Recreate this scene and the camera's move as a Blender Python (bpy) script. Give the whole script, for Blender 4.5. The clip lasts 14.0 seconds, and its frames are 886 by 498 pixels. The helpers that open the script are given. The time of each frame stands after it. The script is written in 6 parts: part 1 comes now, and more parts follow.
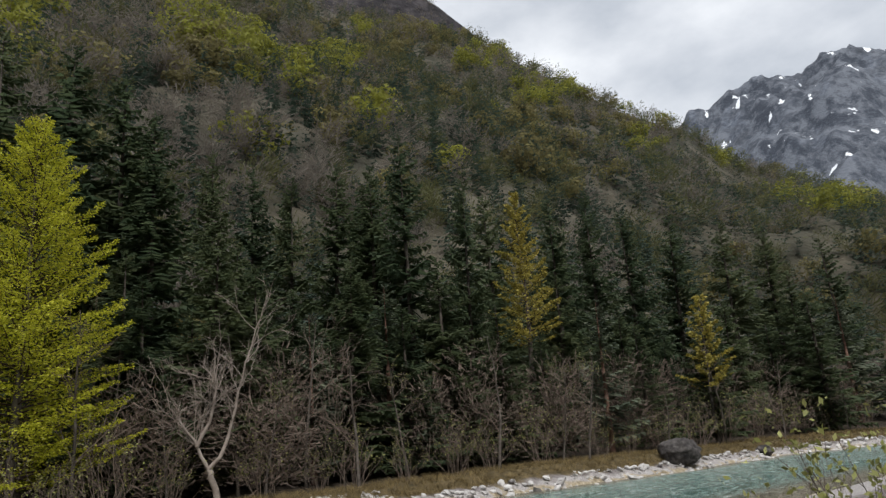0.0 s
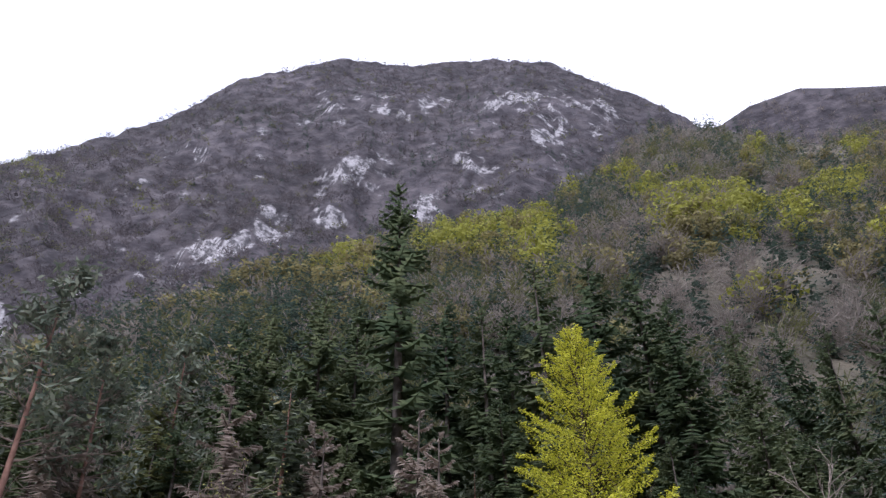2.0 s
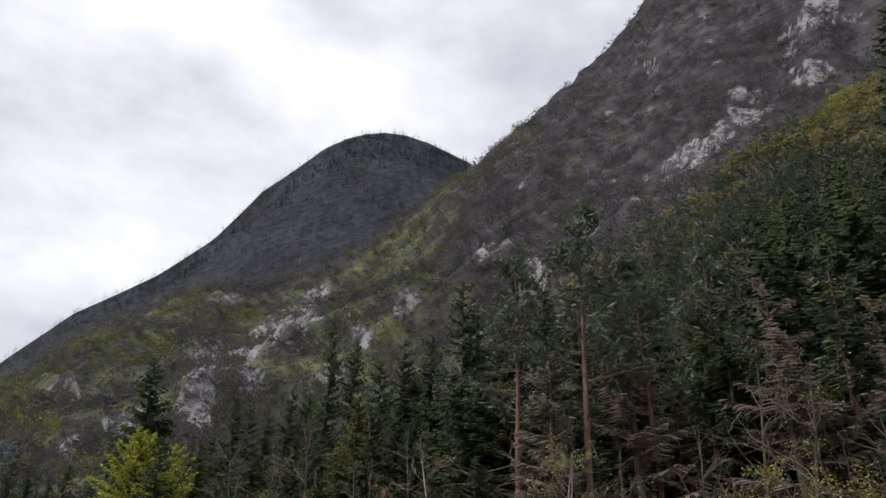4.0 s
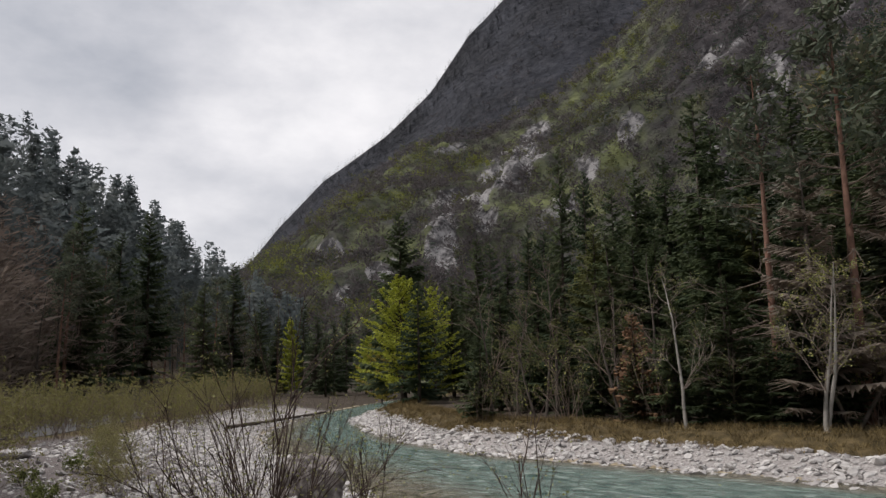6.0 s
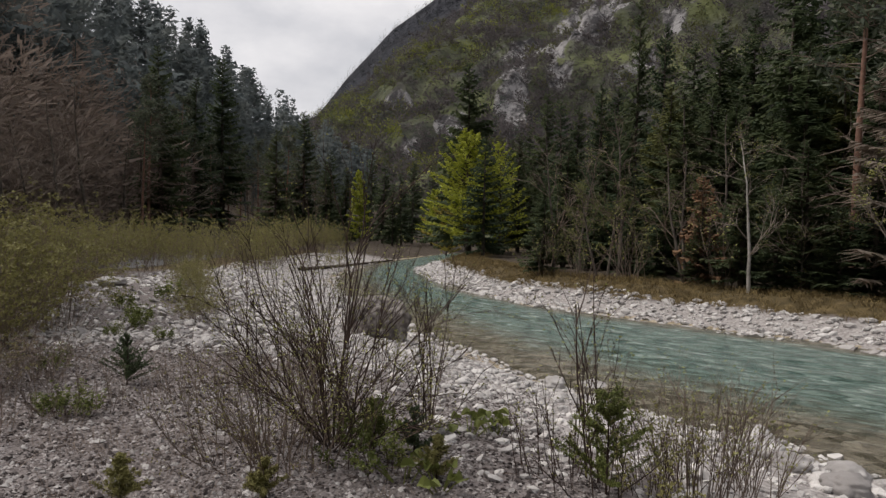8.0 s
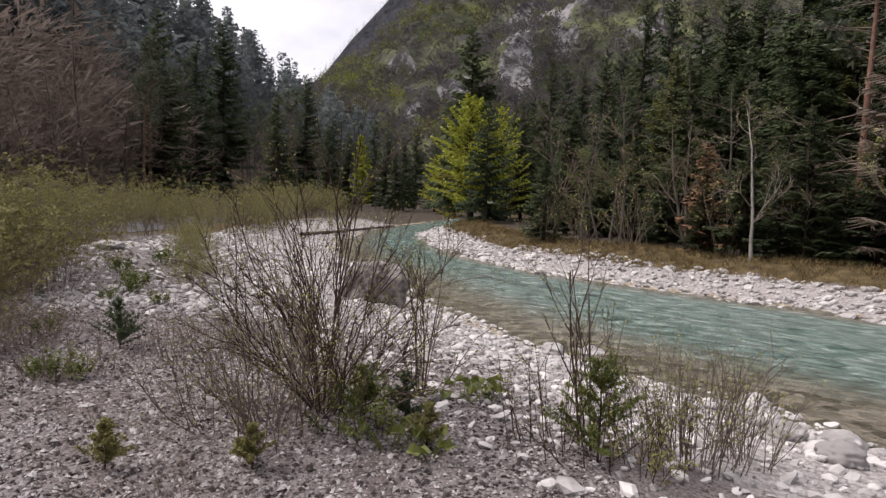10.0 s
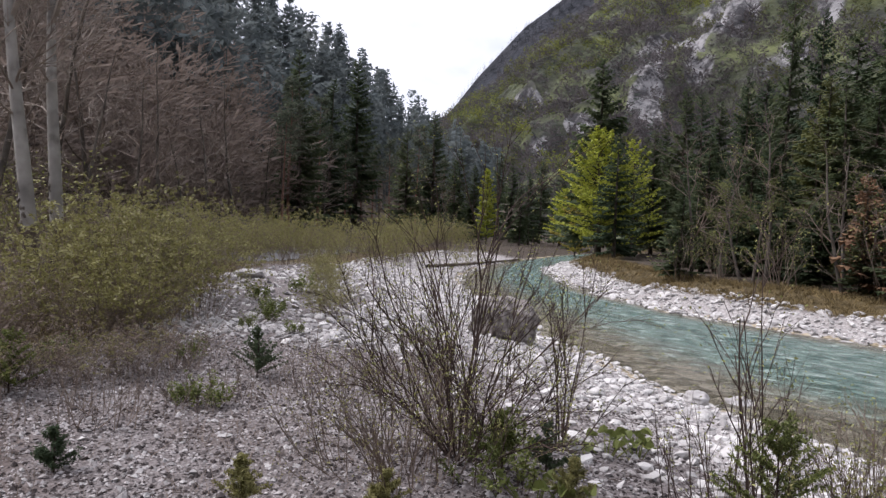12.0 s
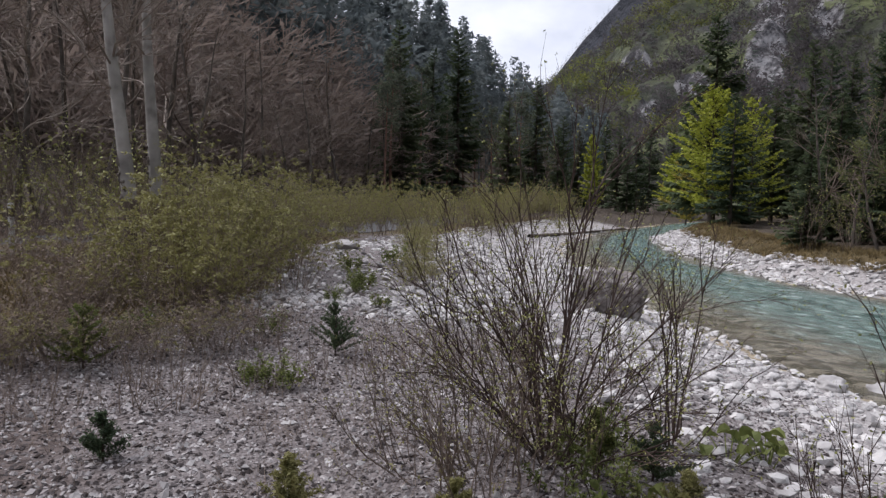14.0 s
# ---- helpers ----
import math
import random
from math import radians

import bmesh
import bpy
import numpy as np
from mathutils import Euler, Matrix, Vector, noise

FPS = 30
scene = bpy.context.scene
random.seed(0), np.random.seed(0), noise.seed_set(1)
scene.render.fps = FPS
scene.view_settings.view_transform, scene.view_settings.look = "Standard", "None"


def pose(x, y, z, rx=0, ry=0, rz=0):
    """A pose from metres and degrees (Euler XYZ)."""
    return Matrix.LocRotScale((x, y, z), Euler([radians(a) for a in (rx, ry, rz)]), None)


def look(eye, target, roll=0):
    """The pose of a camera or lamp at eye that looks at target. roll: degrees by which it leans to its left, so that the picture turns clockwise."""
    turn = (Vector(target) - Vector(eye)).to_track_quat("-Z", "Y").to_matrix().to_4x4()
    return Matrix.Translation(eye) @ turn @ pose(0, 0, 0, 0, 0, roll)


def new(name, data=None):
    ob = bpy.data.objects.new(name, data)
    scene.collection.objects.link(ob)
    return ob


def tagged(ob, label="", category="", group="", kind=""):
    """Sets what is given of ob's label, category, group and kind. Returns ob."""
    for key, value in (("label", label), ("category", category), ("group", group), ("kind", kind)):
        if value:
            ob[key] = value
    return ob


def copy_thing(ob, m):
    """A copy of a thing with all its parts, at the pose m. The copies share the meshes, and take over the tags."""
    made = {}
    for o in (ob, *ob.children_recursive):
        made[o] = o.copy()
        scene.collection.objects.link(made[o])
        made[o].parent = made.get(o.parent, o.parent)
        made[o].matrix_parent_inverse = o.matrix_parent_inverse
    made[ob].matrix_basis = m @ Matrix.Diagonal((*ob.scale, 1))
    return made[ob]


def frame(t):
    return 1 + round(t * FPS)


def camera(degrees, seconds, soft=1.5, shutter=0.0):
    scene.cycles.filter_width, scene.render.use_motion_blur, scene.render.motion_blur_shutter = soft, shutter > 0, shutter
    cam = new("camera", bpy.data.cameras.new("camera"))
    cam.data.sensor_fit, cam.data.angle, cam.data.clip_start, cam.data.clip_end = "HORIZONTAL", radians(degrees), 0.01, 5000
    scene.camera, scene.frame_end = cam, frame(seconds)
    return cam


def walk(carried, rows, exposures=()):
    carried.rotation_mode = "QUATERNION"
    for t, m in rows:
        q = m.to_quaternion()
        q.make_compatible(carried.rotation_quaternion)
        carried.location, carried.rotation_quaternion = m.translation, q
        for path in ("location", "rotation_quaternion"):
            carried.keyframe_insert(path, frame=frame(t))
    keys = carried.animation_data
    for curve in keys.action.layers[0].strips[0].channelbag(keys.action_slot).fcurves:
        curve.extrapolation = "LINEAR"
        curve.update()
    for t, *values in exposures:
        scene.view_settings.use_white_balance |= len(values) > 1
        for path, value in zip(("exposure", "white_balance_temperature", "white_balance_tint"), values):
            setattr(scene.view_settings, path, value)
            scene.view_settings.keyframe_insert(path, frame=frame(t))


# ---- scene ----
cam = camera(64.5, 14.0, soft=1.4)
# ================= camera and walk =================
ROWS = [
    (0.0, -0.173, 0.051, 1.666, -109.77, 14.94, 3.96),
    (0.5, 0.025, 0.035, 1.709, -100.17, 16.34, 4.98),
    (1.0, 0.149, -0.127, 1.694, -83.35, 22.54, 4.35),
    (1.5, 0.033, -0.135, 1.696, -76.09, 26.46, 2.07),
    (2.0, -0.187, -0.085, 1.677, -67.39, 30.99, 0.80),
    (2.5, -0.061, 0.148, 1.711, -54.80, 29.04, -0.15),
    (3.0, 0.026, 0.084, 1.725, -43.08, 28.61, 0.17),
    (3.5, -0.019, 0.051, 1.709, -33.81, 26.85, 1.38),
    (4.0, -0.019, 0.003, 1.705, -24.61, 23.47, -0.57),
    (4.2, -0.020, -0.033, 1.708, -22.50, 23.16, -0.97),
    (6.3, 0.013, 0.072, 1.749, -3.24, 8.77, 1.05),
    (6.5, 0.007, 0.043, 1.734, -2.33, 8.05, 0.28),
    (7.0, 0.001, -0.008, 1.722, -1.52, 4.28, -1.02),
    (7.5, 0.000, -0.000, 1.700, -1.10, 1.39, -1.42),
    (8.0, 0.001, -0.043, 1.684, 0.08, -1.47, -1.11),
    (8.2, 0.000, -0.036, 1.670, -0.23, -2.42, -0.82),
    (10.3, 0.086, 0.111, 1.673, 0.72, -4.41, -1.79),
    (10.5, 0.072, 0.138, 1.678, 2.63, -4.55, -2.44),
    (11.0, 0.004, 0.187, 1.684, 5.58, -3.77, -2.70),
    (11.5, -0.073, 0.266, 1.691, 9.25, -2.26, -1.61),
    (12.0, -0.092, 0.379, 1.675, 10.39, -1.85, -2.15),
    (12.5, -0.067, 0.564, 1.704, 17.73, -0.65, -4.25),
    (13.0, -0.070, 0.794, 1.655, 24.15, -2.49, -4.59),
    (13.5, -0.113, 0.995, 1.626, 21.76, -2.17, -2.26),
    (14.0, -0.107, 1.147, 1.630, 18.81, -4.52, -1.22),
]
walk(cam, [(t, pose(x, y, z, 90 + p, r, a)) for t, x, y, z, a, p, r in ROWS],
     exposures=[(0.0, 0.43, 6450, 9), (0.6, 0.72, 6400, 12), (1.1, 1.18, 6000, 19), (1.8, 1.25, 5800, 23), (3.0, 1.17, 5850, 20), (3.4, 0.9, 6050, 17), (3.8, 0.42, 6400, 15),
                (4.2, 0.36, 6450, 14), (6.3, 0.2, 6750, 13), (8.2, 0.2, 6850, 13), (10.3, 0.78, 6650, 19), (11.5, 0.88, 6300, 18), (12.5, 0.78, 6200, 17), (14.0, 0.58, 6150, 16)])

# ================= world and sun =================
world = bpy.data.worlds.new("sky")
scene.world = world
world.use_nodes = True
SUN_EL, SUN_AZ = radians(55), radians(-88)   # azimuth from +y towards +x


def build_sky():
    nt = world.node_tree
    nt.nodes.clear()
    out = nt.nodes.new("ShaderNodeOutputWorld")
    bg = nt.nodes.new("ShaderNodeBackground")
    sky = nt.nodes.new("ShaderNodeTexSky")
    sky.sky_type = "NISHITA"
    sky.sun_disc = False
    sky.sun_elevation, sky.sun_rotation = SUN_EL, SUN_AZ
    geo = nt.nodes.new("ShaderNodeTexCoord")
    mp = nt.nodes.new("ShaderNodeMapping")
    mp.inputs["Scale"].default_value = (1.0, 1.0, 1.9)
    n1 = nt.nodes.new("ShaderNodeTexNoise")
    n1.inputs["Scale"].default_value, n1.inputs["Detail"].default_value, n1.inputs["Roughness"].default_value = 2.3, 7.0, 0.55
    ramp = nt.nodes.new("ShaderNodeValToRGB")
    cr = ramp.color_ramp
    cr.elements[0].position, cr.elements[0].color = 0.30, (3.9, 4.2, 4.7, 1)
    cr.elements[1].position, cr.elements[1].color = 0.64, (8.8, 8.9, 9.1, 1)
    e = cr.elements.new(0.45)
    e.color = (5.9, 6.1, 6.5, 1)
    mix = nt.nodes.new("ShaderNodeMix")
    mix.data_type = "RGBA"
    mix.inputs[0].default_value = 0.93
    nt.links.new(geo.outputs["Generated"], mp.inputs["Vector"])
    nt.links.new(mp.outputs["Vector"], n1.inputs["Vector"])
    brighter = nt.nodes.new("ShaderNodeVectorMath")     # the cloud is thinner over the valley's sunny side
    brighter.operation = "DOT_PRODUCT"
    brighter.inputs[1].default_value = (0.07, 0.08, 0.25)
    nt.links.new(geo.outputs["Generated"], brighter.inputs[0])
    total = nt.nodes.new("ShaderNodeMath")
    total.operation = "ADD"
    nt.links.new(n1.outputs["Fac"], total.inputs[0])
    nt.links.new(brighter.outputs["Value"], total.inputs[1])
    shift = nt.nodes.new("ShaderNodeMath")
    shift.operation = "SUBTRACT"
    shift.inputs[1].default_value = 0.185
    nt.links.new(total.outputs[0], shift.inputs[0])
    nt.links.new(shift.outputs[0], ramp.inputs["Fac"])
    nt.links.new(sky.outputs["Color"], mix.inputs[6])
    nt.links.new(ramp.outputs["Color"], mix.inputs[7])
    nt.links.new(mix.outputs[2], bg.inputs["Color"])
    bg.inputs["Strength"].default_value = 0.1
    nt.links.new(bg.outputs[0], out.inputs[0])


build_sky()
sun = new("sun", bpy.data.lights.new("sun", "SUN"))
sun.data.energy, sun.data.angle, sun.data.color = 2.1, radians(32), (1.0, 0.96, 0.9)
sun.matrix_world = look((math.sin(SUN_AZ) * math.cos(SUN_EL) * 50, math.cos(SUN_AZ) * math.cos(SUN_EL) * 50, math.sin(SUN_EL) * 50), (0, 0, 0))

# ================= materials =================


def material(name, stops, scale=1.0, detail=6.0, rough=0.85, bump=0.0, bump_scale=None, island=0.0, coarse=0.0, coarse_scale=0.1, space="Object", spec=0.3, translucent=0.0, rand=0.0):
    """Noise-driven colour with grain and a second, coarser variation in value."""
    m = bpy.data.materials.new(name)
    m.use_nodes = True
    nt = m.node_tree
    b = nt.nodes["Principled BSDF"]
    b.inputs["Roughness"].default_value = rough
    b.inputs["Specular IOR Level"].default_value = spec
    tc = nt.nodes.new("ShaderNodeTexCoord")
    n = nt.nodes.new("ShaderNodeTexNoise")
    n.inputs["Scale"].default_value, n.inputs["Detail"].default_value = scale, detail
    nt.links.new(tc.outputs[space], n.inputs["Vector"])
    fac = n.outputs["Fac"]
    if island:
        g = nt.nodes.new("ShaderNodeNewGeometry")
        ma = nt.nodes.new("ShaderNodeMath")
        ma.operation = "MULTIPLY_ADD"
        sub = nt.nodes.new("ShaderNodeMath")
        sub.operation = "SUBTRACT"
        sub.inputs[1].default_value = 0.5
        nt.links.new(g.outputs["Random Per Island"], sub.inputs[0])
        nt.links.new(sub.outputs[0], ma.inputs[0])
        ma.inputs[1].default_value = island
        nt.links.new(fac, ma.inputs[2])
        fac = ma.outputs[0]
    if rand:
        g = nt.nodes.new("ShaderNodeObjectInfo")
        ma = nt.nodes.new("ShaderNodeMath")
        ma.operation = "MULTIPLY_ADD"
        sub = nt.nodes.new("ShaderNodeMath")
        sub.operation = "SUBTRACT"
        sub.inputs[1].default_value = 0.5
        nt.links.new(g.outputs["Random"], sub.inputs[0])
        nt.links.new(sub.outputs[0], ma.inputs[0])
        ma.inputs[1].default_value = rand
        nt.links.new(fac, ma.inputs[2])
        fac = ma.outputs[0]
    ramp = nt.nodes.new("ShaderNodeValToRGB")
    cr = ramp.color_ramp
    while len(cr.elements) < len(stops):
        cr.elements.new(0.5)
    for el, (p, c) in zip(cr.elements, stops):
        el.position, el.color = p, (*c, 1)
    nt.links.new(fac, ramp.inputs["Fac"])
    col = ramp.outputs["Color"]
    if coarse:
        n2 = nt.nodes.new("ShaderNodeTexNoise")
        n2.inputs["Scale"].default_value, n2.inputs["Detail"].default_value = coarse_scale, 3.0
        nt.links.new(tc.outputs[space], n2.inputs["Vector"])
        mr = nt.nodes.new("ShaderNodeMapRange")
        mr.inputs["From Min"].default_value, mr.inputs["From Max"].default_value = 0.3, 0.7
        mr.inputs["To Min"].default_value, mr.inputs["To Max"].default_value = 1 - coarse, 1 + coarse
        nt.links.new(n2.outputs["Fac"], mr.inputs["Value"])
        hv = nt.nodes.new("ShaderNodeHueSaturation")
        nt.links.new(mr.outputs[0], hv.inputs["Value"])
        nt.links.new(col, hv.inputs["Color"])
        col = hv.outputs["Color"]
    nt.links.new(col, b.inputs["Base Color"])
    if bump:
        nb = nt.nodes.new("ShaderNodeTexNoise")
        nb.inputs["Scale"].default_value, nb.inputs["Detail"].default_value = bump_scale or scale * 3, 5.0
        nt.links.new(tc.outputs[space], nb.inputs["Vector"])
        bp = nt.nodes.new("ShaderNodeBump")
        bp.inputs["Strength"].default_value = 1.0
        bp.inputs["Distance"].default_value = bump
        nt.links.new(nb.outputs["Fac"], bp.inputs["Height"])
        nt.links.new(bp.outputs[0], b.inputs["Normal"])
    if translucent:
        tr = nt.nodes.new("ShaderNodeBsdfTranslucent")
        nt.links.new(col, tr.inputs["Color"])
        mx = nt.nodes.new("ShaderNodeMixShader")
        mx.inputs[0].default_value = translucent
        nt.links.new(b.outputs[0], mx.inputs[1])
        nt.links.new(tr.outputs[0], mx.inputs[2])
        nt.links.new(mx.outputs[0], nt.nodes["Material Output"].inputs["Surface"])
    return m


M_SPRUCE = material("spruce_needles", [(0.25, (0.054, 0.08, 0.045)), (0.5, (0.088, 0.116, 0.06)), (0.8, (0.126, 0.148, 0.076))], scale=0.5, island=0.3, rough=0.8, rand=0.4, translucent=0.5)
M_SPRUCE_FAR = material("far_conifers", [(0.25, (0.042, 0.066, 0.054)), (0.5, (0.066, 0.096, 0.074)), (0.8, (0.094, 0.126, 0.088))], scale=0.11, detail=2, island=0.06, rough=0.9, translucent=0.35)
M_BARE_FAR = material("far_bare_woods", [(0.25, (0.13, 0.114, 0.098)), (0.5, (0.19, 0.167, 0.142)), (0.8, (0.25, 0.222, 0.19))], scale=0.09, detail=2, island=0.12, rough=0.95, translucent=0.45, coarse=0.15, coarse_scale=1.1, bump=0)
M_BARE_MOUNT = material("far_violet_grey_woods", [(0.25, (0.07, 0.062, 0.064)), (0.5, (0.11, 0.098, 0.1)), (0.8, (0.16, 0.144, 0.143))], scale=0.03, detail=3, island=0.06, rough=0.95, translucent=0.35)
# dark needles with the distance haze's blue added to their colour
M_DOME_FAR = material("haze_blue_conifers", [(0.25, (0.026, 0.031, 0.036)), (0.5, (0.042, 0.047, 0.052)), (0.8, (0.06, 0.066, 0.07))], scale=0.05, detail=2, island=0.08, rough=0.95, translucent=0.2)
M_BARE_LEFT = material("brown_bare_woods", [(0.25, (0.19, 0.152, 0.132)), (0.5, (0.28, 0.228, 0.196)), (0.8, (0.37, 0.305, 0.263))], scale=0.2, island=0.2, rough=0.95, translucent=0.35)
# paler and bluer than M_PINE: distance haze mixed into the needle colour
M_PINE_FAR = material("haze_paled_pines", [(0.25, (0.1, 0.124, 0.132)), (0.5, (0.15, 0.174, 0.178)), (0.8, (0.2, 0.22, 0.207))], scale=0.11, detail=2, island=0.06, rough=0.9, translucent=0.5)
M_YEL_FAR = material("far_spring_leaves", [(0.25, (0.16, 0.168, 0.034)), (0.5, (0.235, 0.24, 0.045)), (0.8, (0.32, 0.325, 0.06))], scale=0.09, detail=2, island=0.12, rough=0.8, translucent=0.45, coarse=0.15, coarse_scale=1.1, bump=0)
M_OCHRE_FAR = material("far_budding_woods", [(0.25, (0.13, 0.115, 0.055)), (0.5, (0.18, 0.16, 0.07)), (0.8, (0.24, 0.215, 0.08))], scale=0.09, detail=2, island=0.12, rough=0.9, translucent=0.45, coarse=0.15, coarse_scale=1.1, bump=0)
M_OLIVE_FAR = material("far_olive_woods", [(0.25, (0.075, 0.08, 0.04)), (0.5, (0.11, 0.115, 0.05)), (0.8, (0.155, 0.156, 0.062))], scale=0.09, detail=2, island=0.12, rough=0.9, translucent=0.45, coarse=0.15, coarse_scale=1.1, bump=0)
M_YEL_MOUNT = material("distant_spring_leaves", [(0.25, (0.13, 0.145, 0.04)), (0.5, (0.195, 0.21, 0.055)), (0.8, (0.265, 0.28, 0.075))], scale=0.05, detail=2, island=0.1, rough=0.9, translucent=0.45)
M_DARK_ROCK = material("dark_wet_rock", [(0.3, (0.02, 0.018, 0.018)), (0.5, (0.06, 0.054, 0.052)), (0.75, (0.13, 0.12, 0.115))], scale=4, detail=9, bump=0.05, bump_scale=7, rough=0.8, coarse=0.3, coarse_scale=1.2)
M_OLIVE = material("olive_needles", [(0.25, (0.09, 0.1, 0.042)), (0.5, (0.14, 0.15, 0.06)), (0.8, (0.19, 0.2, 0.08))], scale=0.5, island=0.3, rough=0.8, translucent=0.45)
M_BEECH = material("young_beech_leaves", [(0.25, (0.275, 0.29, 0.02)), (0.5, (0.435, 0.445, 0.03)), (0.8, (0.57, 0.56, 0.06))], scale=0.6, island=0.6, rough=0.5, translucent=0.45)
# M_BEECH again, greener and darker: the river bend's shade is in this colour
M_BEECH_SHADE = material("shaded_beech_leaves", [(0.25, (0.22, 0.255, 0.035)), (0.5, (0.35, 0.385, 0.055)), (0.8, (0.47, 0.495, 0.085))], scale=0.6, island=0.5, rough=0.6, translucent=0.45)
M_LARCH = material("larch_needles", [(0.25, (0.22, 0.19, 0.04)), (0.5, (0.34, 0.29, 0.06)), (0.8, (0.44, 0.37, 0.09))], scale=0.6, island=0.6, rough=0.6, translucent=0.35)
M_PINE = material("pine_needles", [(0.25, (0.065, 0.085, 0.06)), (0.5, (0.112, 0.135, 0.092)), (0.8, (0.17, 0.185, 0.125))], scale=0.7, island=0.5, rough=0.7, translucent=0.25)
M_BUD = material("opening_buds", [(0.25, (0.16, 0.17, 0.05)), (0.5, (0.26, 0.27, 0.08)), (0.8, (0.36, 0.36, 0.14))], scale=1.2, island=0.5, rough=0.6, translucent=0.2)
M_WILLOW = material("willow_leaves", [(0.25, (0.155, 0.147, 0.055)), (0.5, (0.238, 0.225, 0.085)), (0.8, (0.32, 0.3, 0.125))], scale=0.5, island=0.4, rough=0.6, translucent=0.35)
M_BROWN = material("dry_brown_twigs", [(0.25, (0.13, 0.1, 0.085)), (0.5, (0.2, 0.158, 0.13)), (0.8, (0.28, 0.222, 0.183))], scale=0.8, island=0.4, rough=0.9, translucent=0.15)
M_BARK = material("grey_brown_bark", [(0.3, (0.05, 0.042, 0.036)), (0.5, (0.10, 0.085, 0.072)), (0.75, (0.17, 0.15, 0.13))], scale=3.0, bump=0.02, rough=0.95, coarse=0.25, coarse_scale=0.6)
M_BARK_PALE = material("pale_grey_bark", [(0.3, (0.12, 0.11, 0.10)), (0.45, (0.26, 0.245, 0.225)), (0.75, (0.42, 0.40, 0.37))], scale=2.2, bump=0.015, rough=0.9, coarse=0.3, coarse_scale=0.8)
M_BARK_RED = material("red_pine_bark", [(0.25, (0.11, 0.065, 0.05)), (0.5, (0.21, 0.12, 0.09)), (0.8, (0.32, 0.2, 0.155))], scale=3.0, bump=0.02, rough=0.95, coarse=0.3, coarse_scale=0.5)
M_TWIG = material("dark_willow_twigs", [(0.25, (0.026, 0.016, 0.013)), (0.5, (0.055, 0.035, 0.028)), (0.8, (0.105, 0.072, 0.057))], scale=4.0, rough=0.75)
M_TWIG_PALE = material("pale_bare_twigs", [(0.3, (0.16, 0.13, 0.11)), (0.5, (0.25, 0.21, 0.18)), (0.75, (0.36, 0.31, 0.27))], scale=3.0, rough=0.9)
M_STONE = material("pale_limestone", [(0.25, (0.26, 0.247, 0.243)), (0.5, (0.42, 0.405, 0.397)), (0.8, (0.6, 0.582, 0.57))], scale=3.0, island=0.45, bump=0.008, bump_scale=25, rough=0.85, rand=0.4)
M_BOULDER = material("weathered_boulder", [(0.3, (0.06, 0.05, 0.045)), (0.5, (0.18, 0.16, 0.15)), (0.72, (0.34, 0.315, 0.295))], scale=7, detail=10, bump=0.06, bump_scale=9, rough=0.95, coarse=0.35, coarse_scale=1.6)
M_LOG = material("wet_drift_log", [(0.3, (0.04, 0.03, 0.025)), (0.5, (0.085, 0.065, 0.05)), (0.8, (0.16, 0.13, 0.10))], scale=2.0, bump=0.02, rough=0.7)
M_GRASS = material("dry_grass", [(0.25, (0.08, 0.06, 0.027)), (0.5, (0.16, 0.118, 0.052)), (0.8, (0.25, 0.187, 0.085))], scale=1.2, island=0.6, rough=0.85)
M_OCHRE_LEAF = material("ochre_buds", [(0.25, (0.2, 0.165, 0.05)), (0.5, (0.31, 0.255, 0.075)), (0.8, (0.4, 0.335, 0.11))], scale=1.2, island=0.5, rough=0.7, translucent=0.3)
M_GREEN = material("fresh_green_leaves", [(0.25, (0.075, 0.095, 0.025)), (0.5, (0.14, 0.165, 0.045)), (0.8, (0.22, 0.245, 0.075))], scale=2.0, island=0.6, rough=0.6, translucent=0.3)
M_LARCH_BROWN = material("leafless_larch_twigs", [(0.25, (0.19, 0.158, 0.13)), (0.5, (0.28, 0.235, 0.195)), (0.8, (0.37, 0.315, 0.265))], scale=0.6, island=0.4, rough=0.9, rand=0.4, translucent=0.45)
M_HAZEL = material("greyish_bare_twigs", [(0.25, (0.11, 0.085, 0.07)), (0.5, (0.175, 0.135, 0.11)), (0.8, (0.25, 0.195, 0.16))], scale=0.8, island=0.4, rough=0.9, translucent=0.2)
M_GRAVEL = material("grey_gravel", [(0.25, (0.045, 0.037, 0.036)), (0.5, (0.17, 0.15, 0.147)), (0.8, (0.42, 0.393, 0.386))], scale=3.0, island=0.9, rough=0.9)
M_RUSSET = material("russet_dead_needles", [(0.25, (0.13, 0.07, 0.04)), (0.5, (0.20, 0.12, 0.07)), (0.8, (0.27, 0.17, 0.10))], scale=0.8, island=0.5, rough=0.9)
M_ROAD = material("worn_asphalt", [(0.3, (0.06, 0.06, 0.06)), (0.5, (0.09, 0.09, 0.09)), (0.8, (0.13, 0.13, 0.13))], scale=6.0, rough=0.9, coarse=0.15, coarse_scale=0.4)
M_POST = material("grimy_white_post", [(0.3, (0.3, 0.3, 0.28)), (0.6, (0.48, 0.48, 0.46))], scale=8.0, rough=0.6)


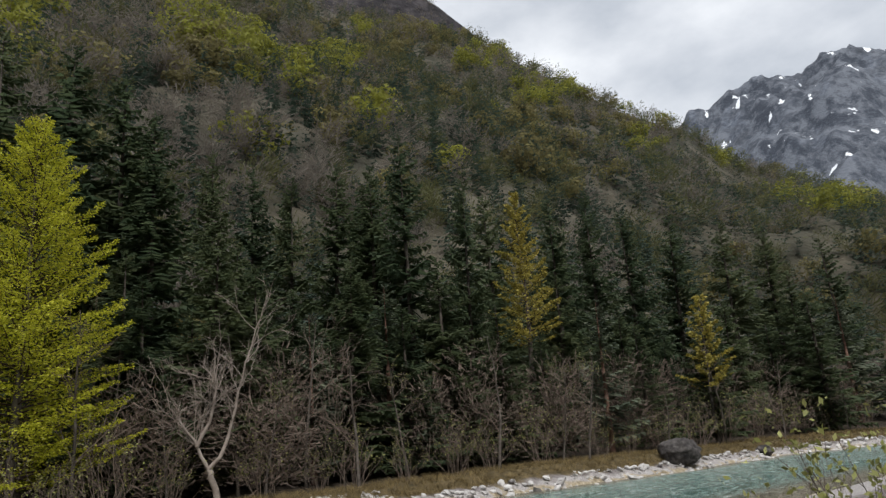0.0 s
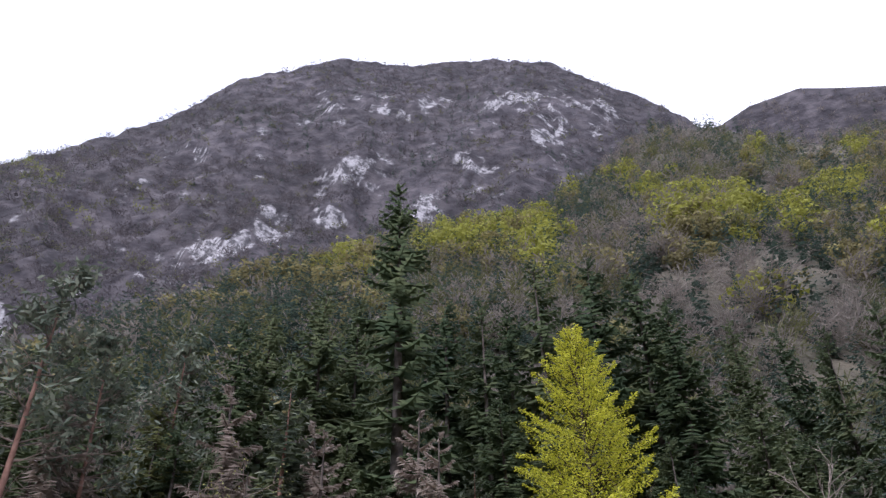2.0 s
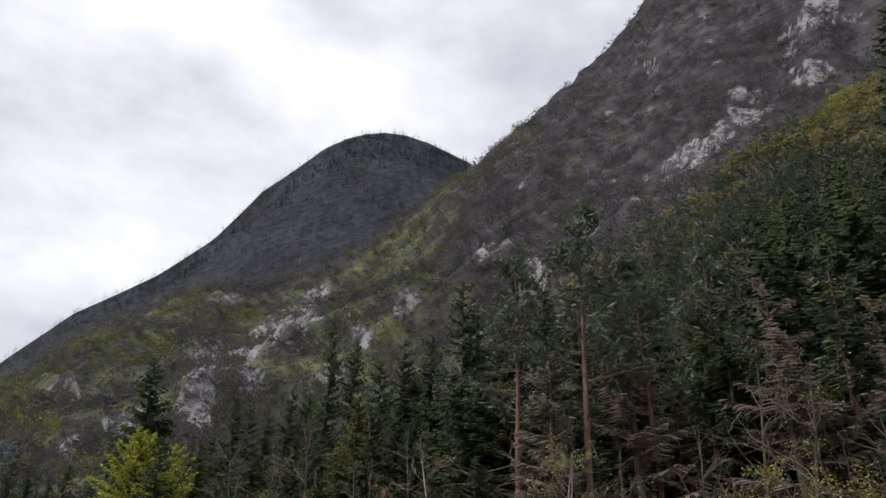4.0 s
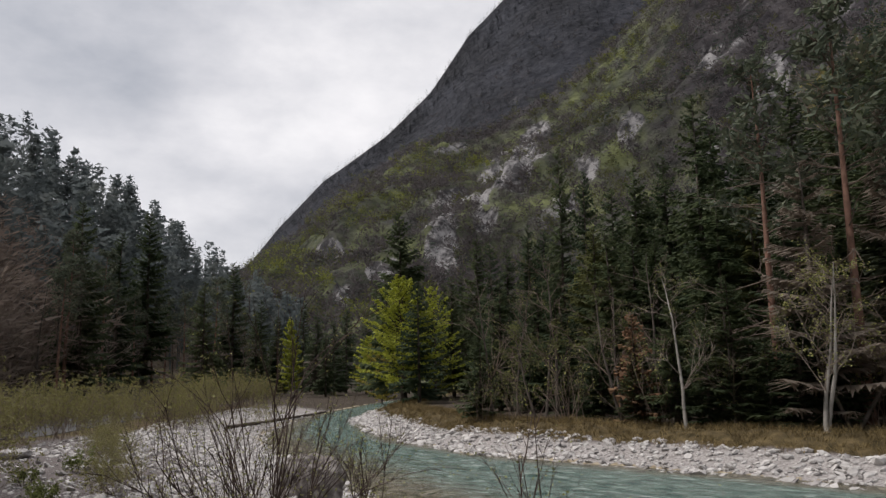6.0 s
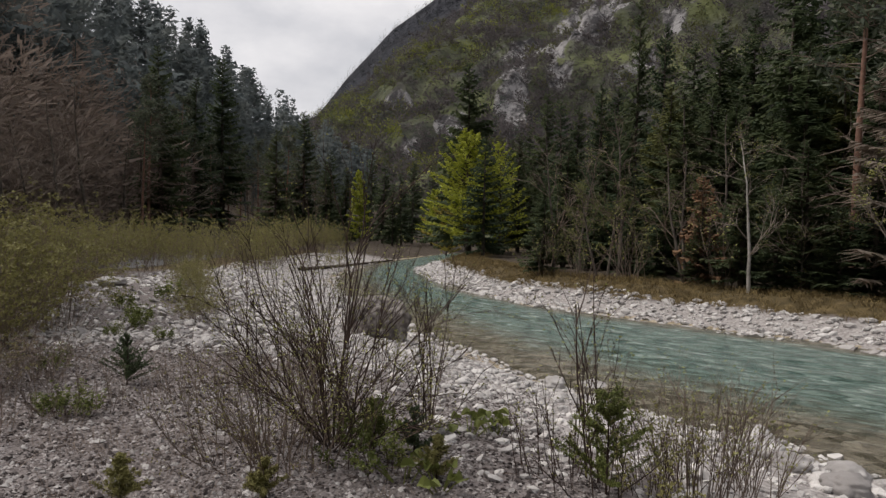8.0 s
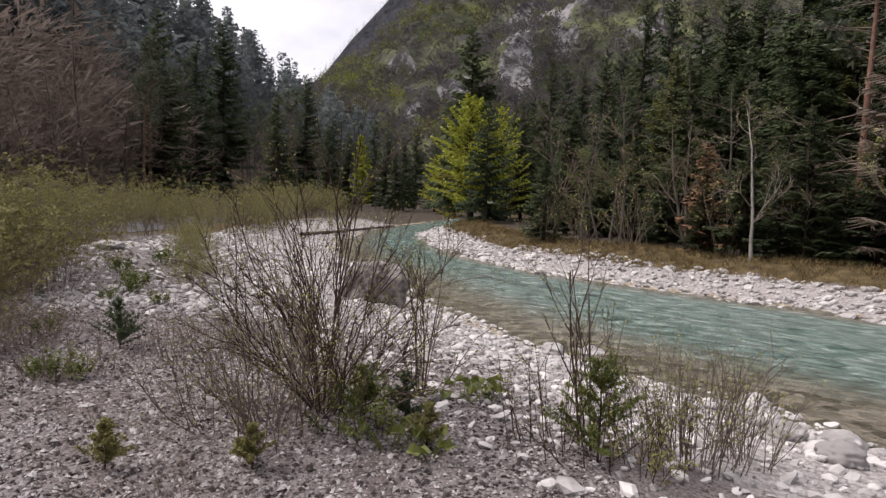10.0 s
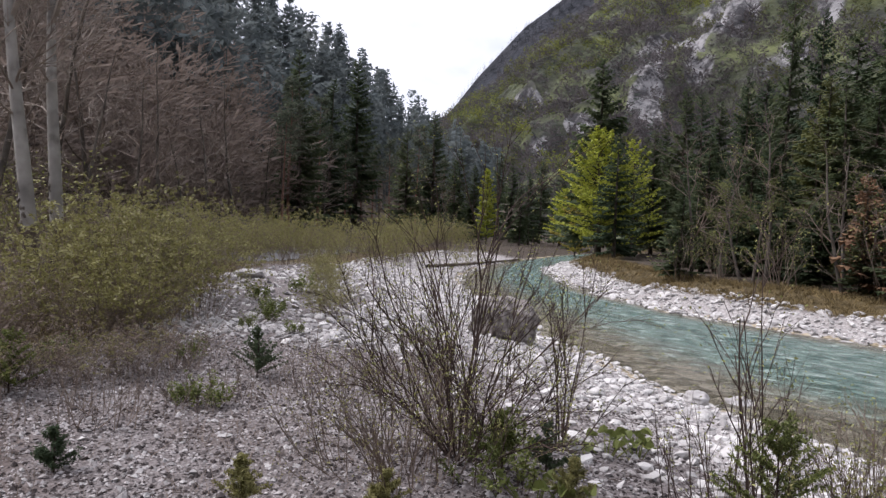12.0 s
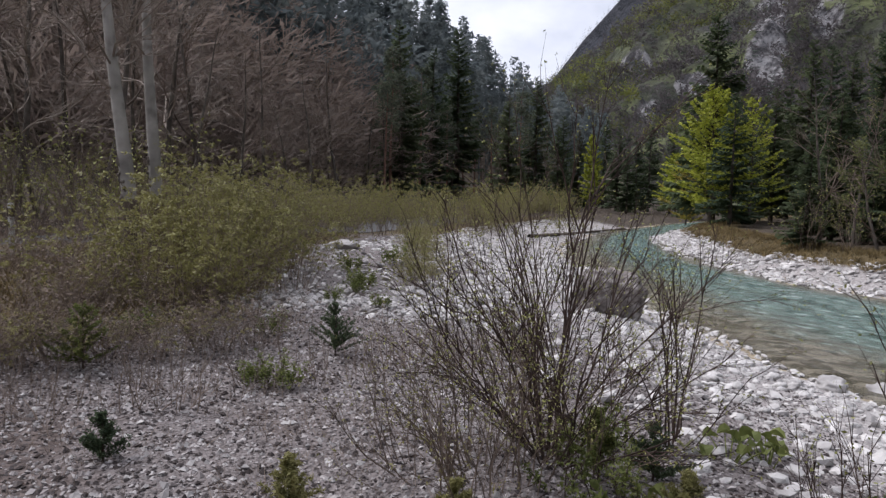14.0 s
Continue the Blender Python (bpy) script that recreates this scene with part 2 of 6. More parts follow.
def rock_material(name, stops, rock_lo, rock_hi, rock_scale, rock_amount, snow=0.0):
    """Slope of forest soil with bare rock faces that break out where it is steep."""
    m = material(name, stops, scale=0.055, detail=9, rough=0.95, bump=5.0, bump_scale=0.09, coarse=0.42, coarse_scale=0.01)
    nt = m.node_tree
    b = nt.nodes["Principled BSDF"]
    base = b.inputs["Base Color"].links[0].from_socket
    tc = nt.nodes.new("ShaderNodeTexCoord")
    lf = nt.nodes.new("ShaderNodeAttribute")      # woods coming into leaf
    lf.attribute_name = "leaf"
    ln = nt.nodes.new("ShaderNodeTexNoise")
    ln.inputs["Scale"].default_value, ln.inputs["Detail"].default_value = 0.035, 7
    nt.links.new(tc.outputs["Object"], ln.inputs["Vector"])
    lm = nt.nodes.new("ShaderNodeMath")
    lm.operation = "MULTIPLY"
    nt.links.new(lf.outputs["Fac"], lm.inputs[0])
    nt.links.new(ln.outputs["Fac"], lm.inputs[1])
    lr = nt.nodes.new("ShaderNodeMapRange")
    lr.inputs["From Min"].default_value, lr.inputs["From Max"].default_value = 0.2, 0.5
    nt.links.new(lm.outputs[0], lr.inputs["Value"])
    lc = nt.nodes.new("ShaderNodeValToRGB")
    lc.color_ramp.elements[0].position, lc.color_ramp.elements[0].color = 0.38, (0.06, 0.074, 0.044, 1)
    lc.color_ramp.elements[1].position, lc.color_ramp.elements[1].color = 0.64, (0.135, 0.15, 0.066, 1)
    nt.links.new(ln.outputs["Fac"], lc.inputs["Fac"])
    lx = nt.nodes.new("ShaderNodeMix")
    lx.data_type = "RGBA"
    nt.links.new(lr.outputs[0], lx.inputs[0])
    nt.links.new(base, lx.inputs[6])
    nt.links.new(lc.outputs["Color"], lx.inputs[7])
    base = lx.outputs[2]
    mp = nt.nodes.new("ShaderNodeMapping")
    mp.inputs["Scale"].default_value = (1, 1, 0.6)
    nt.links.new(tc.outputs["Object"], mp.inputs["Vector"])
    n = nt.nodes.new("ShaderNodeTexNoise")
    n.inputs["Scale"].default_value, n.inputs["Detail"].default_value, n.inputs["Roughness"].default_value = rock_scale, 10, 0.62
    nt.links.new(mp.outputs[0], n.inputs["Vector"])
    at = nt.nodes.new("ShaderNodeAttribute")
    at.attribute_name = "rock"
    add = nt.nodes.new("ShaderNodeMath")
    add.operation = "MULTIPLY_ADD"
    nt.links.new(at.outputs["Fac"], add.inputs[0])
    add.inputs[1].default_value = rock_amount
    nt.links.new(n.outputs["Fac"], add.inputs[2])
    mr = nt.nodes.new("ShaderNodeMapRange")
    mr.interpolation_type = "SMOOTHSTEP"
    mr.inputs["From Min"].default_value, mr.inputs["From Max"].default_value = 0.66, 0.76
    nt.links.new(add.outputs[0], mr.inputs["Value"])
    n3 = nt.nodes.new("ShaderNodeTexNoise")
    n3.inputs["Scale"].default_value, n3.inputs["Detail"].default_value, n3.inputs["Roughness"].default_value = rock_scale * 3, 10, 0.7
    mp3 = nt.nodes.new("ShaderNodeMapping")
    mp3.inputs["Scale"].default_value = (1.1, 1.1, 0.75)
    mp3.inputs["Rotation"].default_value = (0.5, 0.3, 0)
    nt.links.new(tc.outputs["Object"], mp3.inputs["Vector"])
    nt.links.new(mp3.outputs[0], n3.inputs["Vector"])
    rr = nt.nodes.new("ShaderNodeValToRGB")
    rr.color_ramp.elements[0].position, rr.color_ramp.elements[0].color = 0.44, (*rock_lo, 1)
    rr.color_ramp.elements[1].position, rr.color_ramp.elements[1].color = 0.57, (*rock_hi, 1)
    nt.links.new(n3.outputs["Fac"], rr.inputs["Fac"])
    mix = nt.nodes.new("ShaderNodeMix")
    mix.data_type = "RGBA"
    nt.links.new(mr.outputs[0], mix.inputs[0])
    nt.links.new(base, mix.inputs[6])
    nt.links.new(rr.outputs["Color"], mix.inputs[7])
    col = mix.outputs[2]
    if snow:
        ns = nt.nodes.new("ShaderNodeTexNoise")
        ns.inputs["Scale"].default_value, ns.inputs["Detail"].default_value = 0.0045, 8
        ms = nt.nodes.new("ShaderNodeMapping")
        ms.inputs["Scale"].default_value = (4.2, 4.2, 0.55)
        ms.inputs["Rotation"].default_value = (0.3, 0.5, 0.4)
        nt.links.new(tc.outputs["Object"], ms.inputs["Vector"])
        nt.links.new(ms.outputs[0], ns.inputs["Vector"])
        mrs = nt.nodes.new("ShaderNodeMapRange")
        mrs.inputs["From Min"].default_value, mrs.inputs["From Max"].default_value = snow, snow + 0.02
        nt.links.new(ns.outputs["Fac"], mrs.inputs["Value"])
        mx = nt.nodes.new("ShaderNodeMix")
        mx.data_type = "RGBA"
        mx.inputs[7].default_value = (0.82, 0.85, 0.9, 1)
        nt.links.new(mrs.outputs[0], mx.inputs[0])
        nt.links.new(col, mx.inputs[6])
        col = mx.outputs[2]
    nt.links.new(col, b.inputs["Base Color"])
    return m


SLOPE = [(0.36, (0.02, 0.018, 0.021)), (0.5, (0.038, 0.034, 0.038)), (0.64, (0.066, 0.059, 0.062))]
UNDER = [(0.36, (0.03, 0.029, 0.02)), (0.5, (0.055, 0.051, 0.036)), (0.64, (0.085, 0.075, 0.055))]
M_MOUNT = rock_material("rocky_slope", SLOPE, (0.045, 0.043, 0.046), (0.27, 0.263, 0.265), 0.035, 0.45)
# dome soil carries a bluish tint that stands for distance haze
M_DOME = rock_material("haze_blue_wooded_dome", [(0.36, (0.017, 0.019, 0.025)), (0.5, (0.026, 0.028, 0.036)), (0.64, (0.037, 0.038, 0.046))], (0.17, 0.165, 0.17), (0.38, 0.37, 0.36), 0.01, 0.3)
M_HILL = rock_material("forest_slope", UNDER, (0.13, 0.122, 0.125), (0.3, 0.285, 0.28), 0.03, 0.3)
M_LEFT = rock_material("leaf_littered_slope", [(0.36, (0.09, 0.072, 0.058)), (0.5, (0.145, 0.117, 0.093)), (0.64, (0.2, 0.163, 0.13))], (0.16, 0.15, 0.155), (0.36, 0.34, 0.335), 0.03, 0.3)
# blue of the distance haze is mixed into this peak's rock colours
M_SNOWPEAK = rock_material("haze_blue_snowy_peak", [(0.3, (0.06, 0.07, 0.09)), (0.5, (0.1, 0.112, 0.138)), (0.7, (0.15, 0.163, 0.19))], (0.045, 0.053, 0.07), (0.14, 0.153, 0.18), 0.004, 0.5, snow=0.65)


def ground_material():
    """Shingle, dry soil, grass and forest litter, by what the ground sheet says lies there."""
    m = bpy.data.materials.new("ground_cover")
    m.use_nodes = True
    nt = m.node_tree
    b = nt.nodes["Principled BSDF"]
    b.inputs["Roughness"].default_value = 0.92
    b.inputs["Specular IOR Level"].default_value = 0.2
    tc = nt.nodes.new("ShaderNodeTexCoord")

    def noisy(scale, detail, stops, vor=False):
        n = nt.nodes.new("ShaderNodeTexVoronoi" if vor else "ShaderNodeTexNoise")
        n.inputs["Scale"].default_value = scale
        n.inputs["Detail"].default_value = detail
        nt.links.new(tc.outputs["Object"], n.inputs["Vector"])
        r = nt.nodes.new("ShaderNodeValToRGB")
        while len(r.color_ramp.elements) < len(stops):
            r.color_ramp.elements.new(0.5)
        for el, (p, c) in zip(r.color_ramp.elements, stops):
            el.position, el.color = p, (*c, 1)
        nt.links.new(n.outputs["Color" if vor else "Fac"], r.inputs["Fac"])
        return r.outputs["Color"]

    def mixed(fac, a, c):
        x = nt.nodes.new("ShaderNodeMix")
        x.data_type = "RGBA"
        nt.links.new(fac, x.inputs[0])
        nt.links.new(a, x.inputs[6])
        nt.links.new(c, x.inputs[7])
        return x.outputs[2]

    def mask(name):
        a = nt.nodes.new("ShaderNodeAttribute")
        a.attribute_name = name
        n = nt.nodes.new("ShaderNodeTexNoise")
        n.inputs["Scale"].default_value, n.inputs["Detail"].default_value = 1.6, 6
        nt.links.new(tc.outputs["Object"], n.inputs["Vector"])
        ad = nt.nodes.new("ShaderNodeMath")
        ad.operation = "ADD"
        nt.links.new(a.outputs["Fac"], ad.inputs[0])
        nt.links.new(n.outputs["Fac"], ad.inputs[1])
        r = nt.nodes.new("ShaderNodeMapRange")
        r.inputs["From Min"].default_value, r.inputs["From Max"].default_value = 0.85, 1.15
        nt.links.new(ad.outputs[0], r.inputs["Value"])
        return r.outputs[0]
    gravel = noisy(38, 2, [(0.1, (0.018, 0.014, 0.0135)), (0.42, (0.063, 0.052, 0.051)), (0.85, (0.24, 0.217, 0.213))], vor=True)
    fine = noisy(5, 8, [(0.3, (0.045, 0.034, 0.032)), (0.5, (0.092, 0.075, 0.073)), (0.7, (0.16, 0.136, 0.133))])
    x = nt.nodes.new("ShaderNodeMix")
    x.data_type = "RGBA"
    x.inputs[0].default_value = 0.3
    nt.links.new(gravel, x.inputs[6])
    nt.links.new(fine, x.inputs[7])
    col = x.outputs[2]
    soil = noisy(9, 8, [(0.3, (0.06, 0.047, 0.043)), (0.5, (0.12, 0.097, 0.09)), (0.7, (0.2, 0.168, 0.16))])
    grass = noisy(3, 8, [(0.3, (0.055, 0.044, 0.022)), (0.5, (0.11, 0.083, 0.042)), (0.7, (0.18, 0.135, 0.068))])
    litter = noisy(2.5, 8, [(0.3, (0.03, 0.026, 0.02)), (0.5, (0.065, 0.052, 0.04)), (0.7, (0.12, 0.092, 0.07))])
    bed = noisy(6, 6, [(0.3, (0.17, 0.14, 0.09)), (0.5, (0.33, 0.275, 0.19)), (0.7, (0.5, 0.44, 0.34))])
    shingle = noisy(14, 6, [(0.3, (0.21, 0.192, 0.187)), (0.5, (0.35, 0.328, 0.32)), (0.7, (0.5, 0.475, 0.465))])
    col = mixed(mask("shingle"), col, shingle)
    col = mixed(mask("soil"), col, soil)
    col = mixed(mask("grass"), col, grass)
    col = mixed(mask("litter"), col, litter)
    col = mixed(mask("bed"), col, bed)
    nt.links.new(col, b.inputs["Base Color"])
    v = nt.nodes.new("ShaderNodeTexVoronoi")
    v.inputs["Scale"].default_value = 30
    nt.links.new(tc.outputs["Object"], v.inputs["Vector"])
    bp = nt.nodes.new("ShaderNodeBump")
    bp.invert = True
    bp.inputs["Strength"].default_value, bp.inputs["Distance"].default_value = 0.9, 0.03
    nt.links.new(v.outputs["Distance"], bp.inputs["Height"])
    nt.links.new(bp.outputs[0], b.inputs["Normal"])
    return m


def water_material():
    """Clear turquoise river: the bed shows in the shallows, foam on the riffles."""
    m = bpy.data.materials.new("river_water")
    m.use_nodes = True
    nt = m.node_tree
    b = nt.nodes["Principled BSDF"]
    b.inputs["Roughness"].default_value = 0.15
    b.inputs["Specular IOR Level"].default_value = 0.35
    b.inputs["IOR"].default_value = 1.33
    at = nt.nodes.new("ShaderNodeAttribute")
    at.attribute_name = "flow"           # along, across
    dp = nt.nodes.new("ShaderNodeAttribute")
    dp.attribute_name = "depth"
    mp = nt.nodes.new("ShaderNodeMapping")
    mp.inputs["Scale"].default_value = (1.25, 1.45, 1)
    nt.links.new(at.outputs["Vector"], mp.inputs["Vector"])
    n = nt.nodes.new("ShaderNodeTexNoise")
    n.inputs["Scale"].default_value, n.inputs["Detail"].default_value, n.inputs["Roughness"].default_value = 1.5, 8, 0.66
    n.inputs["Distortion"].default_value = 0.6
    nt.links.new(mp.outputs[0], n.inputs["Vector"])
    n2 = nt.nodes.new("ShaderNodeTexNoise")
    n2.inputs["Scale"].default_value, n2.inputs["Detail"].default_value = 9.0, 5
    nt.links.new(mp.outputs[0], n2.inputs["Vector"])
    add = nt.nodes.new("ShaderNodeMath")
    add.operation = "MULTIPLY_ADD"
    add.inputs[1].default_value = 0.3
    nt.links.new(n2.outputs["Fac"], add.inputs[0])
    nt.links.new(n.outputs["Fac"], add.inputs[2])
    bp = nt.nodes.new("ShaderNodeBump")
    bp.inputs["Strength"].default_value, bp.inputs["Distance"].default_value = 1.0, 0.3
    nt.links.new(add.outputs[0], bp.inputs["Height"])
    nt.links.new(bp.outputs[0], b.inputs["Normal"])
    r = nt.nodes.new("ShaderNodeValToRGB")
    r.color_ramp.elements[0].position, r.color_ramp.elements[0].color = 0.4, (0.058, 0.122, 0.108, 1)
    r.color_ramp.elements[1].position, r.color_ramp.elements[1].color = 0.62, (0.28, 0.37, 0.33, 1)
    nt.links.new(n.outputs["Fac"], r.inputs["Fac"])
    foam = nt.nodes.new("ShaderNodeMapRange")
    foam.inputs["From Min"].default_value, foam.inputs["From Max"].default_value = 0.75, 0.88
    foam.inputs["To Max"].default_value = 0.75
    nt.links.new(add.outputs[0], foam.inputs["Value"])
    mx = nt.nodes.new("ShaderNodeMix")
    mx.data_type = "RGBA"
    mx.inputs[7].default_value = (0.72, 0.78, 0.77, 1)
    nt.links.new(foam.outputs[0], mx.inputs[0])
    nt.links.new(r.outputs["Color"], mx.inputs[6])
    mr = nt.nodes.new("ShaderNodeMapRange")
    mr.interpolation_type = "SMOOTHSTEP"
    mr.inputs["From Min"].default_value, mr.inputs["From Max"].default_value = 0.08, 0.66
    dn = nt.nodes.new("ShaderNodeMath")
    dn.operation = "MULTIPLY_ADD"
    dn.inputs[1].default_value = 0.8
    nt.links.new(n.outputs["Fac"], dn.inputs[0])
    sb = nt.nodes.new("ShaderNodeMath")
    sb.operation = "SUBTRACT"
    sb.inputs[1].default_value = 0.4
    nt.links.new(dp.outputs["Fac"], sb.inputs[0])
    nt.links.new(sb.outputs[0], dn.inputs[2])
    nt.links.new(dn.outputs[0], mr.inputs["Value"])
    tc = nt.nodes.new("ShaderNodeTexCoord")
    cob = nt.nodes.new("ShaderNodeTexVoronoi")
    cob.inputs["Scale"].default_value = 5.0
    nt.links.new(tc.outputs["Object"], cob.inputs["Vector"])
    mixv = nt.nodes.new("ShaderNodeMix")
    mixv.inputs[0].default_value = 0.45
    nt.links.new(n2.outputs["Fac"], mixv.inputs[2])
    sep = nt.nodes.new("ShaderNodeSeparateColor")
    nt.links.new(cob.outputs["Color"], sep.inputs[0])
    nt.links.new(sep.outputs[0], mixv.inputs[3])
    br = nt.nodes.new("ShaderNodeValToRGB")
    br.color_ramp.elements[0].position, br.color_ramp.elements[0].color = 0.25, (0.075, 0.068, 0.045, 1)
    br.color_ramp.elements[1].position, br.color_ramp.elements[1].color = 0.75, (0.32, 0.29, 0.225, 1)
    nt.links.new(mixv.outputs[0], br.inputs["Fac"])
    body = nt.nodes.new("ShaderNodeMix")
    body.data_type = "RGBA"
    nt.links.new(mr.outputs[0], body.inputs[0])
    nt.links.new(br.outputs["Color"], body.inputs[6])
    nt.links.new(mx.outputs[2], body.inputs[7])
    nt.links.new(body.outputs[2], b.inputs["Base Color"])
    return m


M_GROUND = ground_material()
M_WATER = water_material()

# ================= mesh tools =================
rng = np.random.default_rng(7)


class Buf:
    """Collects triangles and quads of one mesh."""

    def __init__(self):
        self.v, self.f, self.n = [], [], 0

    def add(self, v, f):
        v = np.asarray(v, float).reshape(-1, 3)
        f = np.asarray(f, int)
        self.v.append(v)
        self.f.append(f + self.n)
        self.n += len(v)

    def mesh(self, name, mat, smooth=False):
        me = bpy.data.meshes.new(name)
        v = np.concatenate(self.v)
        faces = self.f
        loops = np.concatenate([f.ravel() for f in faces])
        sizes = np.concatenate([np.full(len(f), f.shape[1]) for f in faces])
        me.vertices.add(len(v))
        me.vertices.foreach_set("co", v.astype(np.float32).ravel())
        me.loops.add(len(loops))
        me.loops.foreach_set("vertex_index", loops.astype(np.int32))
        me.polygons.add(len(sizes))
        starts = np.concatenate([[0], np.cumsum(sizes)[:-1]])
        me.polygons.foreach_set("loop_start", starts.astype(np.int32))
        me.polygons.foreach_set("use_smooth", np.full(len(sizes), smooth))
        me.update(calc_edges=True)
        me.materials.append(mat)
        return me


def part(name, buf, mat, parent, label="", smooth=False):
    """Links a mesh as one part under a thing or under a part."""
    ob = new(name, buf.mesh(name, mat, smooth))
    ob.parent = parent
    if label:
        ob["label"] = label
    return ob


def tube(buf, pts, radii, sides=5):
    """A tapering tube along points."""
    pts = np.asarray(pts, float)
    n = len(pts)
    d = np.gradient(pts, axis=0)
    d /= np.linalg.norm(d, axis=1, keepdims=True) + 1e-9
    ref = np.array([0.31, 0.17, 0.94]) if abs(d[0, 2]) < 0.8 else np.array([0.93, 0.3, 0.1])
    a = np.cross(d, ref)
    a /= np.linalg.norm(a, axis=1, keepdims=True) + 1e-9
    b = np.cross(d, a)
    ang = np.linspace(0, 2 * np.pi, sides, endpoint=False)
    ring = pts[:, None] + (a[:, None] * np.cos(ang)[None, :, None] + b[:, None] * np.sin(ang)[None, :, None]) * np.asarray(radii)[:, None, None]
    i = np.arange(n - 1)[:, None] * sides
    j = np.arange(sides)[None]
    k = (j + 1) % sides
    buf.add(ring, np.stack([i + j, i + k, i + sides + k, i + sides + j], -1).reshape(-1, 4))


def leaves(buf, centres, size, up=0.3, long=1.6):
    """One small two-triangle leaf at each centre, turned at random."""
    c = np.asarray(centres, float)
    n = len(c)
    if not n:
        return
    d = rng.normal(size=(n, 3))
    d[:, 2] *= up
    d /= np.linalg.norm(d, axis=1, keepdims=True)
    e = np.cross(d, rng.normal(size=(n, 3)))
    e /= np.linalg.norm(e, axis=1, keepdims=True)
    s = size * rng.uniform(0.6, 1.3, (n, 1))
    v = np.stack([c - d * s * long / 2, c + e * s / 2, c + d * s * long / 2, c - e * s / 2], 1)
    f = np.arange(n * 4).reshape(-1, 4)
    buf.add(v, f)


def vnoise(p, scale, octaves=4):
    """Cheap smooth value noise on arrays of points, about -1 to 1."""
    p = np.asarray(p, float) * scale
    out = np.zeros(p.shape[:-1])
    amp = 1.0
    for o in range(octaves):
        q = p * 2 ** o + 17.3 * o
        i = np.floor(q).astype(np.int64)
        fr = q - i
        fr = fr * fr * (3 - 2 * fr)

        def h(a, b):
            x = (a * 374761393 + b * 668265263 + o * 1442695) & 0x7fffffff
            x = ((x ^ (x >> 13)) * 1274126177) & 0x7fffffff
            return ((x ^ (x >> 16)) & 0xffff) / 32767.5 - 1
        a, b = i[..., 0], i[..., 1]
        u, w = fr[..., 0], fr[..., 1]
        val = (h(a, b) * (1 - u) + h(a + 1, b) * u) * (1 - w) + (h(a, b + 1) * (1 - u) + h(a + 1, b + 1) * u) * w
        out += amp * val
        amp *= 0.5
    return out


def smooth(a, b, x):
    t = np.clip((np.asarray(x, float) - a) / (b - a), 0, 1)
    return t * t * (3 - 2 * t)


# ================= river, ground =================
WATER_Z = -0.9
NEAR = np.array([(6, 96), (-1, 76), (-4, 62), (-6.0, 46), (-6.0, 35), (-3.0, 25), (-0.6, 17.4), (1.0, 13.2), (3.0, 10.2), (4.9, 7.5), (9, 0.5), (15, -11), (20, -24), (24, -40), (23, -64), (12, -100), (-10, -160)], float)
FAR = np.array([(10, 92), (3.2, 74), (-0.2, 60), (-1.7, 47), (-0.4, 38), (1.1, 30), (4.3, 23), (7.2, 20.2), (10.2, 16.2), (15, 9.5), (22, -1), (28.5, -13), (31, -24), (35, -34), (36.5, -45), (36, -68), (26, -108), (4, -170)], float)


def resample(p, n):
    s = np.concatenate([[0], np.cumsum(np.linalg.norm(np.diff(p, axis=0), axis=1))])
    t = np.linspace(0, s[-1], n)
    return np.stack([np.interp(t, s, p[:, 0]), np.interp(t, s, p[:, 1])], 1)


def even(p, n):
    """Rounds the corners of a bank line."""
    q = resample(p, n)
    for _ in range(6):
        q[1:-1] = (q[:-2] + 2 * q[1:-1] + q[2:]) / 4
    return q


BN, BF = even(NEAR, 220), even(FAR, 220)
DN, DF = resample(BN, 700), resample(BF, 700)
POLY = np.concatenate([BN, BF[::-1]])
POLY_NEXT = np.roll(POLY, -1, 0)
CL = (BN + BF) / 2
HW = np.linalg.norm(BN - BF, axis=1) / 2
ALONG = np.concatenate([[0], np.cumsum(np.linalg.norm(np.diff(CL, axis=0), axis=1))])


def river(xy):
    """Signed distance past the water's edge (minus: in the water), side (+1: far bank), along."""
    xy = np.asarray(xy, float)
    dn, df, idx = [], [], []
    for c in np.array_split(xy, max(1, len(xy) // 1500)):
        d2n = ((c[:, None] - DN[None]) ** 2).sum(-1)
        d2f = ((c[:, None] - DF[None]) ** 2).sum(-1)
        d2c = ((c[:, None] - CL[None]) ** 2).sum(-1)
        dn.append(np.sqrt(d2n.min(1)))
        df.append(np.sqrt(d2f.min(1)))
        idx.append(d2c.argmin(1))
    dn, df, idx = map(np.concatenate, (dn, df, idx))
    far_side = np.where(df < dn, 1.0, -1.0)
    inside = []
    for c in np.array_split(xy, max(1, len(xy) // 3000)):
        ax, ay, bx, by = POLY[:, 0], POLY[:, 1], POLY_NEXT[:, 0], POLY_NEXT[:, 1] + 1e-9
        px, py = c[:, :1], c[:, 1:]
        hit = ((ay > py) != (by > py)) & (px < (bx - ax) * (py - ay) / (by - ay) + ax)
        inside.append(hit.sum(1) % 2 == 1)
    inside = np.concatenate(inside)
    e = np.minimum(dn, df)
    return np.where(inside, -e, e), far_side, ALONG[idx]


def shingle_width(y):
    """Width of the cobble strip along the far bank."""
    return np.interp(y, [-14, -4, 8, 16, 24, 34, 60], [0.55, 0.9, 1.9, 1.8, 1.3, 1.5, 1.5])


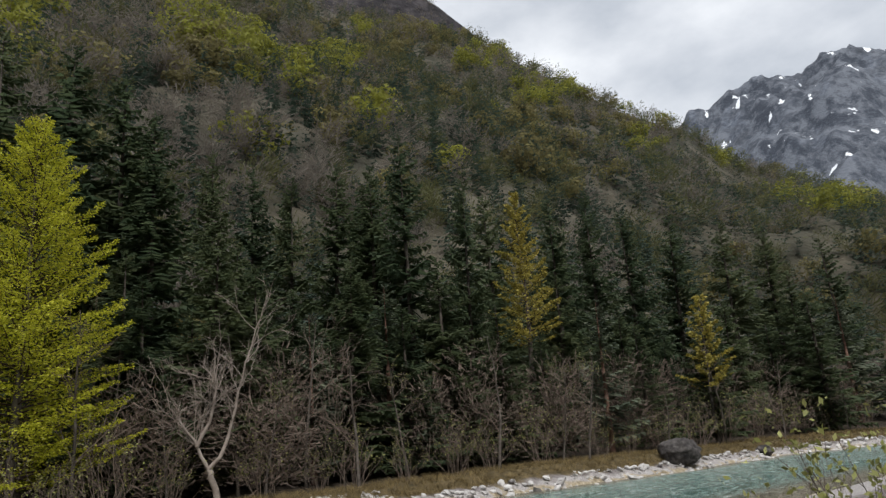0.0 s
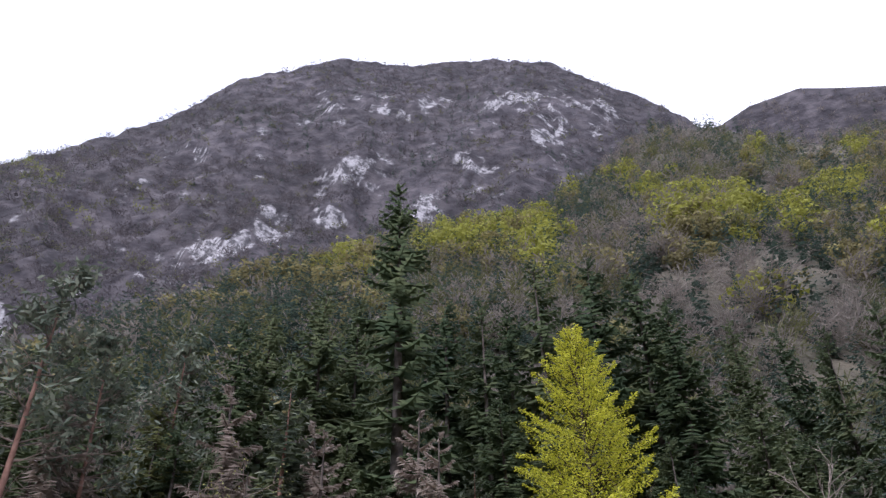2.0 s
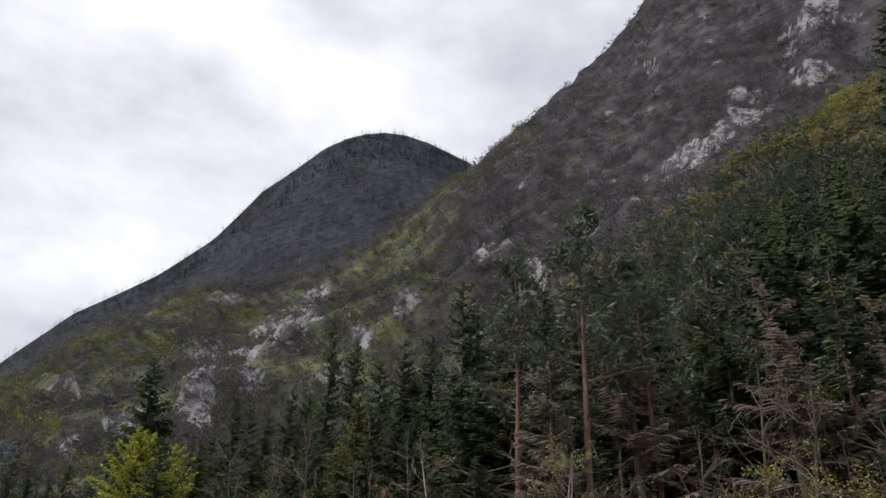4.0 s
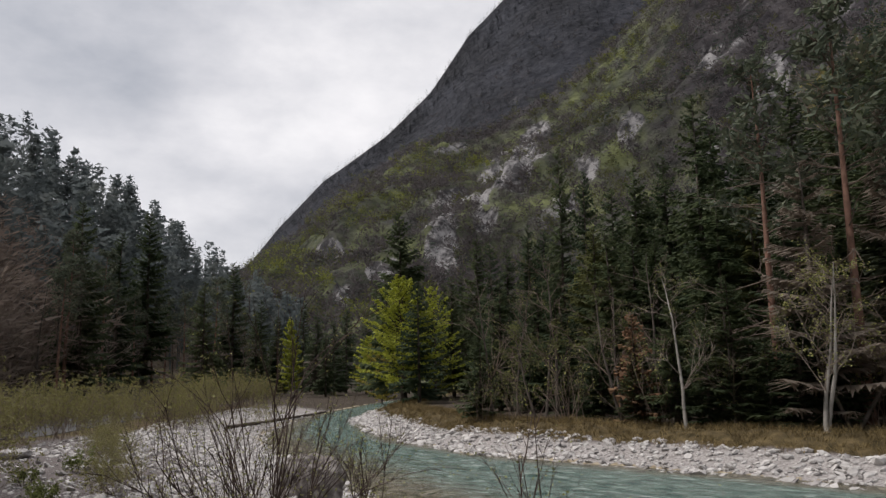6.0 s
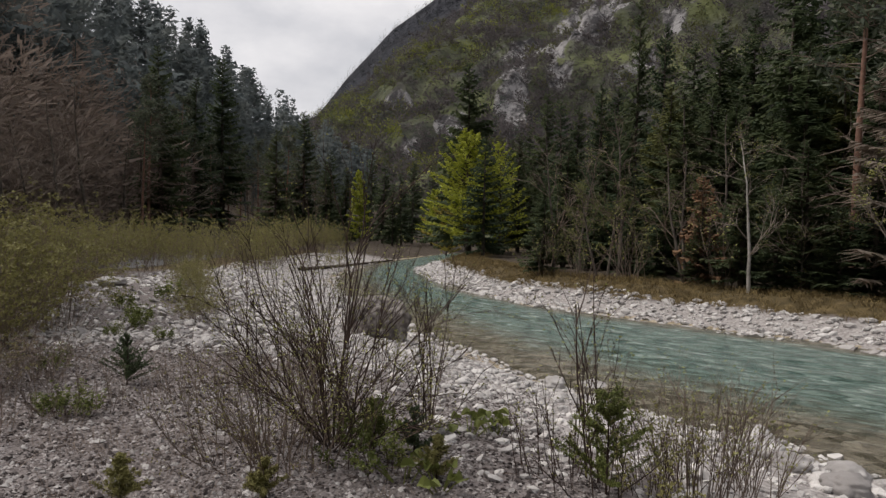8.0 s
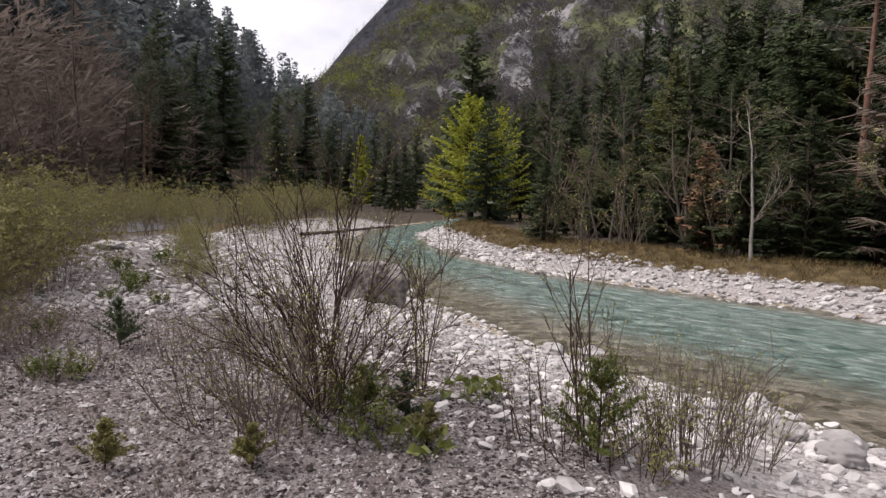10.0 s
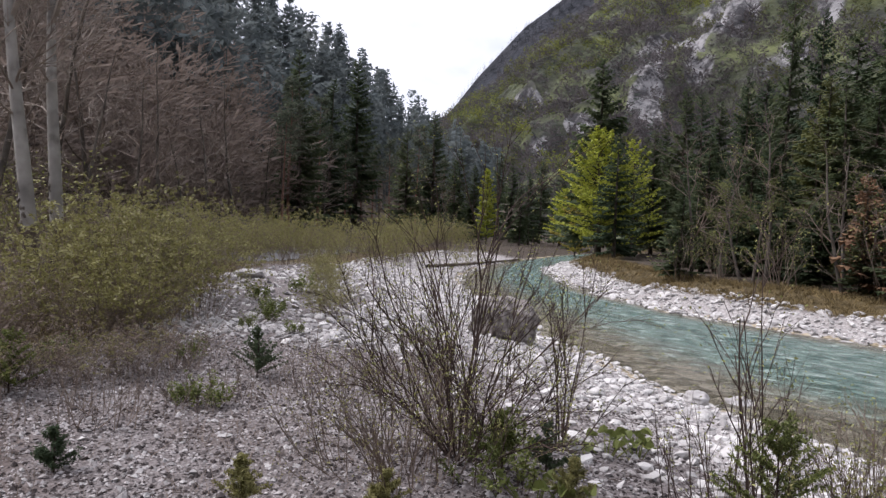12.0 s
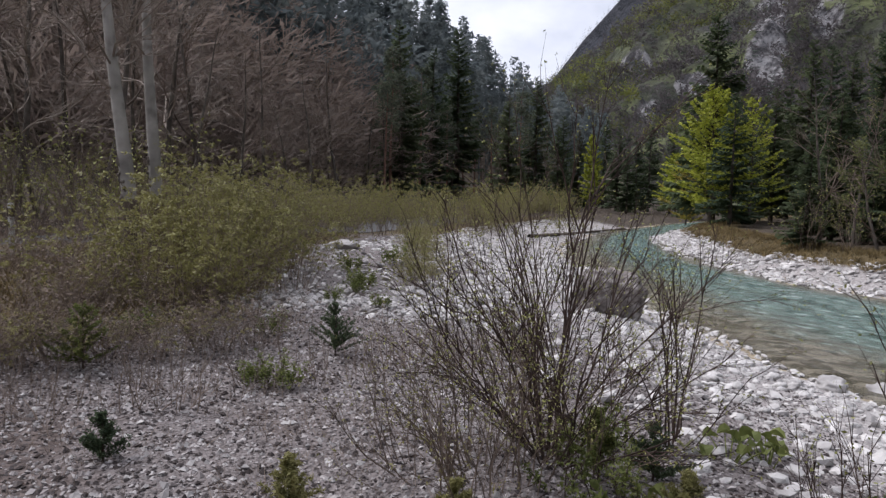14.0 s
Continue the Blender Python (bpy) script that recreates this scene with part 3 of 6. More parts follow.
def ground_height(xy):
    xy = np.asarray(xy, float)
    e, side, _ = river(xy)
    x, y = xy[:, 0], xy[:, 1]
    rough_n = vnoise(xy, 0.35, 4)
    bed = WATER_Z - 0.04 - 0.55 * smooth(0, 3.5, -e) + 0.06 * rough_n
    wb = shingle_width(y)
    far = WATER_Z + 0.42 * smooth(0, 1, e / wb) + 0.4 * smooth(0, 1.5, e - 0.85 * wb + 0.35 * rough_n) + 0.08 * rough_n * smooth(0, 3, e) + 0.05 * np.clip(e - 6, 0, 40) + 0.16 * np.clip(e - 14, 0, 80)
    near = WATER_Z + 0.35 * smooth(0, 2.0, e) + 0.5 * smooth(1.0, 5.5, e) + 0.05 * rough_n * smooth(0, 2, e)
    near = near - smooth(20, 34, y) * (0.2 * smooth(0, 2.0, e) + 0.22 * smooth(1.0, 5.5, e))
    near = near + 0.22 * smooth(-4, -9, x) + 0.08 * np.exp(-(((x + 4.4) / 1.5) ** 2 + ((y - 10) / 1.0) ** 2))
    near = near + 0.32 * np.clip(-17.5 - x - 0.12 * np.clip(y - 14, -40, 60), 0, 60) * smooth(-40, -10, y + 30)
    return np.where(e < 0, bed, np.where(side > 0, far, near))


def build_ground():
    ax = np.concatenate([-np.geomspace(900, 22, 34), np.linspace(-20, -8.4, 30), np.linspace(-8, 14, 110), np.linspace(14.4, 50, 80), np.geomspace(52, 900, 24)])
    ay = np.concatenate([-np.geomspace(900, 70, 20), np.linspace(-68, -1, 95), np.linspace(-0.8, 26, 125), np.linspace(26.4, 110, 100), np.geomspace(114, 900, 20)])
    gx, gy = np.meshgrid(ax, ay)
    xy = np.stack([gx.ravel(), gy.ravel()], 1)
    z = ground_height(xy)
    z = np.minimum(z, 14)
    e, side, _ = river(xy)
    nx, ny = len(ax), len(ay)
    i = (np.arange(ny - 1)[:, None] * nx + np.arange(nx - 1)[None])
    f = np.stack([i, i + 1, i + nx + 1, i + nx], -1).reshape(-1, 4)
    b = Buf()
    b.add(np.column_stack([xy, z]), f)
    me = b.mesh("ground", M_GROUND, smooth=True)
    x, y = xy[:, 0], xy[:, 1]
    nse = vnoise(xy + 40, 0.5, 3)
    wb = shingle_width(y)
    masks = {
        "shingle": np.where(side > 0, smooth(0.4, -0.3, e - wb), smooth(4.6, 3.0, e)) * 0.8,
        "bed": np.where(e < 0.15, 1.0, 0.0),
        "grass": np.where(side > 0, smooth(-0.3, 0.4, e - wb) * 0.9, 0.62 * smooth(0.0, -2.4, x + nse + np.interp(y, [4, 8, 11, 14, 17, 20, 24], [5.2, 4.4, 5.0, 6.6, 8.6, 9.4, 9.0])) + 0.25 * smooth(24, 40, y)),
        "litter": np.where(side > 0, smooth(2.2, 4.2, e - wb), np.maximum(smooth(-15, -20, x), smooth(52, 70, y))),
        "soil": np.where(side > 0, 0.0, smooth(5.2, 6.6, e) * (0.44 + 0.35 * nse) * smooth(10.5, 7.5, y)),
    }
    for k, val in masks.items():
        a = me.attributes.new(k, "FLOAT", "POINT")
        a.data.foreach_set("value", val.astype(np.float32))
    tagged(new("ground", me), "pale limestone shingle and dry soil along the river", "ground", kind="structure")


def build_water():
    n, k = 400, 41
    bn, bf = even(NEAR, n), even(FAR, n)
    u = np.linspace(-0.06, 1.06, k)
    p = bn[:, None] * (1 - u)[None, :, None] + bf[:, None] * u[None, :, None]
    cl = (bn + bf) / 2
    al = np.concatenate([[0], np.cumsum(np.linalg.norm(np.diff(cl, axis=0), axis=1))])
    wid = np.linalg.norm(bn - bf, axis=1)
    xy = p.reshape(-1, 2)
    flow = np.stack([np.repeat(al, k), (wid[:, None] * u[None]).ravel(), np.zeros(n * k)], 1)
    hz = 0.05 * vnoise(flow[:, :2] * [0.5, 1.3], 0.8, 3)
    z = WATER_Z + hz * 0.7
    i = (np.arange(n - 1)[:, None] * k + np.arange(k - 1)[None])
    b = Buf()
    b.add(np.column_stack([xy, z]), np.stack([i, i + 1, i + k + 1, i + k], -1).reshape(-1, 4))
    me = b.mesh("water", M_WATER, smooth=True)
    a = me.attributes.new("flow", "FLOAT_VECTOR", "POINT")
    a.data.foreach_set("vector", flow.astype(np.float32).ravel())
    edge = np.clip(-river(xy)[0], 0, None)
    a = me.attributes.new("depth", "FLOAT", "POINT")
    a.data.foreach_set("value", (0.68 * smooth(0.0, 1.0, edge / np.where(np.tile(u < 0.5, n), np.repeat(np.interp(wid, [3, 6, 9], [0.5, 1.4, 4.2]), k), np.repeat(np.interp(wid, [3, 6, 9], [0.4, 0.8, 1.7]), k)))).astype(np.float32))
    tagged(new("water", me), "shallow clear turquoise mountain river with small riffles", "river", kind="structure")


build_ground()
build_water()

# ================= mountains =================


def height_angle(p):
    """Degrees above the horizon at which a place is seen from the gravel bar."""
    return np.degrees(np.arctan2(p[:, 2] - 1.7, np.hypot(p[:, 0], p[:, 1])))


def angular(az, el, patches):
    """Sum of soft patches given by bearing, height angle and their widths."""
    r = 0 * az
    for a0, e0, da, de in patches:
        r = r + np.exp(-((az - a0) / da) ** 2 - ((el - e0) / de) ** 2)
    return r


class Range:
    """A mountain side: foot and crest distance and the crest's height angle, by bearing from the gravel bar."""

    def __init__(self, bearing, rise, foot, crest, crag=0.0, foot_z=-2.0, power=1.15, rough=0.03, ridge=0.25, seed=0):
        self.b, self.rise, self.foot, self.crest = map(np.array, (bearing, rise, foot, crest))
        self.crag = crag
        self.cliffs = ()
        self.foot_z, self.power, self.rough, self.ridge, self.seed = foot_z, power, rough, ridge, seed

    def faces(self, az, el):
        """How bare the rock is at a bearing and height angle, 0 to 1."""
        r = np.zeros(np.shape(az))
        for a0, e0, da, de, tilt in self.cliffs:
            u, w = az - a0, el - e0 - tilt * (az - a0)
            r = np.maximum(r, np.exp(-((u / da) ** 2 + (w / de) ** 2) ** 1.5))
        return r

    def point(self, az, s):
        """Place on the slope at a bearing, s from 0 (foot) to 1 (crest); past 1 the far side."""
        r0, r1 = np.interp(az, self.b, self.foot), np.interp(az, self.b, self.crest)
        el = np.interp(az, self.b, self.rise)
        zt = r1 * np.tan(np.radians(el)) + 1.7
        t = np.clip(s, 0, 1)
        r = r0 + (r1 - r0) * s
        z = self.foot_z + (zt - self.foot_z) * t ** self.power
        z = z - (zt * 0.9) * np.clip(s - 1, 0, 1) ** 1.2
        a = np.radians(az)
        x, y = r * np.sin(a), r * np.cos(a)
        q = np.stack([x + self.seed, y - self.seed], -1)
        env = np.sin(np.pi * np.clip(t, 0, 1)) ** 0.7
        span = r1 - r0
        bump = vnoise(q, 5.0 / np.mean(self.crest), 5) * self.rough * span * env
        rid = (1 - np.abs(vnoise(q * [1, 1], 9.0 / np.mean(self.crest), 3))) - 0.6
        bump = bump + rid * self.rough * self.ridge * 2 * span * env
        bump = bump + vnoise(q, 30.0 / np.mean(self.crest), 3) * 0.004 * span * (0.25 + env)
        bump = bump + self.crag * span * smooth(0.5, 1, t) * vnoise(q, 60.0 / np.mean(self.crest), 4)
        z = z + bump
        if self.cliffs:
            q = np.stack([x + 0.6 * z, y - 0.5 * z], -1)
            crack = np.abs(vnoise(q, 0.035, 4)) - 0.3
            z = z + self.faces(az, np.degrees(np.arctan2(z - 1.7, r))) * (17 * crack + 3.0 * vnoise(q + 9, 0.16, 2)) * env ** 0.3
        return np.stack([x, y, z], -1)

    def build(self, name, mat, label, rock=None, na=240, ns=90, leaf=None):
        az = np.linspace(self.b[0], self.b[-1], na)
        s = np.concatenate([np.linspace(0, 1, ns), np.linspace(1.02, 1.3, 8)])
        A, S = np.meshgrid(az, s)
        p = self.point(A, S)
        k = na
        i = (np.arange(len(s) - 1)[:, None] * k + np.arange(k - 1)[None])
        b = Buf()
        b.add(p, np.stack([i, i + 1, i + k + 1, i + k], -1).reshape(-1, 4))
        me = b.mesh(name, mat, smooth=True)
        val = np.zeros(A.size) if rock is None else rock(A.ravel(), S.ravel())
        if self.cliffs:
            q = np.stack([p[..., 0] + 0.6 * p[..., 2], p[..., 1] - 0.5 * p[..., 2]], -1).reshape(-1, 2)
            # more pale rock at low bearings: valley cliffs brightened through colour, not lighting
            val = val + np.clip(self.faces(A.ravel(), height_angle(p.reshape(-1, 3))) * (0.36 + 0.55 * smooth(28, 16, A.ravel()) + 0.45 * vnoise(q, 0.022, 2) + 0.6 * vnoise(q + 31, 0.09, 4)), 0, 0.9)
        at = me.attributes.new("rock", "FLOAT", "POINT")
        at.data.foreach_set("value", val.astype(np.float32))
        if leaf:
            at = me.attributes.new("leaf", "FLOAT", "POINT")
            at.data.foreach_set("value", leaf(A.ravel(), S.ravel()).astype(np.float32))
        return tagged(new(name, me), label, "mountain", kind="structure")


R_MOUNT = Range([-30, -12, -6.5, -3, 0.5, 4, 9, 13, 17.5, 21, 26.7, 33, 40.7, 46.7, 56.8, 64.4, 73, 80.3, 89.3, 100, 112],
                [2, 7.0, 11.4, 14.8, 17.2, 19.3, 19.6, 21.3, 23.6, 26.0, 30.0, 34.2, 38.6, 42.9, 45.8, 45.6, 46.0, 45.0, 40.8, 33, 20],
                [330, 300, 280, 270, 260, 255, 250, 245, 240, 235, 230, 230, 230, 240, 250, 260, 270, 280, 290, 300, 300],
                [800, 760, 720, 710, 700, 705, 710, 720, 730, 740, 760, 800, 840, 870, 900, 910, 920, 920, 900, 880, 820], crag=0.006, rough=0.05, ridge=0.5, seed=3)
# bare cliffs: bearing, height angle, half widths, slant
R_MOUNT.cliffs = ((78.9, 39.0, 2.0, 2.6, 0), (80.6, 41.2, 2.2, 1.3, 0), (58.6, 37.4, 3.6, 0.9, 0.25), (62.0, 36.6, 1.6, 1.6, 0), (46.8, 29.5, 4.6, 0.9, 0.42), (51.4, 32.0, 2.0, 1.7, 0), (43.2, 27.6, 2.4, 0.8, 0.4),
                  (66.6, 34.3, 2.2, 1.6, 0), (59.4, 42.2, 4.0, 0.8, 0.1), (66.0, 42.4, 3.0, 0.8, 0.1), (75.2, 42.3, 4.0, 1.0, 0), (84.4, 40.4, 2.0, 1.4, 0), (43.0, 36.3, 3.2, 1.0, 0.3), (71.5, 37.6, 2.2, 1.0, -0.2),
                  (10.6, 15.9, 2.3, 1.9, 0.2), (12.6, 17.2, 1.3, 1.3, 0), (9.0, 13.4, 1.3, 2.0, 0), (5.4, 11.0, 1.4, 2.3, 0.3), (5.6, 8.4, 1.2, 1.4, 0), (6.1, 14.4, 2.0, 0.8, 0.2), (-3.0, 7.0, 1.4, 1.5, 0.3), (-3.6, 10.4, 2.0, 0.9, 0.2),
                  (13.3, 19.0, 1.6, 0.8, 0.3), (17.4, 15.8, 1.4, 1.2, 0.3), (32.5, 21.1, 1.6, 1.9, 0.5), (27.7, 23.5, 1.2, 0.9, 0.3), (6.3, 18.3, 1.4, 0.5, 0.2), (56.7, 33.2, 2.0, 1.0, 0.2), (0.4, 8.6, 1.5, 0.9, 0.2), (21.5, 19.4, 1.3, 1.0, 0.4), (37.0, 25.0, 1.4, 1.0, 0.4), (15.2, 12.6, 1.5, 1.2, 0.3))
R_DOME = Range([-40, -20, -10.4, -8, -4.4, 0.8, 4.7, 8.1, 13.2, 15.2, 17, 18.8, 20.6, 23, 26.7, 34, 50],
               [2, 6, 8.9, 12, 15.8, 19.4, 22.8, 27.0, 31.0, 32.0, 32.5, 32.7, 32.6, 32.0, 30.5, 25, 15],
               [700] * 17, [1300] * 17, rough=0.012, seed=11)
R_HILL = Range([30, 40, 52, 60, 68, 76, 82, 89.3, 94.7, 102, 109, 115.6, 122, 127, 131.6, 135, 139, 144, 152, 165, 185],
               [13, 20.5, 27.2, 29.6, 31.6, 32.8, 35, 38.5, 37.2, 33.8, 32.5, 30.8, 27.2, 24, 21.7, 18.7, 16.4, 13.3, 9.5, 7, 6],
               [52, 50, 50, 52, 54, 56, 58, 60, 60, 62, 64, 68, 72, 78, 84, 90, 96, 104, 120, 140, 150],
               [150, 170, 200, 230, 260, 300, 340, 420, 430, 440, 450, 460, 470, 480, 490, 500, 510, 520, 540, 560, 560], power=1.1, rough=0.03, seed=23)
R_BACK = Range([84, 94, 98, 102.3, 109, 112, 115.6, 120, 130], [34, 37, 38, 38, 35.6, 33.9, 31.2, 25, 15],
               [600] * 9, [900] * 9, rough=0.02, seed=31)
R_SNOW = Range([115, 128, 132, 135, 137.4, 139.5, 140.9, 142.3, 144.2, 146.5, 149, 153, 160, 175], [15, 20, 22.6, 23.2, 24.4, 24.2, 23.6, 24.7, 24.6, 23.6, 23.9, 21, 17, 10],
               [2000] * 14, [3600] * 14, crag=0.02, rough=0.09, ridge=0.8, seed=43)
R_LEFT = Range([-215, -180, -140, -110, -90, -70, -50, -40, -31, -27.4, -23.9, -19.4, -16, -13.3, -11, -8, -4],
               [12, 14, 18, 22, 24, 24, 22, 18, 14.6, 13.2, 12.0, 10.0, 7.8, 6.4, 5.0, 3, 1.5],
               [60, 50, 45, 40, 36, 34, 34, 40, 52, 62, 74, 90, 105, 118, 126, 136, 150],
               [260, 240, 220, 200, 180, 160, 150, 150, 155, 165, 175, 195, 215, 235, 250, 260, 270], power=1.0, rough=0.02, seed=57)


def blob(a, s, a0, s0, da, ds):
    return np.exp(-(((a - a0) / da) ** 2 + ((s - s0) / ds) ** 2))


def rocks_mount(a, s):
    """Thin scatter of small outcrops over the whole mountain side."""
    return 0.14 * smooth(-4, 20, a) * (1 - 0.8 * smooth(0.8, 1.0, s))


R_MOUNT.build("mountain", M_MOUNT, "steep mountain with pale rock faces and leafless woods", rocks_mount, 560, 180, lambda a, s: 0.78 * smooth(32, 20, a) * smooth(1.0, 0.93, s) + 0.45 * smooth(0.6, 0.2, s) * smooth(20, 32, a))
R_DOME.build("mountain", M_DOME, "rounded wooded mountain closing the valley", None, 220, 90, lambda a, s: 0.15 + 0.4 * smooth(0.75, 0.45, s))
R_HILL.build("hill", M_HILL, "steep forested hillside behind the river trees", lambda a, s: 0.32 * blob(a, s, 98.1, 0.22, 1.2, 0.06) + 0.3 * blob(a, s, 111, 0.45, 1.2, 0.05), 300, 100)
R_BACK.build("mountain", M_MOUNT, "brown wooded summit behind the hillside", None, 100, 40)
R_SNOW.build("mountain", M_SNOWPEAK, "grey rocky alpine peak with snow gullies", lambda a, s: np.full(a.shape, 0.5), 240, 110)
R_LEFT.build("hill", M_LEFT, "dark pine-covered hillside beyond the road", None, 260, 60)

# ================= far woods =================


def tuft_template(n, size=1.0, clumps=6):
    """Ragged crown, about one unit tall: leaf sprays lying roughly on the surface of several lumps."""
    k = np.column_stack([rng.normal(0, 0.17, (clumps, 2)), rng.uniform(0.32, 0.75, clumps)])
    kr = rng.uniform(0.14, 0.25, clumps) * (1.3 - 0.6 * k[:, 2])
    i = rng.integers(0, clumps, n)
    d = rng.normal(size=(n, 3))
    d[:, 2] += 0.35
    d /= np.linalg.norm(d, axis=1, keepdims=True)
    c = k[i] + d * kr[i][:, None] * rng.uniform(0.75, 1.12, (n, 1))
    nrm = d + rng.normal(0, 0.35, (n, 3))
    nrm /= np.linalg.norm(nrm, axis=1, keepdims=True)
    e1 = np.cross(nrm, rng.normal(size=(n, 3)))
    e1 /= np.linalg.norm(e1, axis=1, keepdims=True)
    e2 = np.cross(nrm, e1)
    s = rng.uniform(0.07, 0.13, (n, 1)) * size
    return np.stack([c + e1 * s, c - e1 * s * 0.6 + e2 * s * 0.8, c - e1 * s * 0.6 - e2 * s * 0.8], 1).reshape(-1, 3)


def spray_template(n, limbs=9, width=0.011):
    """Leafless or budding crown, one unit tall: fans of thin upward sprays round several limbs."""
    k = np.column_stack([rng.normal(0, 0.15, (limbs, 2)), rng.uniform(0.3, 0.72, limbs)])
    i = rng.integers(0, limbs, n)
    c = k[i] + rng.normal(0, 0.085, (n, 3)) * [1, 1, 1.1]
    d = np.column_stack([c[:, :2] * 2.2, np.full(n, 0.5)]) + rng.normal(0, 0.4, (n, 3))
    d *= rng.uniform(0.05, 0.12, (n, 1)) / np.linalg.norm(d, axis=1, keepdims=True)
    w = np.cross(d, rng.normal(size=(n, 3)))
    w *= rng.uniform(0.6, 1.5, (n, 1)) * width / np.linalg.norm(w, axis=1, keepdims=True)
    return np.stack([c - d - w * 0.4, c + d - w, c + d * 1.1 + w], 1).reshape(-1, 3)


def loose(tp):
    return tp, np.arange(len(tp)).reshape(-1, 3)


def twig_template(n):
    """Leafless crown: thin slivers fanning up and out from a short bole."""
    v = []
    for k in range(n):
        a = rng.uniform(0, 2 * np.pi)
        o = rng.uniform(0, 1) ** 0.6
        root = np.array([0.24 * o * np.cos(a), 0.24 * o * np.sin(a), rng.uniform(0.1, 0.9)])
        d = np.array([np.cos(a) * o, np.sin(a) * o, rng.uniform(0.0, 0.9)]) + rng.normal(0, 0.35, 3)
        d /= np.linalg.norm(d)
        tip = root + d * rng.uniform(0.07, 0.2)
        w = np.cross(d, rng.normal(size=3))
        w *= rng.uniform(0.0026, 0.007) / np.linalg.norm(w)
        mid = (root + tip) / 2
        v += [mid - w * 1.6, mid + w * 1.6, tip] if k % 2 else [root, tip - w, tip + w]
    return np.array(v)


def spruce_sprays(g, height, spread, nb, low, sparse, droop, lean, fine=1.0):
    """The needle sprays of a spruce as loose triangles."""
    tri = []
    for k in range(nb):
        t = low + (1 - low) * (k + g.uniform(0, 1)) / nb
        if g.uniform() < sparse:
            continue
        h = t * height
        L = spread * (1 - t) ** 0.72 * g.uniform(0.7, 1.15) + 0.012 * height
        if t < 0.14:
            L *= 0.78 + 1.6 * t
        a = g.uniform(0, 2 * np.pi)
        rise = 0.35 * t - droop
        m = max(3, int((3.4 + 1.7 * L) * fine))
        u = np.linspace(0.12, 1, m) + g.normal(0, 0.02, m)
        px = L * u
        pz = h + L * (rise * u + 0.22 * u ** 2.2 * (0.4 + t))
        ca, sa = np.cos(a), np.sin(a)
        q = []
        half = 0.62 * L / m + 0.03
        for sgn in (-1, 1):
            reach = (0.34 * L * (1.1 - u) ** 0.6 + 0.06 * L) * g.uniform(0.6, 1.35, m)
            hang = -g.uniform(0.1, 0.55, m) * reach - 0.02
            q.append(np.stack([np.stack([px - half, 0 * px, pz], 1), np.stack([px + half, 0 * px, pz + 0.01], 1), np.stack([px + reach * 0.75, sgn * reach, pz + hang], 1)], 1))
        drop = -(0.10 * L + 0.12) * g.uniform(0.5, 1.4, m)
        q.append(np.stack([np.stack([px - half, 0 * px, pz], 1), np.stack([px + half, 0 * px, pz], 1), np.stack([px + 0.1 * L, g.normal(0, 0.08, m) * L, pz + drop], 1)], 1))
        q = np.concatenate(q).reshape(-1, 3)
        tri.append(np.stack([q[:, 0] * ca - q[:, 1] * sa + h * lean[0], q[:, 0] * sa + q[:, 1] * ca + h * lean[1], q[:, 2]], 1))
    return np.concatenate(tri)


def cone_template(nb, fine):
    """Small-scale spruce, one unit tall."""
    return spruce_sprays(rng, 15.0, 3.1, nb, 0.04, 0.0, 0.25, (0, 0), fine) / 15.0


def pine_template(layers, per):
    """Black pine: bare bole and a few flat ragged layers of needles, one unit tall."""
    v = [[-0.012, 0, 0], [0.012, 0, 0], [0, 0, 1], [0, -0.012, 0], [0, 0.012, 0], [0, 0, 1]]
    for t in range(layers):
        h = 0.38 + 0.6 * t / (layers - 1)
        r = 0.19 * (1.12 - h) ** 0.55 * rng.uniform(0.7, 1.2)
        for k in range(per):
            a = rng.uniform(0, 2 * np.pi)
            o = rng.uniform(0.15, 1) * r
            c = np.array([o * np.cos(a), o * np.sin(a), h + rng.normal(0, 0.012) + 0.05 * o / 0.2])
            d = rng.normal(size=(3, 3)) * [1, 1, 0.45]
            d /= np.linalg.norm(d, axis=1, keepdims=True)
            v += list(c + d * rng.uniform(0.03, 0.065))
    return np.array(v)


def scatter(buf, templates, places, heights, widths):
    pick = rng.integers(0, len(templates), len(places))
    for k, (tp, tf) in enumerate(templates):
        m = pick == k
        if not m.any():
            continue
        p, h, w = places[m], heights[m], widths[m]
        a = rng.uniform(0, 2 * np.pi, len(p))
        ca, sa = np.cos(a)[:, None], np.sin(a)[:, None]
        x = (tp[None, :, 0] * ca - tp[None, :, 1] * sa) * w[:, None]
        y = (tp[None, :, 0] * sa + tp[None, :, 1] * ca) * w[:, None]
        z = tp[None, :, 2] * h[:, None]
        v = np.stack([x, y, z], -1) + p[:, None]
        f = tf[None] + (np.arange(len(p)) * len(tp))[:, None, None]
        buf.add(v.reshape(-1, 3), f.reshape(-1, 3))


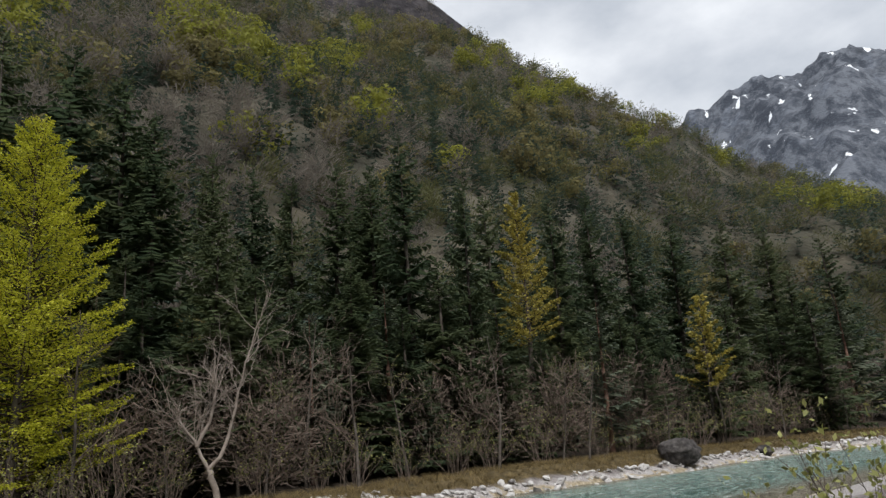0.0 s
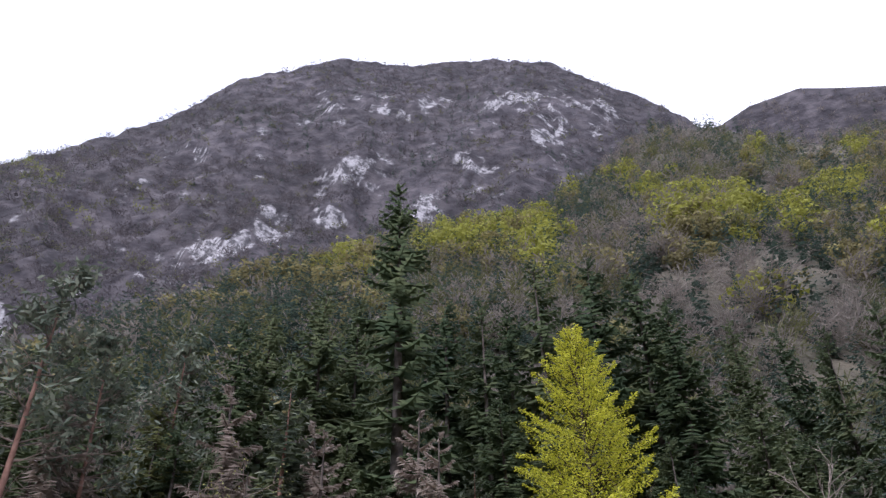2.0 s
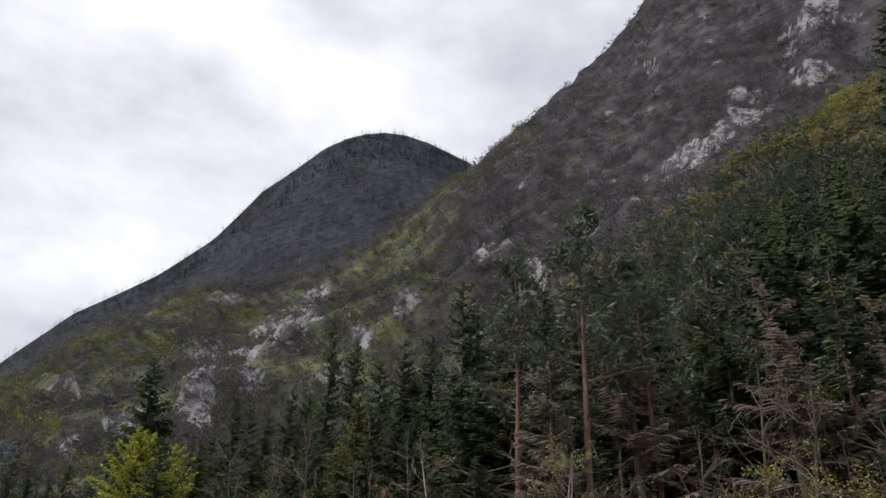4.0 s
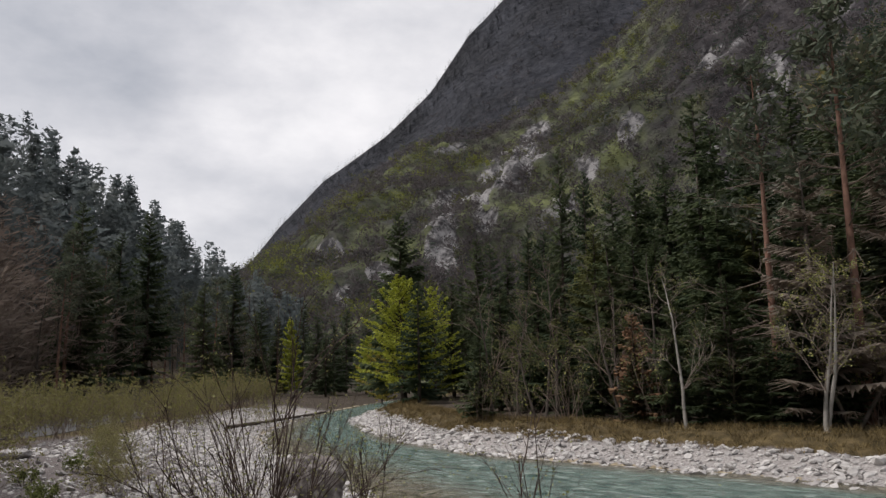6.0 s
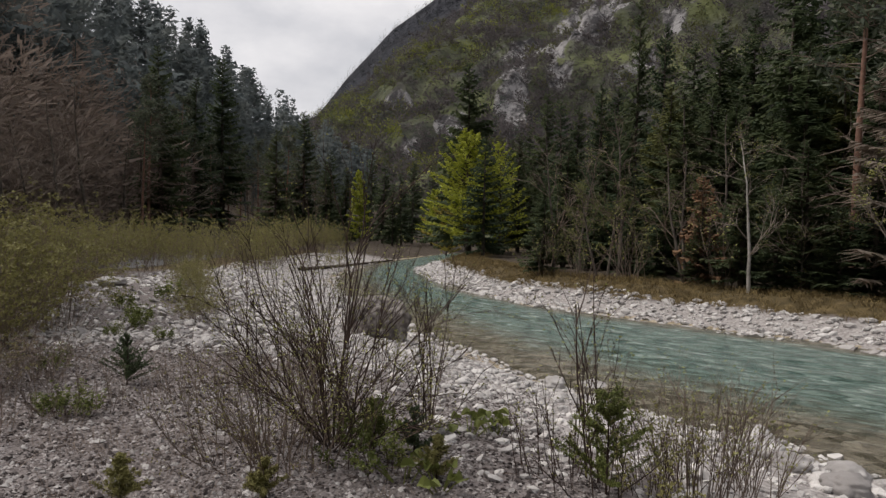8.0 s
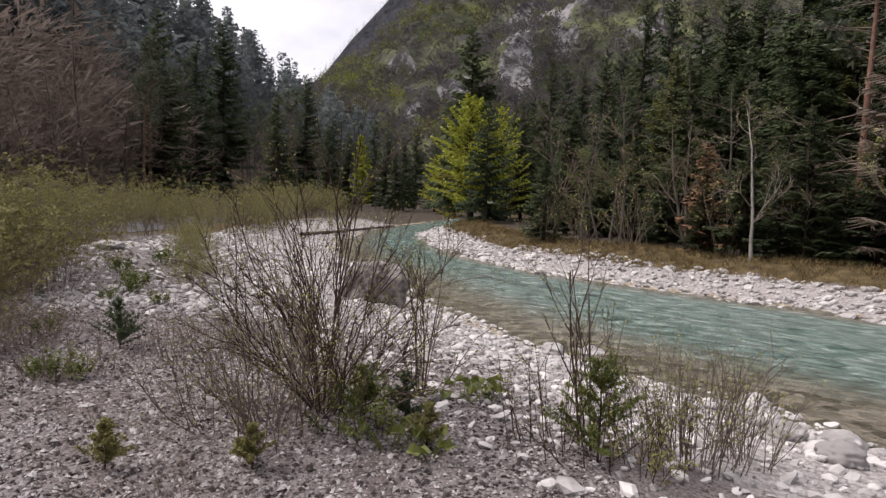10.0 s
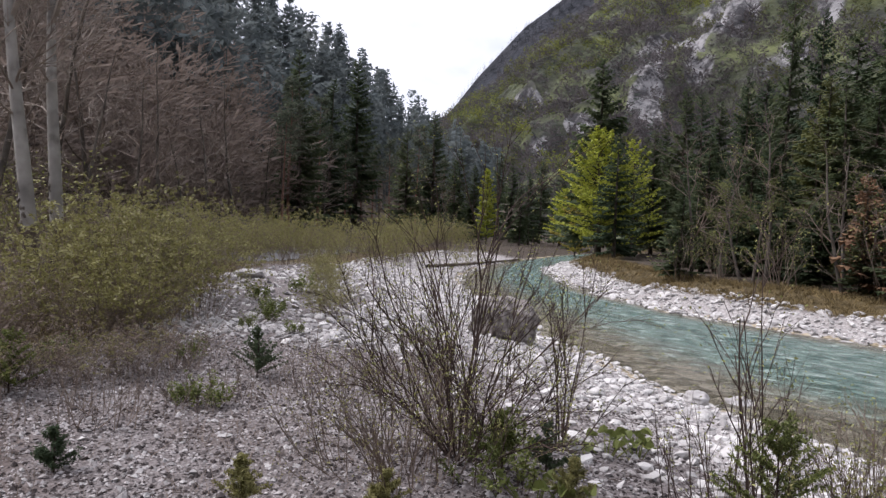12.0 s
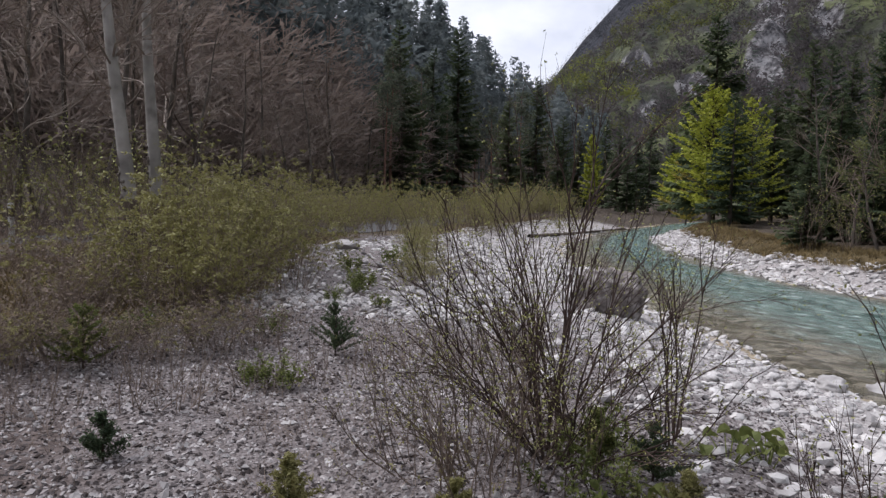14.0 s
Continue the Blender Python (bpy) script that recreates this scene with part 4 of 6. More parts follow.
SHAPES = {
    "speck": ([loose(cone_template(7, 0.3)) for _ in range(10)], []),
    "cone": ([loose(cone_template(12, 0.36)) for _ in range(10)], [loose(cone_template(30, 0.45)) for _ in range(8)]),
    "tuft": ([loose(tuft_template(280, 0.42, 11)) for _ in range(12)], [loose(tuft_template(420, 0.42, 10)) for _ in range(8)]),
    "haze": ([loose(spray_template(115, 9, 0.0105)) for _ in range(12)], [loose(spray_template(330, 12, 0.007)) for _ in range(8)]),
    "brush": ([loose(spray_template(32, 6, 0.025)) for _ in range(12)], []),
    "twig": ([loose(twig_template(40)) for _ in range(6)], [loose(twig_template(360)) for _ in range(8)]),
    "pine": ([loose(pine_template(6, 6)) for _ in range(6)], [loose(pine_template(9, 16)) for _ in range(8)]),
}


def woods(rg, count, a0, a1, s0, s1, kinds, height, fine=False):
    """Scatters trees of several kinds over a slope; kinds: (material, name, label, shape, weight function)."""
    az = rng.uniform(a0, a1, count)
    s = rng.uniform(s0, s1, count)
    p = rg.point(az, s)
    if rg.cliffs:
        keep = rng.uniform(0, 1, count) > 0.85 * rg.faces(az, height_angle(p))
        az, s, p = az[keep], s[keep], p[keep]
    w = np.stack([k[4](az, s, p) for k in kinds], 1)
    w = np.clip(w, 0, None)
    cum = np.cumsum(w / w.sum(1, keepdims=True), 1)
    pick = (rng.uniform(0, 1, len(az))[:, None] > cum).sum(1)
    for i, (mat, name, label, shape, _) in enumerate(kinds):
        m = pick == i
        if m.sum() == 0:
            continue
        h = height * rng.uniform(0.6, 1.2, m.sum())
        b = Buf()
        tall = {"cone": 1.2, "speck": 1.1, "pine": 1.3, "tuft": 0.9, "twig": 0.95, "haze": 0.95, "brush": 0.9}[shape]
        scatter(b, SHAPES[shape][1 if fine else 0], p[m] - np.array([0, 0, 0.12 * height if shape in ("tuft", "haze", "brush") else 0.3]), h * tall, h * rng.uniform(0.85, 1.2, m.sum()))
        tagged(new(name, b.mesh(name, mat)), label, "forest", kind="stuff")


def patch(p, scale, seed, lo, hi):
    return smooth(lo, hi, vnoise(p[:, :2] + seed, scale, 3))


def valley_side(a):
    """The end of the mountain side that faces down the valley."""
    return smooth(30, 20, a) * smooth(-12, -6, a)


MOUNT_SPRING = ((-7.1, 10.0, 3, 0.7), (-1.4, 14.2, 2.6, 0.8), (3.4, 17.2, 2.6, 0.9), (8, 16.8, 1.3, 0.8), (17.3, 21.4, 2.0, 1.0), (21.1, 24.2, 2.4, 1.1), (25.1, 28.4, 2.2, 1.0), (31, 32.0, 1.6, 0.7),
                (-8, 8.9, 2.2, 0.9), (-2.2, 13.0, 2.6, 0.9), (-1.5, 4.4, 1.4, 0.9), (-5.7, 7.4, 1.6, 0.7), (2.2, 4.6, 1.6, 0.7), (41, 31, 0.8, 0.5), (36.5, 29.4, 0.8, 0.4))


def mount_spring(a, p):
    return angular(a, height_angle(p), MOUNT_SPRING)


woods(R_MOUNT, 15500, -14, 100, 0.03, 1.0, [
    (M_BARE_MOUNT, "bare_woods", "leafless grey-brown woods on the mountain side", "brush", lambda a, s, p: 1.0 + 0 * a),
    (M_SPRUCE_FAR, "conifer_woods", "dark conifers scattered on the mountain side", "speck", lambda a, s, p: 0.05 + 0.8 * patch(p, 0.012, 5, 0.05, 0.4) * (1 - smooth(0.7, 0.92, s)) + 0.8 * smooth(0.25, 0.08, s)),
    (M_OLIVE_FAR, "budding_woods", "olive budding woods on the mountain side", "brush", lambda a, s, p: 0.12 + 0.8 * valley_side(a) * patch(p, 0.01, 77, -0.3, 0.3) + 1.2 * np.clip(mount_spring(a, p), 0, 1)),
    (M_YEL_MOUNT, "spring_woods", "fresh yellow-green beeches on the mountain side", "brush", lambda a, s, p: 1.9 * mount_spring(a, p)),
], 14)
woods(R_MOUNT, 2600, -12, 32, 0.03, 0.97, [
    (M_BARE_MOUNT, "bare_woods", "leafless violet-grey woods above the valley", "brush", lambda a, s, p: 0.6 + 0 * a),
    (M_SPRUCE_FAR, "conifer_woods", "dark conifers above the valley", "speck", lambda a, s, p: 0.2 + 0.7 * patch(p, 0.012, 8, 0.0, 0.4)),
], 15)
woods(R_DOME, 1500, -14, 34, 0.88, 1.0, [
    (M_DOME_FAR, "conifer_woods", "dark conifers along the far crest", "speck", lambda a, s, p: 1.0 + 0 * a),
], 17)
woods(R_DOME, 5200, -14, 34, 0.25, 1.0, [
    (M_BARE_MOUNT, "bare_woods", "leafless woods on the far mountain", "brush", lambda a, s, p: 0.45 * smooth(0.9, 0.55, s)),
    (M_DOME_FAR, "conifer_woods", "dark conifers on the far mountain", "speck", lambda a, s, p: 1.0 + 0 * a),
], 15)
woods(R_BACK, 1300, 90, 122, 0.45, 1.0, [
    (M_BARE_FAR, "bare_woods", "leafless brown woods on the summit", "brush", lambda a, s, p: 1.0 + 0 * a),
    (M_SPRUCE_FAR, "conifer_woods", "dark conifers on the summit", "speck", lambda a, s, p: 0.12 + 0 * a),
], 14)


HILL_SPRING = ((68.6, 31.2, 3.0, 1.2), (73.1, 31.6, 2.6, 1.5), (77.2, 28.6, 1.0, 2.2), (57.5, 28.8, 1.8, 1.2), (60.2, 28.4, 1.6, 1.2), (64.5, 30.3, 2, 0.8), (93.8, 29.8, 2.6, 1.5), (89.1, 31.6, 1.2, 2.0), (102.4, 29.5, 1.2, 1.0), (111.6, 20.8, 1.1, 1.1), (79.1, 35.3, 1.4, 0.9),
               (116.5, 29.6, 2.2, 0.6), (119.4, 26.2, 1.8, 0.7), (128.4, 20.9, 1.0, 0.6), (138.3, 14.8, 0.9, 0.5), (141.8, 13.4, 1.5, 0.6), (99.5, 28.0, 0.9, 1.2), (105.4, 24.8, 0.8, 0.8), (77.1, 30.2, 1.4, 1.5), (86, 34.5, 0.8, 0.5), (97, 34.2, 0.7, 0.5), (104.5, 32.0, 0.8, 0.5), (134, 18.5, 1.4, 0.4), (122.6, 26.0, 1.2, 0.5), (94, 22, 0.8, 0.8))
HILL_OCHRE = ((119.7, 23.3, 2.0, 1.0), (124.4, 22.2, 2.6, 1.2), (110.3, 31.4, 5.0, 1.1), (90, 27, 3, 2.2), (45, 24.0, 4, 1.5), (52, 26.6, 3.5, 1.0), (72, 30.0, 4, 2.2), (58.5, 28.0, 3.0, 1.6), (100, 25, 3, 1.6), (120, 19.5, 3, 1.0))


def spring_patches(a, p):
    """Where the beeches of the hillside are already in leaf."""
    return 5.0 * angular(a, height_angle(p), HILL_SPRING)


def ochre_patches(a, p):
    return 0.1 + 1.8 * angular(a, height_angle(p), HILL_OCHRE)


HILL_MIX = [
    (M_SPRUCE_FAR, "conifer_woods", "dark spruces on the hillside", "cone", lambda a, s, p: 1.0 + 0.5 * smooth(0.5, 0.15, s) + 0.8 * smooth(66, 52, a) + 1.5 * blob(a, s, 92, 0.97, 4, 0.06) + 1.1 * patch(p, 0.012, 21, 0.0, 0.4) + 1.9 * smooth(112, 122, a) * smooth(0.9, 0.62, s)),
    (M_BARE_FAR, "bare_woods", "leafless brown trees on the hillside", "haze", lambda a, s, p: 0.25 + 0.9 * patch(p, 0.018, 55, -0.1, 0.4)),
    (M_OLIVE_FAR, "budding_woods", "olive-green budding trees on the hillside", "haze", lambda a, s, p: 0.5 + 2.4 * smooth(0.86, 0.98, s) * smooth(104, 110, a)),
    (M_YEL_FAR, "spring_woods", "bright yellow-green beeches on the hillside", "tuft", lambda a, s, p: spring_patches(a, p) + 0.9 * smooth(0.93, 1.0, s) * smooth(108, 116, a)),
    (M_OCHRE_FAR, "budding_woods", "ochre budding trees on the hillside", "tuft", lambda a, s, p: ochre_patches(a, p)),
]
woods(R_HILL, 6200, 36, 150, 0.32, 1.0, HILL_MIX, 14.5)
woods(R_HILL, 1350, 36, 150, 0.02, 0.34, HILL_MIX, 12.5, fine=True)
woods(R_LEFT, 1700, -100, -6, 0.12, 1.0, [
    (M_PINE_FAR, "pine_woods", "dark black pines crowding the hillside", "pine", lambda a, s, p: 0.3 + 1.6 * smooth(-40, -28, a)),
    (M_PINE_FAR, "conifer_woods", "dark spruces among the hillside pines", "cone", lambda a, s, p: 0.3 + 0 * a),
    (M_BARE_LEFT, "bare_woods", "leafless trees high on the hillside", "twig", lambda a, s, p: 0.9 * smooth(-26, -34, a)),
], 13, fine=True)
woods(R_LEFT, 700, -80, -22, 0.02, 0.5, [
    (M_BARE_LEFT, "bare_woods", "leafless brown woods on the lower hillside", "twig", lambda a, s, p: 1.0 + 0 * a),
], 11, fine=True)

# ================= near trees =================


def spruce(height, spread, seed, needles=M_SPRUCE, bark=M_BARK, density=1.0, low=0.06, name="spruce_tree", label="", category="tree", droop=0.25, sparse=0.0, fine=1.0):
    """Spruce: tapered trunk, whorls of drooping sprays with ragged needles."""
    g = np.random.default_rng(seed)
    root = tagged(new(name), label, category)
    b = Buf()
    zz = np.linspace(-0.3, height, 9)
    lean = g.normal(0, 0.012, 2)
    tr = np.stack([zz * lean[0], zz * lean[1], zz], 1)
    tube(b, tr, np.linspace(0.018 * height, 0.01, 9), 7)
    part("trunk", b, bark, root, smooth=True)
    crown = Buf()
    v = spruce_sprays(g, height, spread, int(height * 10 * density), low, sparse, droop, lean, fine)
    crown.add(v, np.arange(len(v)).reshape(-1, 3))
    part("crown", crown, needles, root)
    return root


def limb_path(g, start, direction, length, n=6, curl=0.12, lift=0.0):
    p = [np.array(start, float)]
    d = np.array(direction, float)
    d /= np.linalg.norm(d)
    for i in range(n - 1):
        d = d + g.normal(0, curl, 3) + [0, 0, lift]
        d /= np.linalg.norm(d)
        p.append(p[-1] + d * length / (n - 1))
    return np.array(p), d


def branching(g, buf, tips, start, direction, length, radius, depth, kids=(3, 5), curl=0.12, lift=0.03, angle=0.7, shrink=0.62, sides=4):
    """Grows a limb and its side twigs; collects twig points for leaves."""
    n = 6 if depth > 0 else 3
    p, d = limb_path(g, start, direction, length, n, curl, lift)
    tube(buf, p, np.linspace(radius, radius * 0.45 if depth else radius * 0.25, n), sides if depth > 0 else 3)
    if depth == 0:
        tips.append(p[1:])
        return
    for k in range(g.integers(kids[0], kids[1] + 1)):
        t = g.uniform(0.3, 1.0)
        i = min(int(t * (n - 1)), n - 2)
        q = p[i] + (p[i + 1] - p[i]) * (t * (n - 1) - i)
        axis = p[i + 1] - p[i]
        axis /= np.linalg.norm(axis)
        r = np.cross(axis, g.normal(size=3))
        r /= np.linalg.norm(r) + 1e-9
        nd = axis * np.cos(angle) + r * np.sin(angle) * g.uniform(0.7, 1.2)
        branching(g, buf, tips, q, nd, length * shrink * g.uniform(0.75, 1.2), radius * 0.55, depth - 1, kids, curl * 1.1, lift, angle, shrink, sides)
    tips.append(p[-2:])


def bare_tree(height, seed, bark=M_BARK, twig=M_TWIG_PALE, depth=3, stems=1, leaf=None, leaf_size=0.05, leaf_n=3, name="bare_tree", label="", category="tree", spread=0.5, radius=None, kids=(3, 5)):
    """Leafless or budding broadleaved tree with forking limbs."""
    g = np.random.default_rng(seed)
    root = tagged(new(name), label, category)
    tb, cb, tips = Buf(), Buf(), []
    r0 = radius or 0.011 * height
    for sidx in range(stems):
        d = np.array([g.normal(0, 0.10 + 0.12 * (stems > 1)), g.normal(0, 0.10 + 0.12 * (stems > 1)), 1.0])
        p, _ = limb_path(g, (g.normal(0, 0.1) * (stems > 1), g.normal(0, 0.1) * (stems > 1), -0.25), d, height * 0.95, 12, 0.05, 0.03)
        tube(tb, p, np.linspace(r0, r0 * 0.15, 12), 8)
        for k in range(int(13 * (1.0 if stems == 1 else 0.7))):
            t = g.uniform(0.28, 0.98)
            i = min(int(t * 11), 10)
            q = p[i]
            a = g.uniform(0, 2 * np.pi)
            nd = np.array([np.cos(a) * spread, np.sin(a) * spread, g.uniform(0.25, 0.8)])
            branching(g, cb, tips, q, nd, height * (0.34 - 0.22 * t) * g.uniform(0.7, 1.25), r0 * (0.42 - 0.3 * t), depth - 1, kids, 0.16, 0.03, 0.65, 0.6)
    part("trunk", tb, bark, root, smooth=True)
    crown = part("crown", cb, twig, root)
    if leaf:
        pts = np.concatenate(tips)
        pts = np.repeat(pts, leaf_n, 0) + g.normal(0, leaf_size * 1.5, (len(pts) * leaf_n, 3))
        lb = Buf()
        leaves(lb, pts, leaf_size)
        part("foliage", lb, leaf, crown)
    return root


def beech(height, spread, seed, leaf=M_BEECH, name="beech_tree", label="", bark=M_BARK, count=70, leaf_n=150, size=0.09, low=0.1, foot=0.4):
    """Conical young tree with level sprays of fresh leaves and dark gaps between them."""
    g = np.random.default_rng(seed)
    root = tagged(new(name), label, "tree")
    tb, lb, bb = Buf(), Buf(), Buf()
    zz = np.linspace(-0.3, height * 0.97, 10)
    tr = np.stack([0.08 * np.sin(zz * 0.5), 0.06 * np.cos(zz * 0.4), zz], 1)
    tube(tb, tr, np.linspace(0.014 * height, 0.012, 10), 7)
    for k in range(count):
        t = low + (1 - low) * (k + g.uniform(0, 1)) / count
        prof = (1 - t) ** 0.65 * (1.0 if t > 0.42 else foot + (1 - foot) * t / 0.42)
        L = spread * prof * g.uniform(0.7, 1.12) + 0.25
        a = k * 2.4 + g.normal(0, 0.3)
        d = np.array([np.cos(a), np.sin(a), 0.12 + 0.9 * t * t])
        st = np.array([np.interp(t * height, zz, tr[:, 0]), np.interp(t * height, zz, tr[:, 1]), t * height])
        p, _ = limb_path(g, st, d, L, 7, 0.07, 0.03)
        tube(bb, p, np.linspace(0.016 + 0.006 * L, 0.005, 7), 4)
        n = int(leaf_n * (L / spread) ** 1.3) + 14
        u = g.uniform(0.12, 1.0, n) ** 0.8
        i = np.minimum((u * 6).astype(int), 5)
        c = p[i] + (p[i + 1] - p[i]) * (u * 6 - i)[:, None]
        w = 0.30 * L * (1.1 - u) + 0.1
        off = np.stack([-np.sin(a) * g.normal(0, 0.55, n) * w, np.cos(a) * g.normal(0, 0.55, n) * w, g.normal(0, 0.035, n) - 0.13 * np.abs(g.normal(0, 0.5, n)) * w], 1)
        leaves(lb, c + off, size, up=0.25)
    part("trunk", tb, bark, root, smooth=True)
    limbs = part("limb_frame", bb, M_TWIG, root)
    part("foliage", lb, leaf, limbs)
    return root


def pine(height, seed, label, crown_from=0.55, reach=0.26, name="pine_tree", bare_limbs=22):
    """Scots pine: reddish bole, long dead lower limbs and a ragged crown of needle clumps."""
    g = np.random.default_rng(seed)
    root = tagged(new(name), label, "tree")
    tb, bb, nb = Buf(), Buf(), Buf()
    zz = np.linspace(-0.3, height, 12)
    sx, sy = g.normal(0, 0.012, 2)
    tr = np.stack([zz * sx + 0.1 * np.sin(zz * 0.4), zz * sy, zz], 1)
    tube(tb, tr, np.linspace(0.0125 * height, 0.02, 12), 8)
    tips = []

    def at(h):
        return np.array([np.interp(h, zz, tr[:, 0]), np.interp(h, zz, tr[:, 1]), h])
    for k in range(bare_limbs):
        t = g.uniform(0.12, crown_from)
        a = g.uniform(0, 2 * np.pi)
        branching(g, bb, [], at(t * height), (np.cos(a), np.sin(a), g.uniform(-0.1, 0.25)), height * g.uniform(0.10, 0.22), 0.028, 1, (3, 5), 0.16, 0.0, 0.6, 0.5)
    for k in range(int(height * 3.2)):
        t = crown_from + (1 - crown_from) * g.uniform(0, 1) ** 0.9
        a = g.uniform(0, 2 * np.pi)
        L = height * reach * (1.08 - t) ** 0.6 * g.uniform(0.5, 1.0)
        branching(g, bb, tips, at(t * height), (np.cos(a), np.sin(a), 0.15 + 0.5 * (t - 0.5)), L, 0.03, 1, (4, 6), 0.12, 0.05, 0.6, 0.5)
    pts = np.concatenate(tips)
    c = np.repeat(pts, 3, 0) + g.normal(0, 0.15, (len(pts) * 3, 3))
    leaves(nb, c, 0.12, up=0.8, long=3.2)
    part("trunk", tb, M_BARK_RED, root, smooth=True)
    limbs = part("limb_frame", bb, M_BROWN, root)
    part("needles", nb, M_PINE, limbs)
    return root


def put(ob, x, y, turn=0.0, dz=0.0):
    ob.matrix_basis = Matrix.LocRotScale((x, y, float(ground_height(np.array([[x, y]]))[0]) + dz), Euler((0, 0, turn)), (1, 1, 1))
    return ob


def polar(az, d):
    return d * math.sin(radians(az)), d * math.cos(radians(az))


def top(az, el, d):
    """Height of a thing above its ground whose tip is seen at a bearing and height angle from the bar."""
    x, y = polar(az, d)
    return 1.7 + d * math.tan(radians(el)) - float(ground_height(np.array([[x, y]]))[0])


SPRUCES = []
for i, (h, sp, sd) in enumerate([(18, 3.5, 1), (20, 3.8, 2), (16, 3.3, 3), (22, 4.0, 4)]):
    SPRUCES.append((h, spruce(h, sp, 100 + sd, label="dark green spruce on the far river bank")))
TALL = (24, spruce(24, 3.2, 210, density=1.5, sparse=0.5, label="tall thin old spruce with sparse drooping branches", droop=0.42))
PINES = [(14, pine(14, 301, "pine with a reddish trunk and dead lower limbs on the bank")), (15, pine(15, 302, "slender pine with a red bole behind the river bank", 0.5, 0.22))]
BARES = []
for i, sd in enumerate((1, 2, 3)):
    BARES.append((9, bare_tree(9, 400 + sd, M_BARK, (M_BROWN, M_HAZEL, M_BROWN)[i], 3, 1, M_BUD if i == 2 else None, 0.05, 1, kids=(3, 4), label=("slim leafless tree with grey twigs on the bank", "leafless tree with brown twigs on the bank", "slim tree with opening pale buds on the bank")[i])))


used = set()


def grow(kind, az, d, el=None, scale=None, wide=1.0, label="", group=""):
    """Puts one tree of a kind at a bearing and distance, sized by its tip's height angle."""
    h, proto = kind
    proto["group"] = proto.name.split(".")[0].replace("_", " ") + "s " + ("of the far bank" if az > 4 else "of the gravel bar")
    x, y = polar(az, d)
    s = top(az, el, d) / h if el is not None else scale
    turn = (az * 37.7 + d * 11.3) % 6.28
    if id(proto) not in used:
        used.add(id(proto))
        z = float(ground_height(np.array([[x, y]]))[0])
        proto.matrix_basis = Matrix.LocRotScale((x, y, z), Euler((0, 0, turn)), (s * wide, s * wide, s))
        if label:
            proto["label"] = label
        return proto
    z = float(ground_height(np.array([[x, y]]))[0])
    ob = copy_thing(proto, Matrix.Identity(4))
    ob.matrix_basis = Matrix.LocRotScale((x, y, z), Euler((0, 0, turn)), (s * wide, s * wide, s))
    if label:
        ob["label"] = label
    return ob


def bank_distance(az):
    """How far off the far bank's edge lies at a bearing."""
    t = int(np.argmin(np.abs(np.degrees(np.arctan2(BF[:, 0], BF[:, 1])) - az)))
    return float(np.hypot(*BF[t]))


# named trees of the far bank
S = SPRUCES
grow(TALL, 64.0, 33, 36.5, wide=1.05)
for k, (az, d, el, wd) in enumerate([(77, 38, 29.6, .9), (80.6, 37, 29, 1), (85, 38, 27.5, 1), (87.5, 36, 25.5, 1), (71.5, 37, 26.5, .9), (74, 40, 26, 1), (68, 40, 27, 1), (60, 42, 27, .9), (56.5, 40, 27.5, 1), (53, 44, 25.5, 1), (50, 41, 24.5, 1), (46.5, 42, 23.5, 1),
        (98, 42, 21, .8), (101.5, 44, 22, .9), (108, 40, 24.5, .8), (105, 42, 22, 1), (112.5, 42, 21, .7), (115, 52, 19, .9), (120, 54, 18, .9), (123, 58, 18.5, .8), (126, 60, 16.5, .9), (129, 70, 15.5, 1), (133, 72, 14.5, 1), (136, 76, 13.5, 1), (140, 80, 12, 1), (144, 84, 10.5, 1), (148, 90, 9, 1),
        (92, 41, 23, .8), (95, 45, 22, .8), (25.8, 35, 21.0, .8), (27.5, 37, 19.5, .9), (23.5, 40, 16.5, .9), (21, 38, 16, 1), (15, 46, 18.1, .55), (17, 44, 16, .7), (12.5, 44, 12, .8), (9.5, 46, 10.5, .9), (19, 41, 14.5, 1), (8, 60, 11, 1), (33, 38, 20.5, 1), (36, 36, 21, .9), (39, 40, 21.5, 1), (42, 38, 22, 1), (30, 34, 19, 1), (-3.5, 96, 4.6, 1), (-1, 100, 5, 1), (0.5, 88, 5, 1), (5.5, 78, 7.5, 1), (3.9, 84, 6.5, 1), (-5, 100, 5.5, 1), (-2.6, 110, 5.5, 1), (-8, 96, 5, 1), (-9.5, 90, 5.5, 1), (1.8, 108, 5.5, 1), (-6, 118, 6, 1), (-4.2, 88, 3.8, 1), (7, 70, 8.5, 1), (10.5, 62, 10, 1), (13.5, 54, 11.5, 1), (6, 62, 8, 1)]):
    grow(S[k % 4], az, d, el, wide=wd)
for k in range(30):
    az = rng.uniform(8, 150)
    d = np.interp(az, [8, 30, 60, 90, 120, 150], [60, 46, 46, 52, 72, 110]) * rng.uniform(0.95, 1.3)
    grow(S[k % 4], az, d, float(np.interp(az, [8, 30, 60, 90, 120, 150], [9, 17, 22, 21, 15, 8]) * rng.uniform(0.7, 1.05)))
grow(PINES[0], 35.7, 25.5, 25.6)
grow(PINES[1], 30.4, 26, 22.5)
grow(PINES[0], 41, 27, 21, label="pine with brown dead twigs among the bank trees")
grow(PINES[1], 46, 30, 22)
put(beech(top(79.1, 23.7, 27), 5.0, 501, label="conical young beech covered in bright yellow-green leaves", count=210, leaf_n=620, size=0.058, foot=0.72, low=0.06), *polar(79.1, 27))
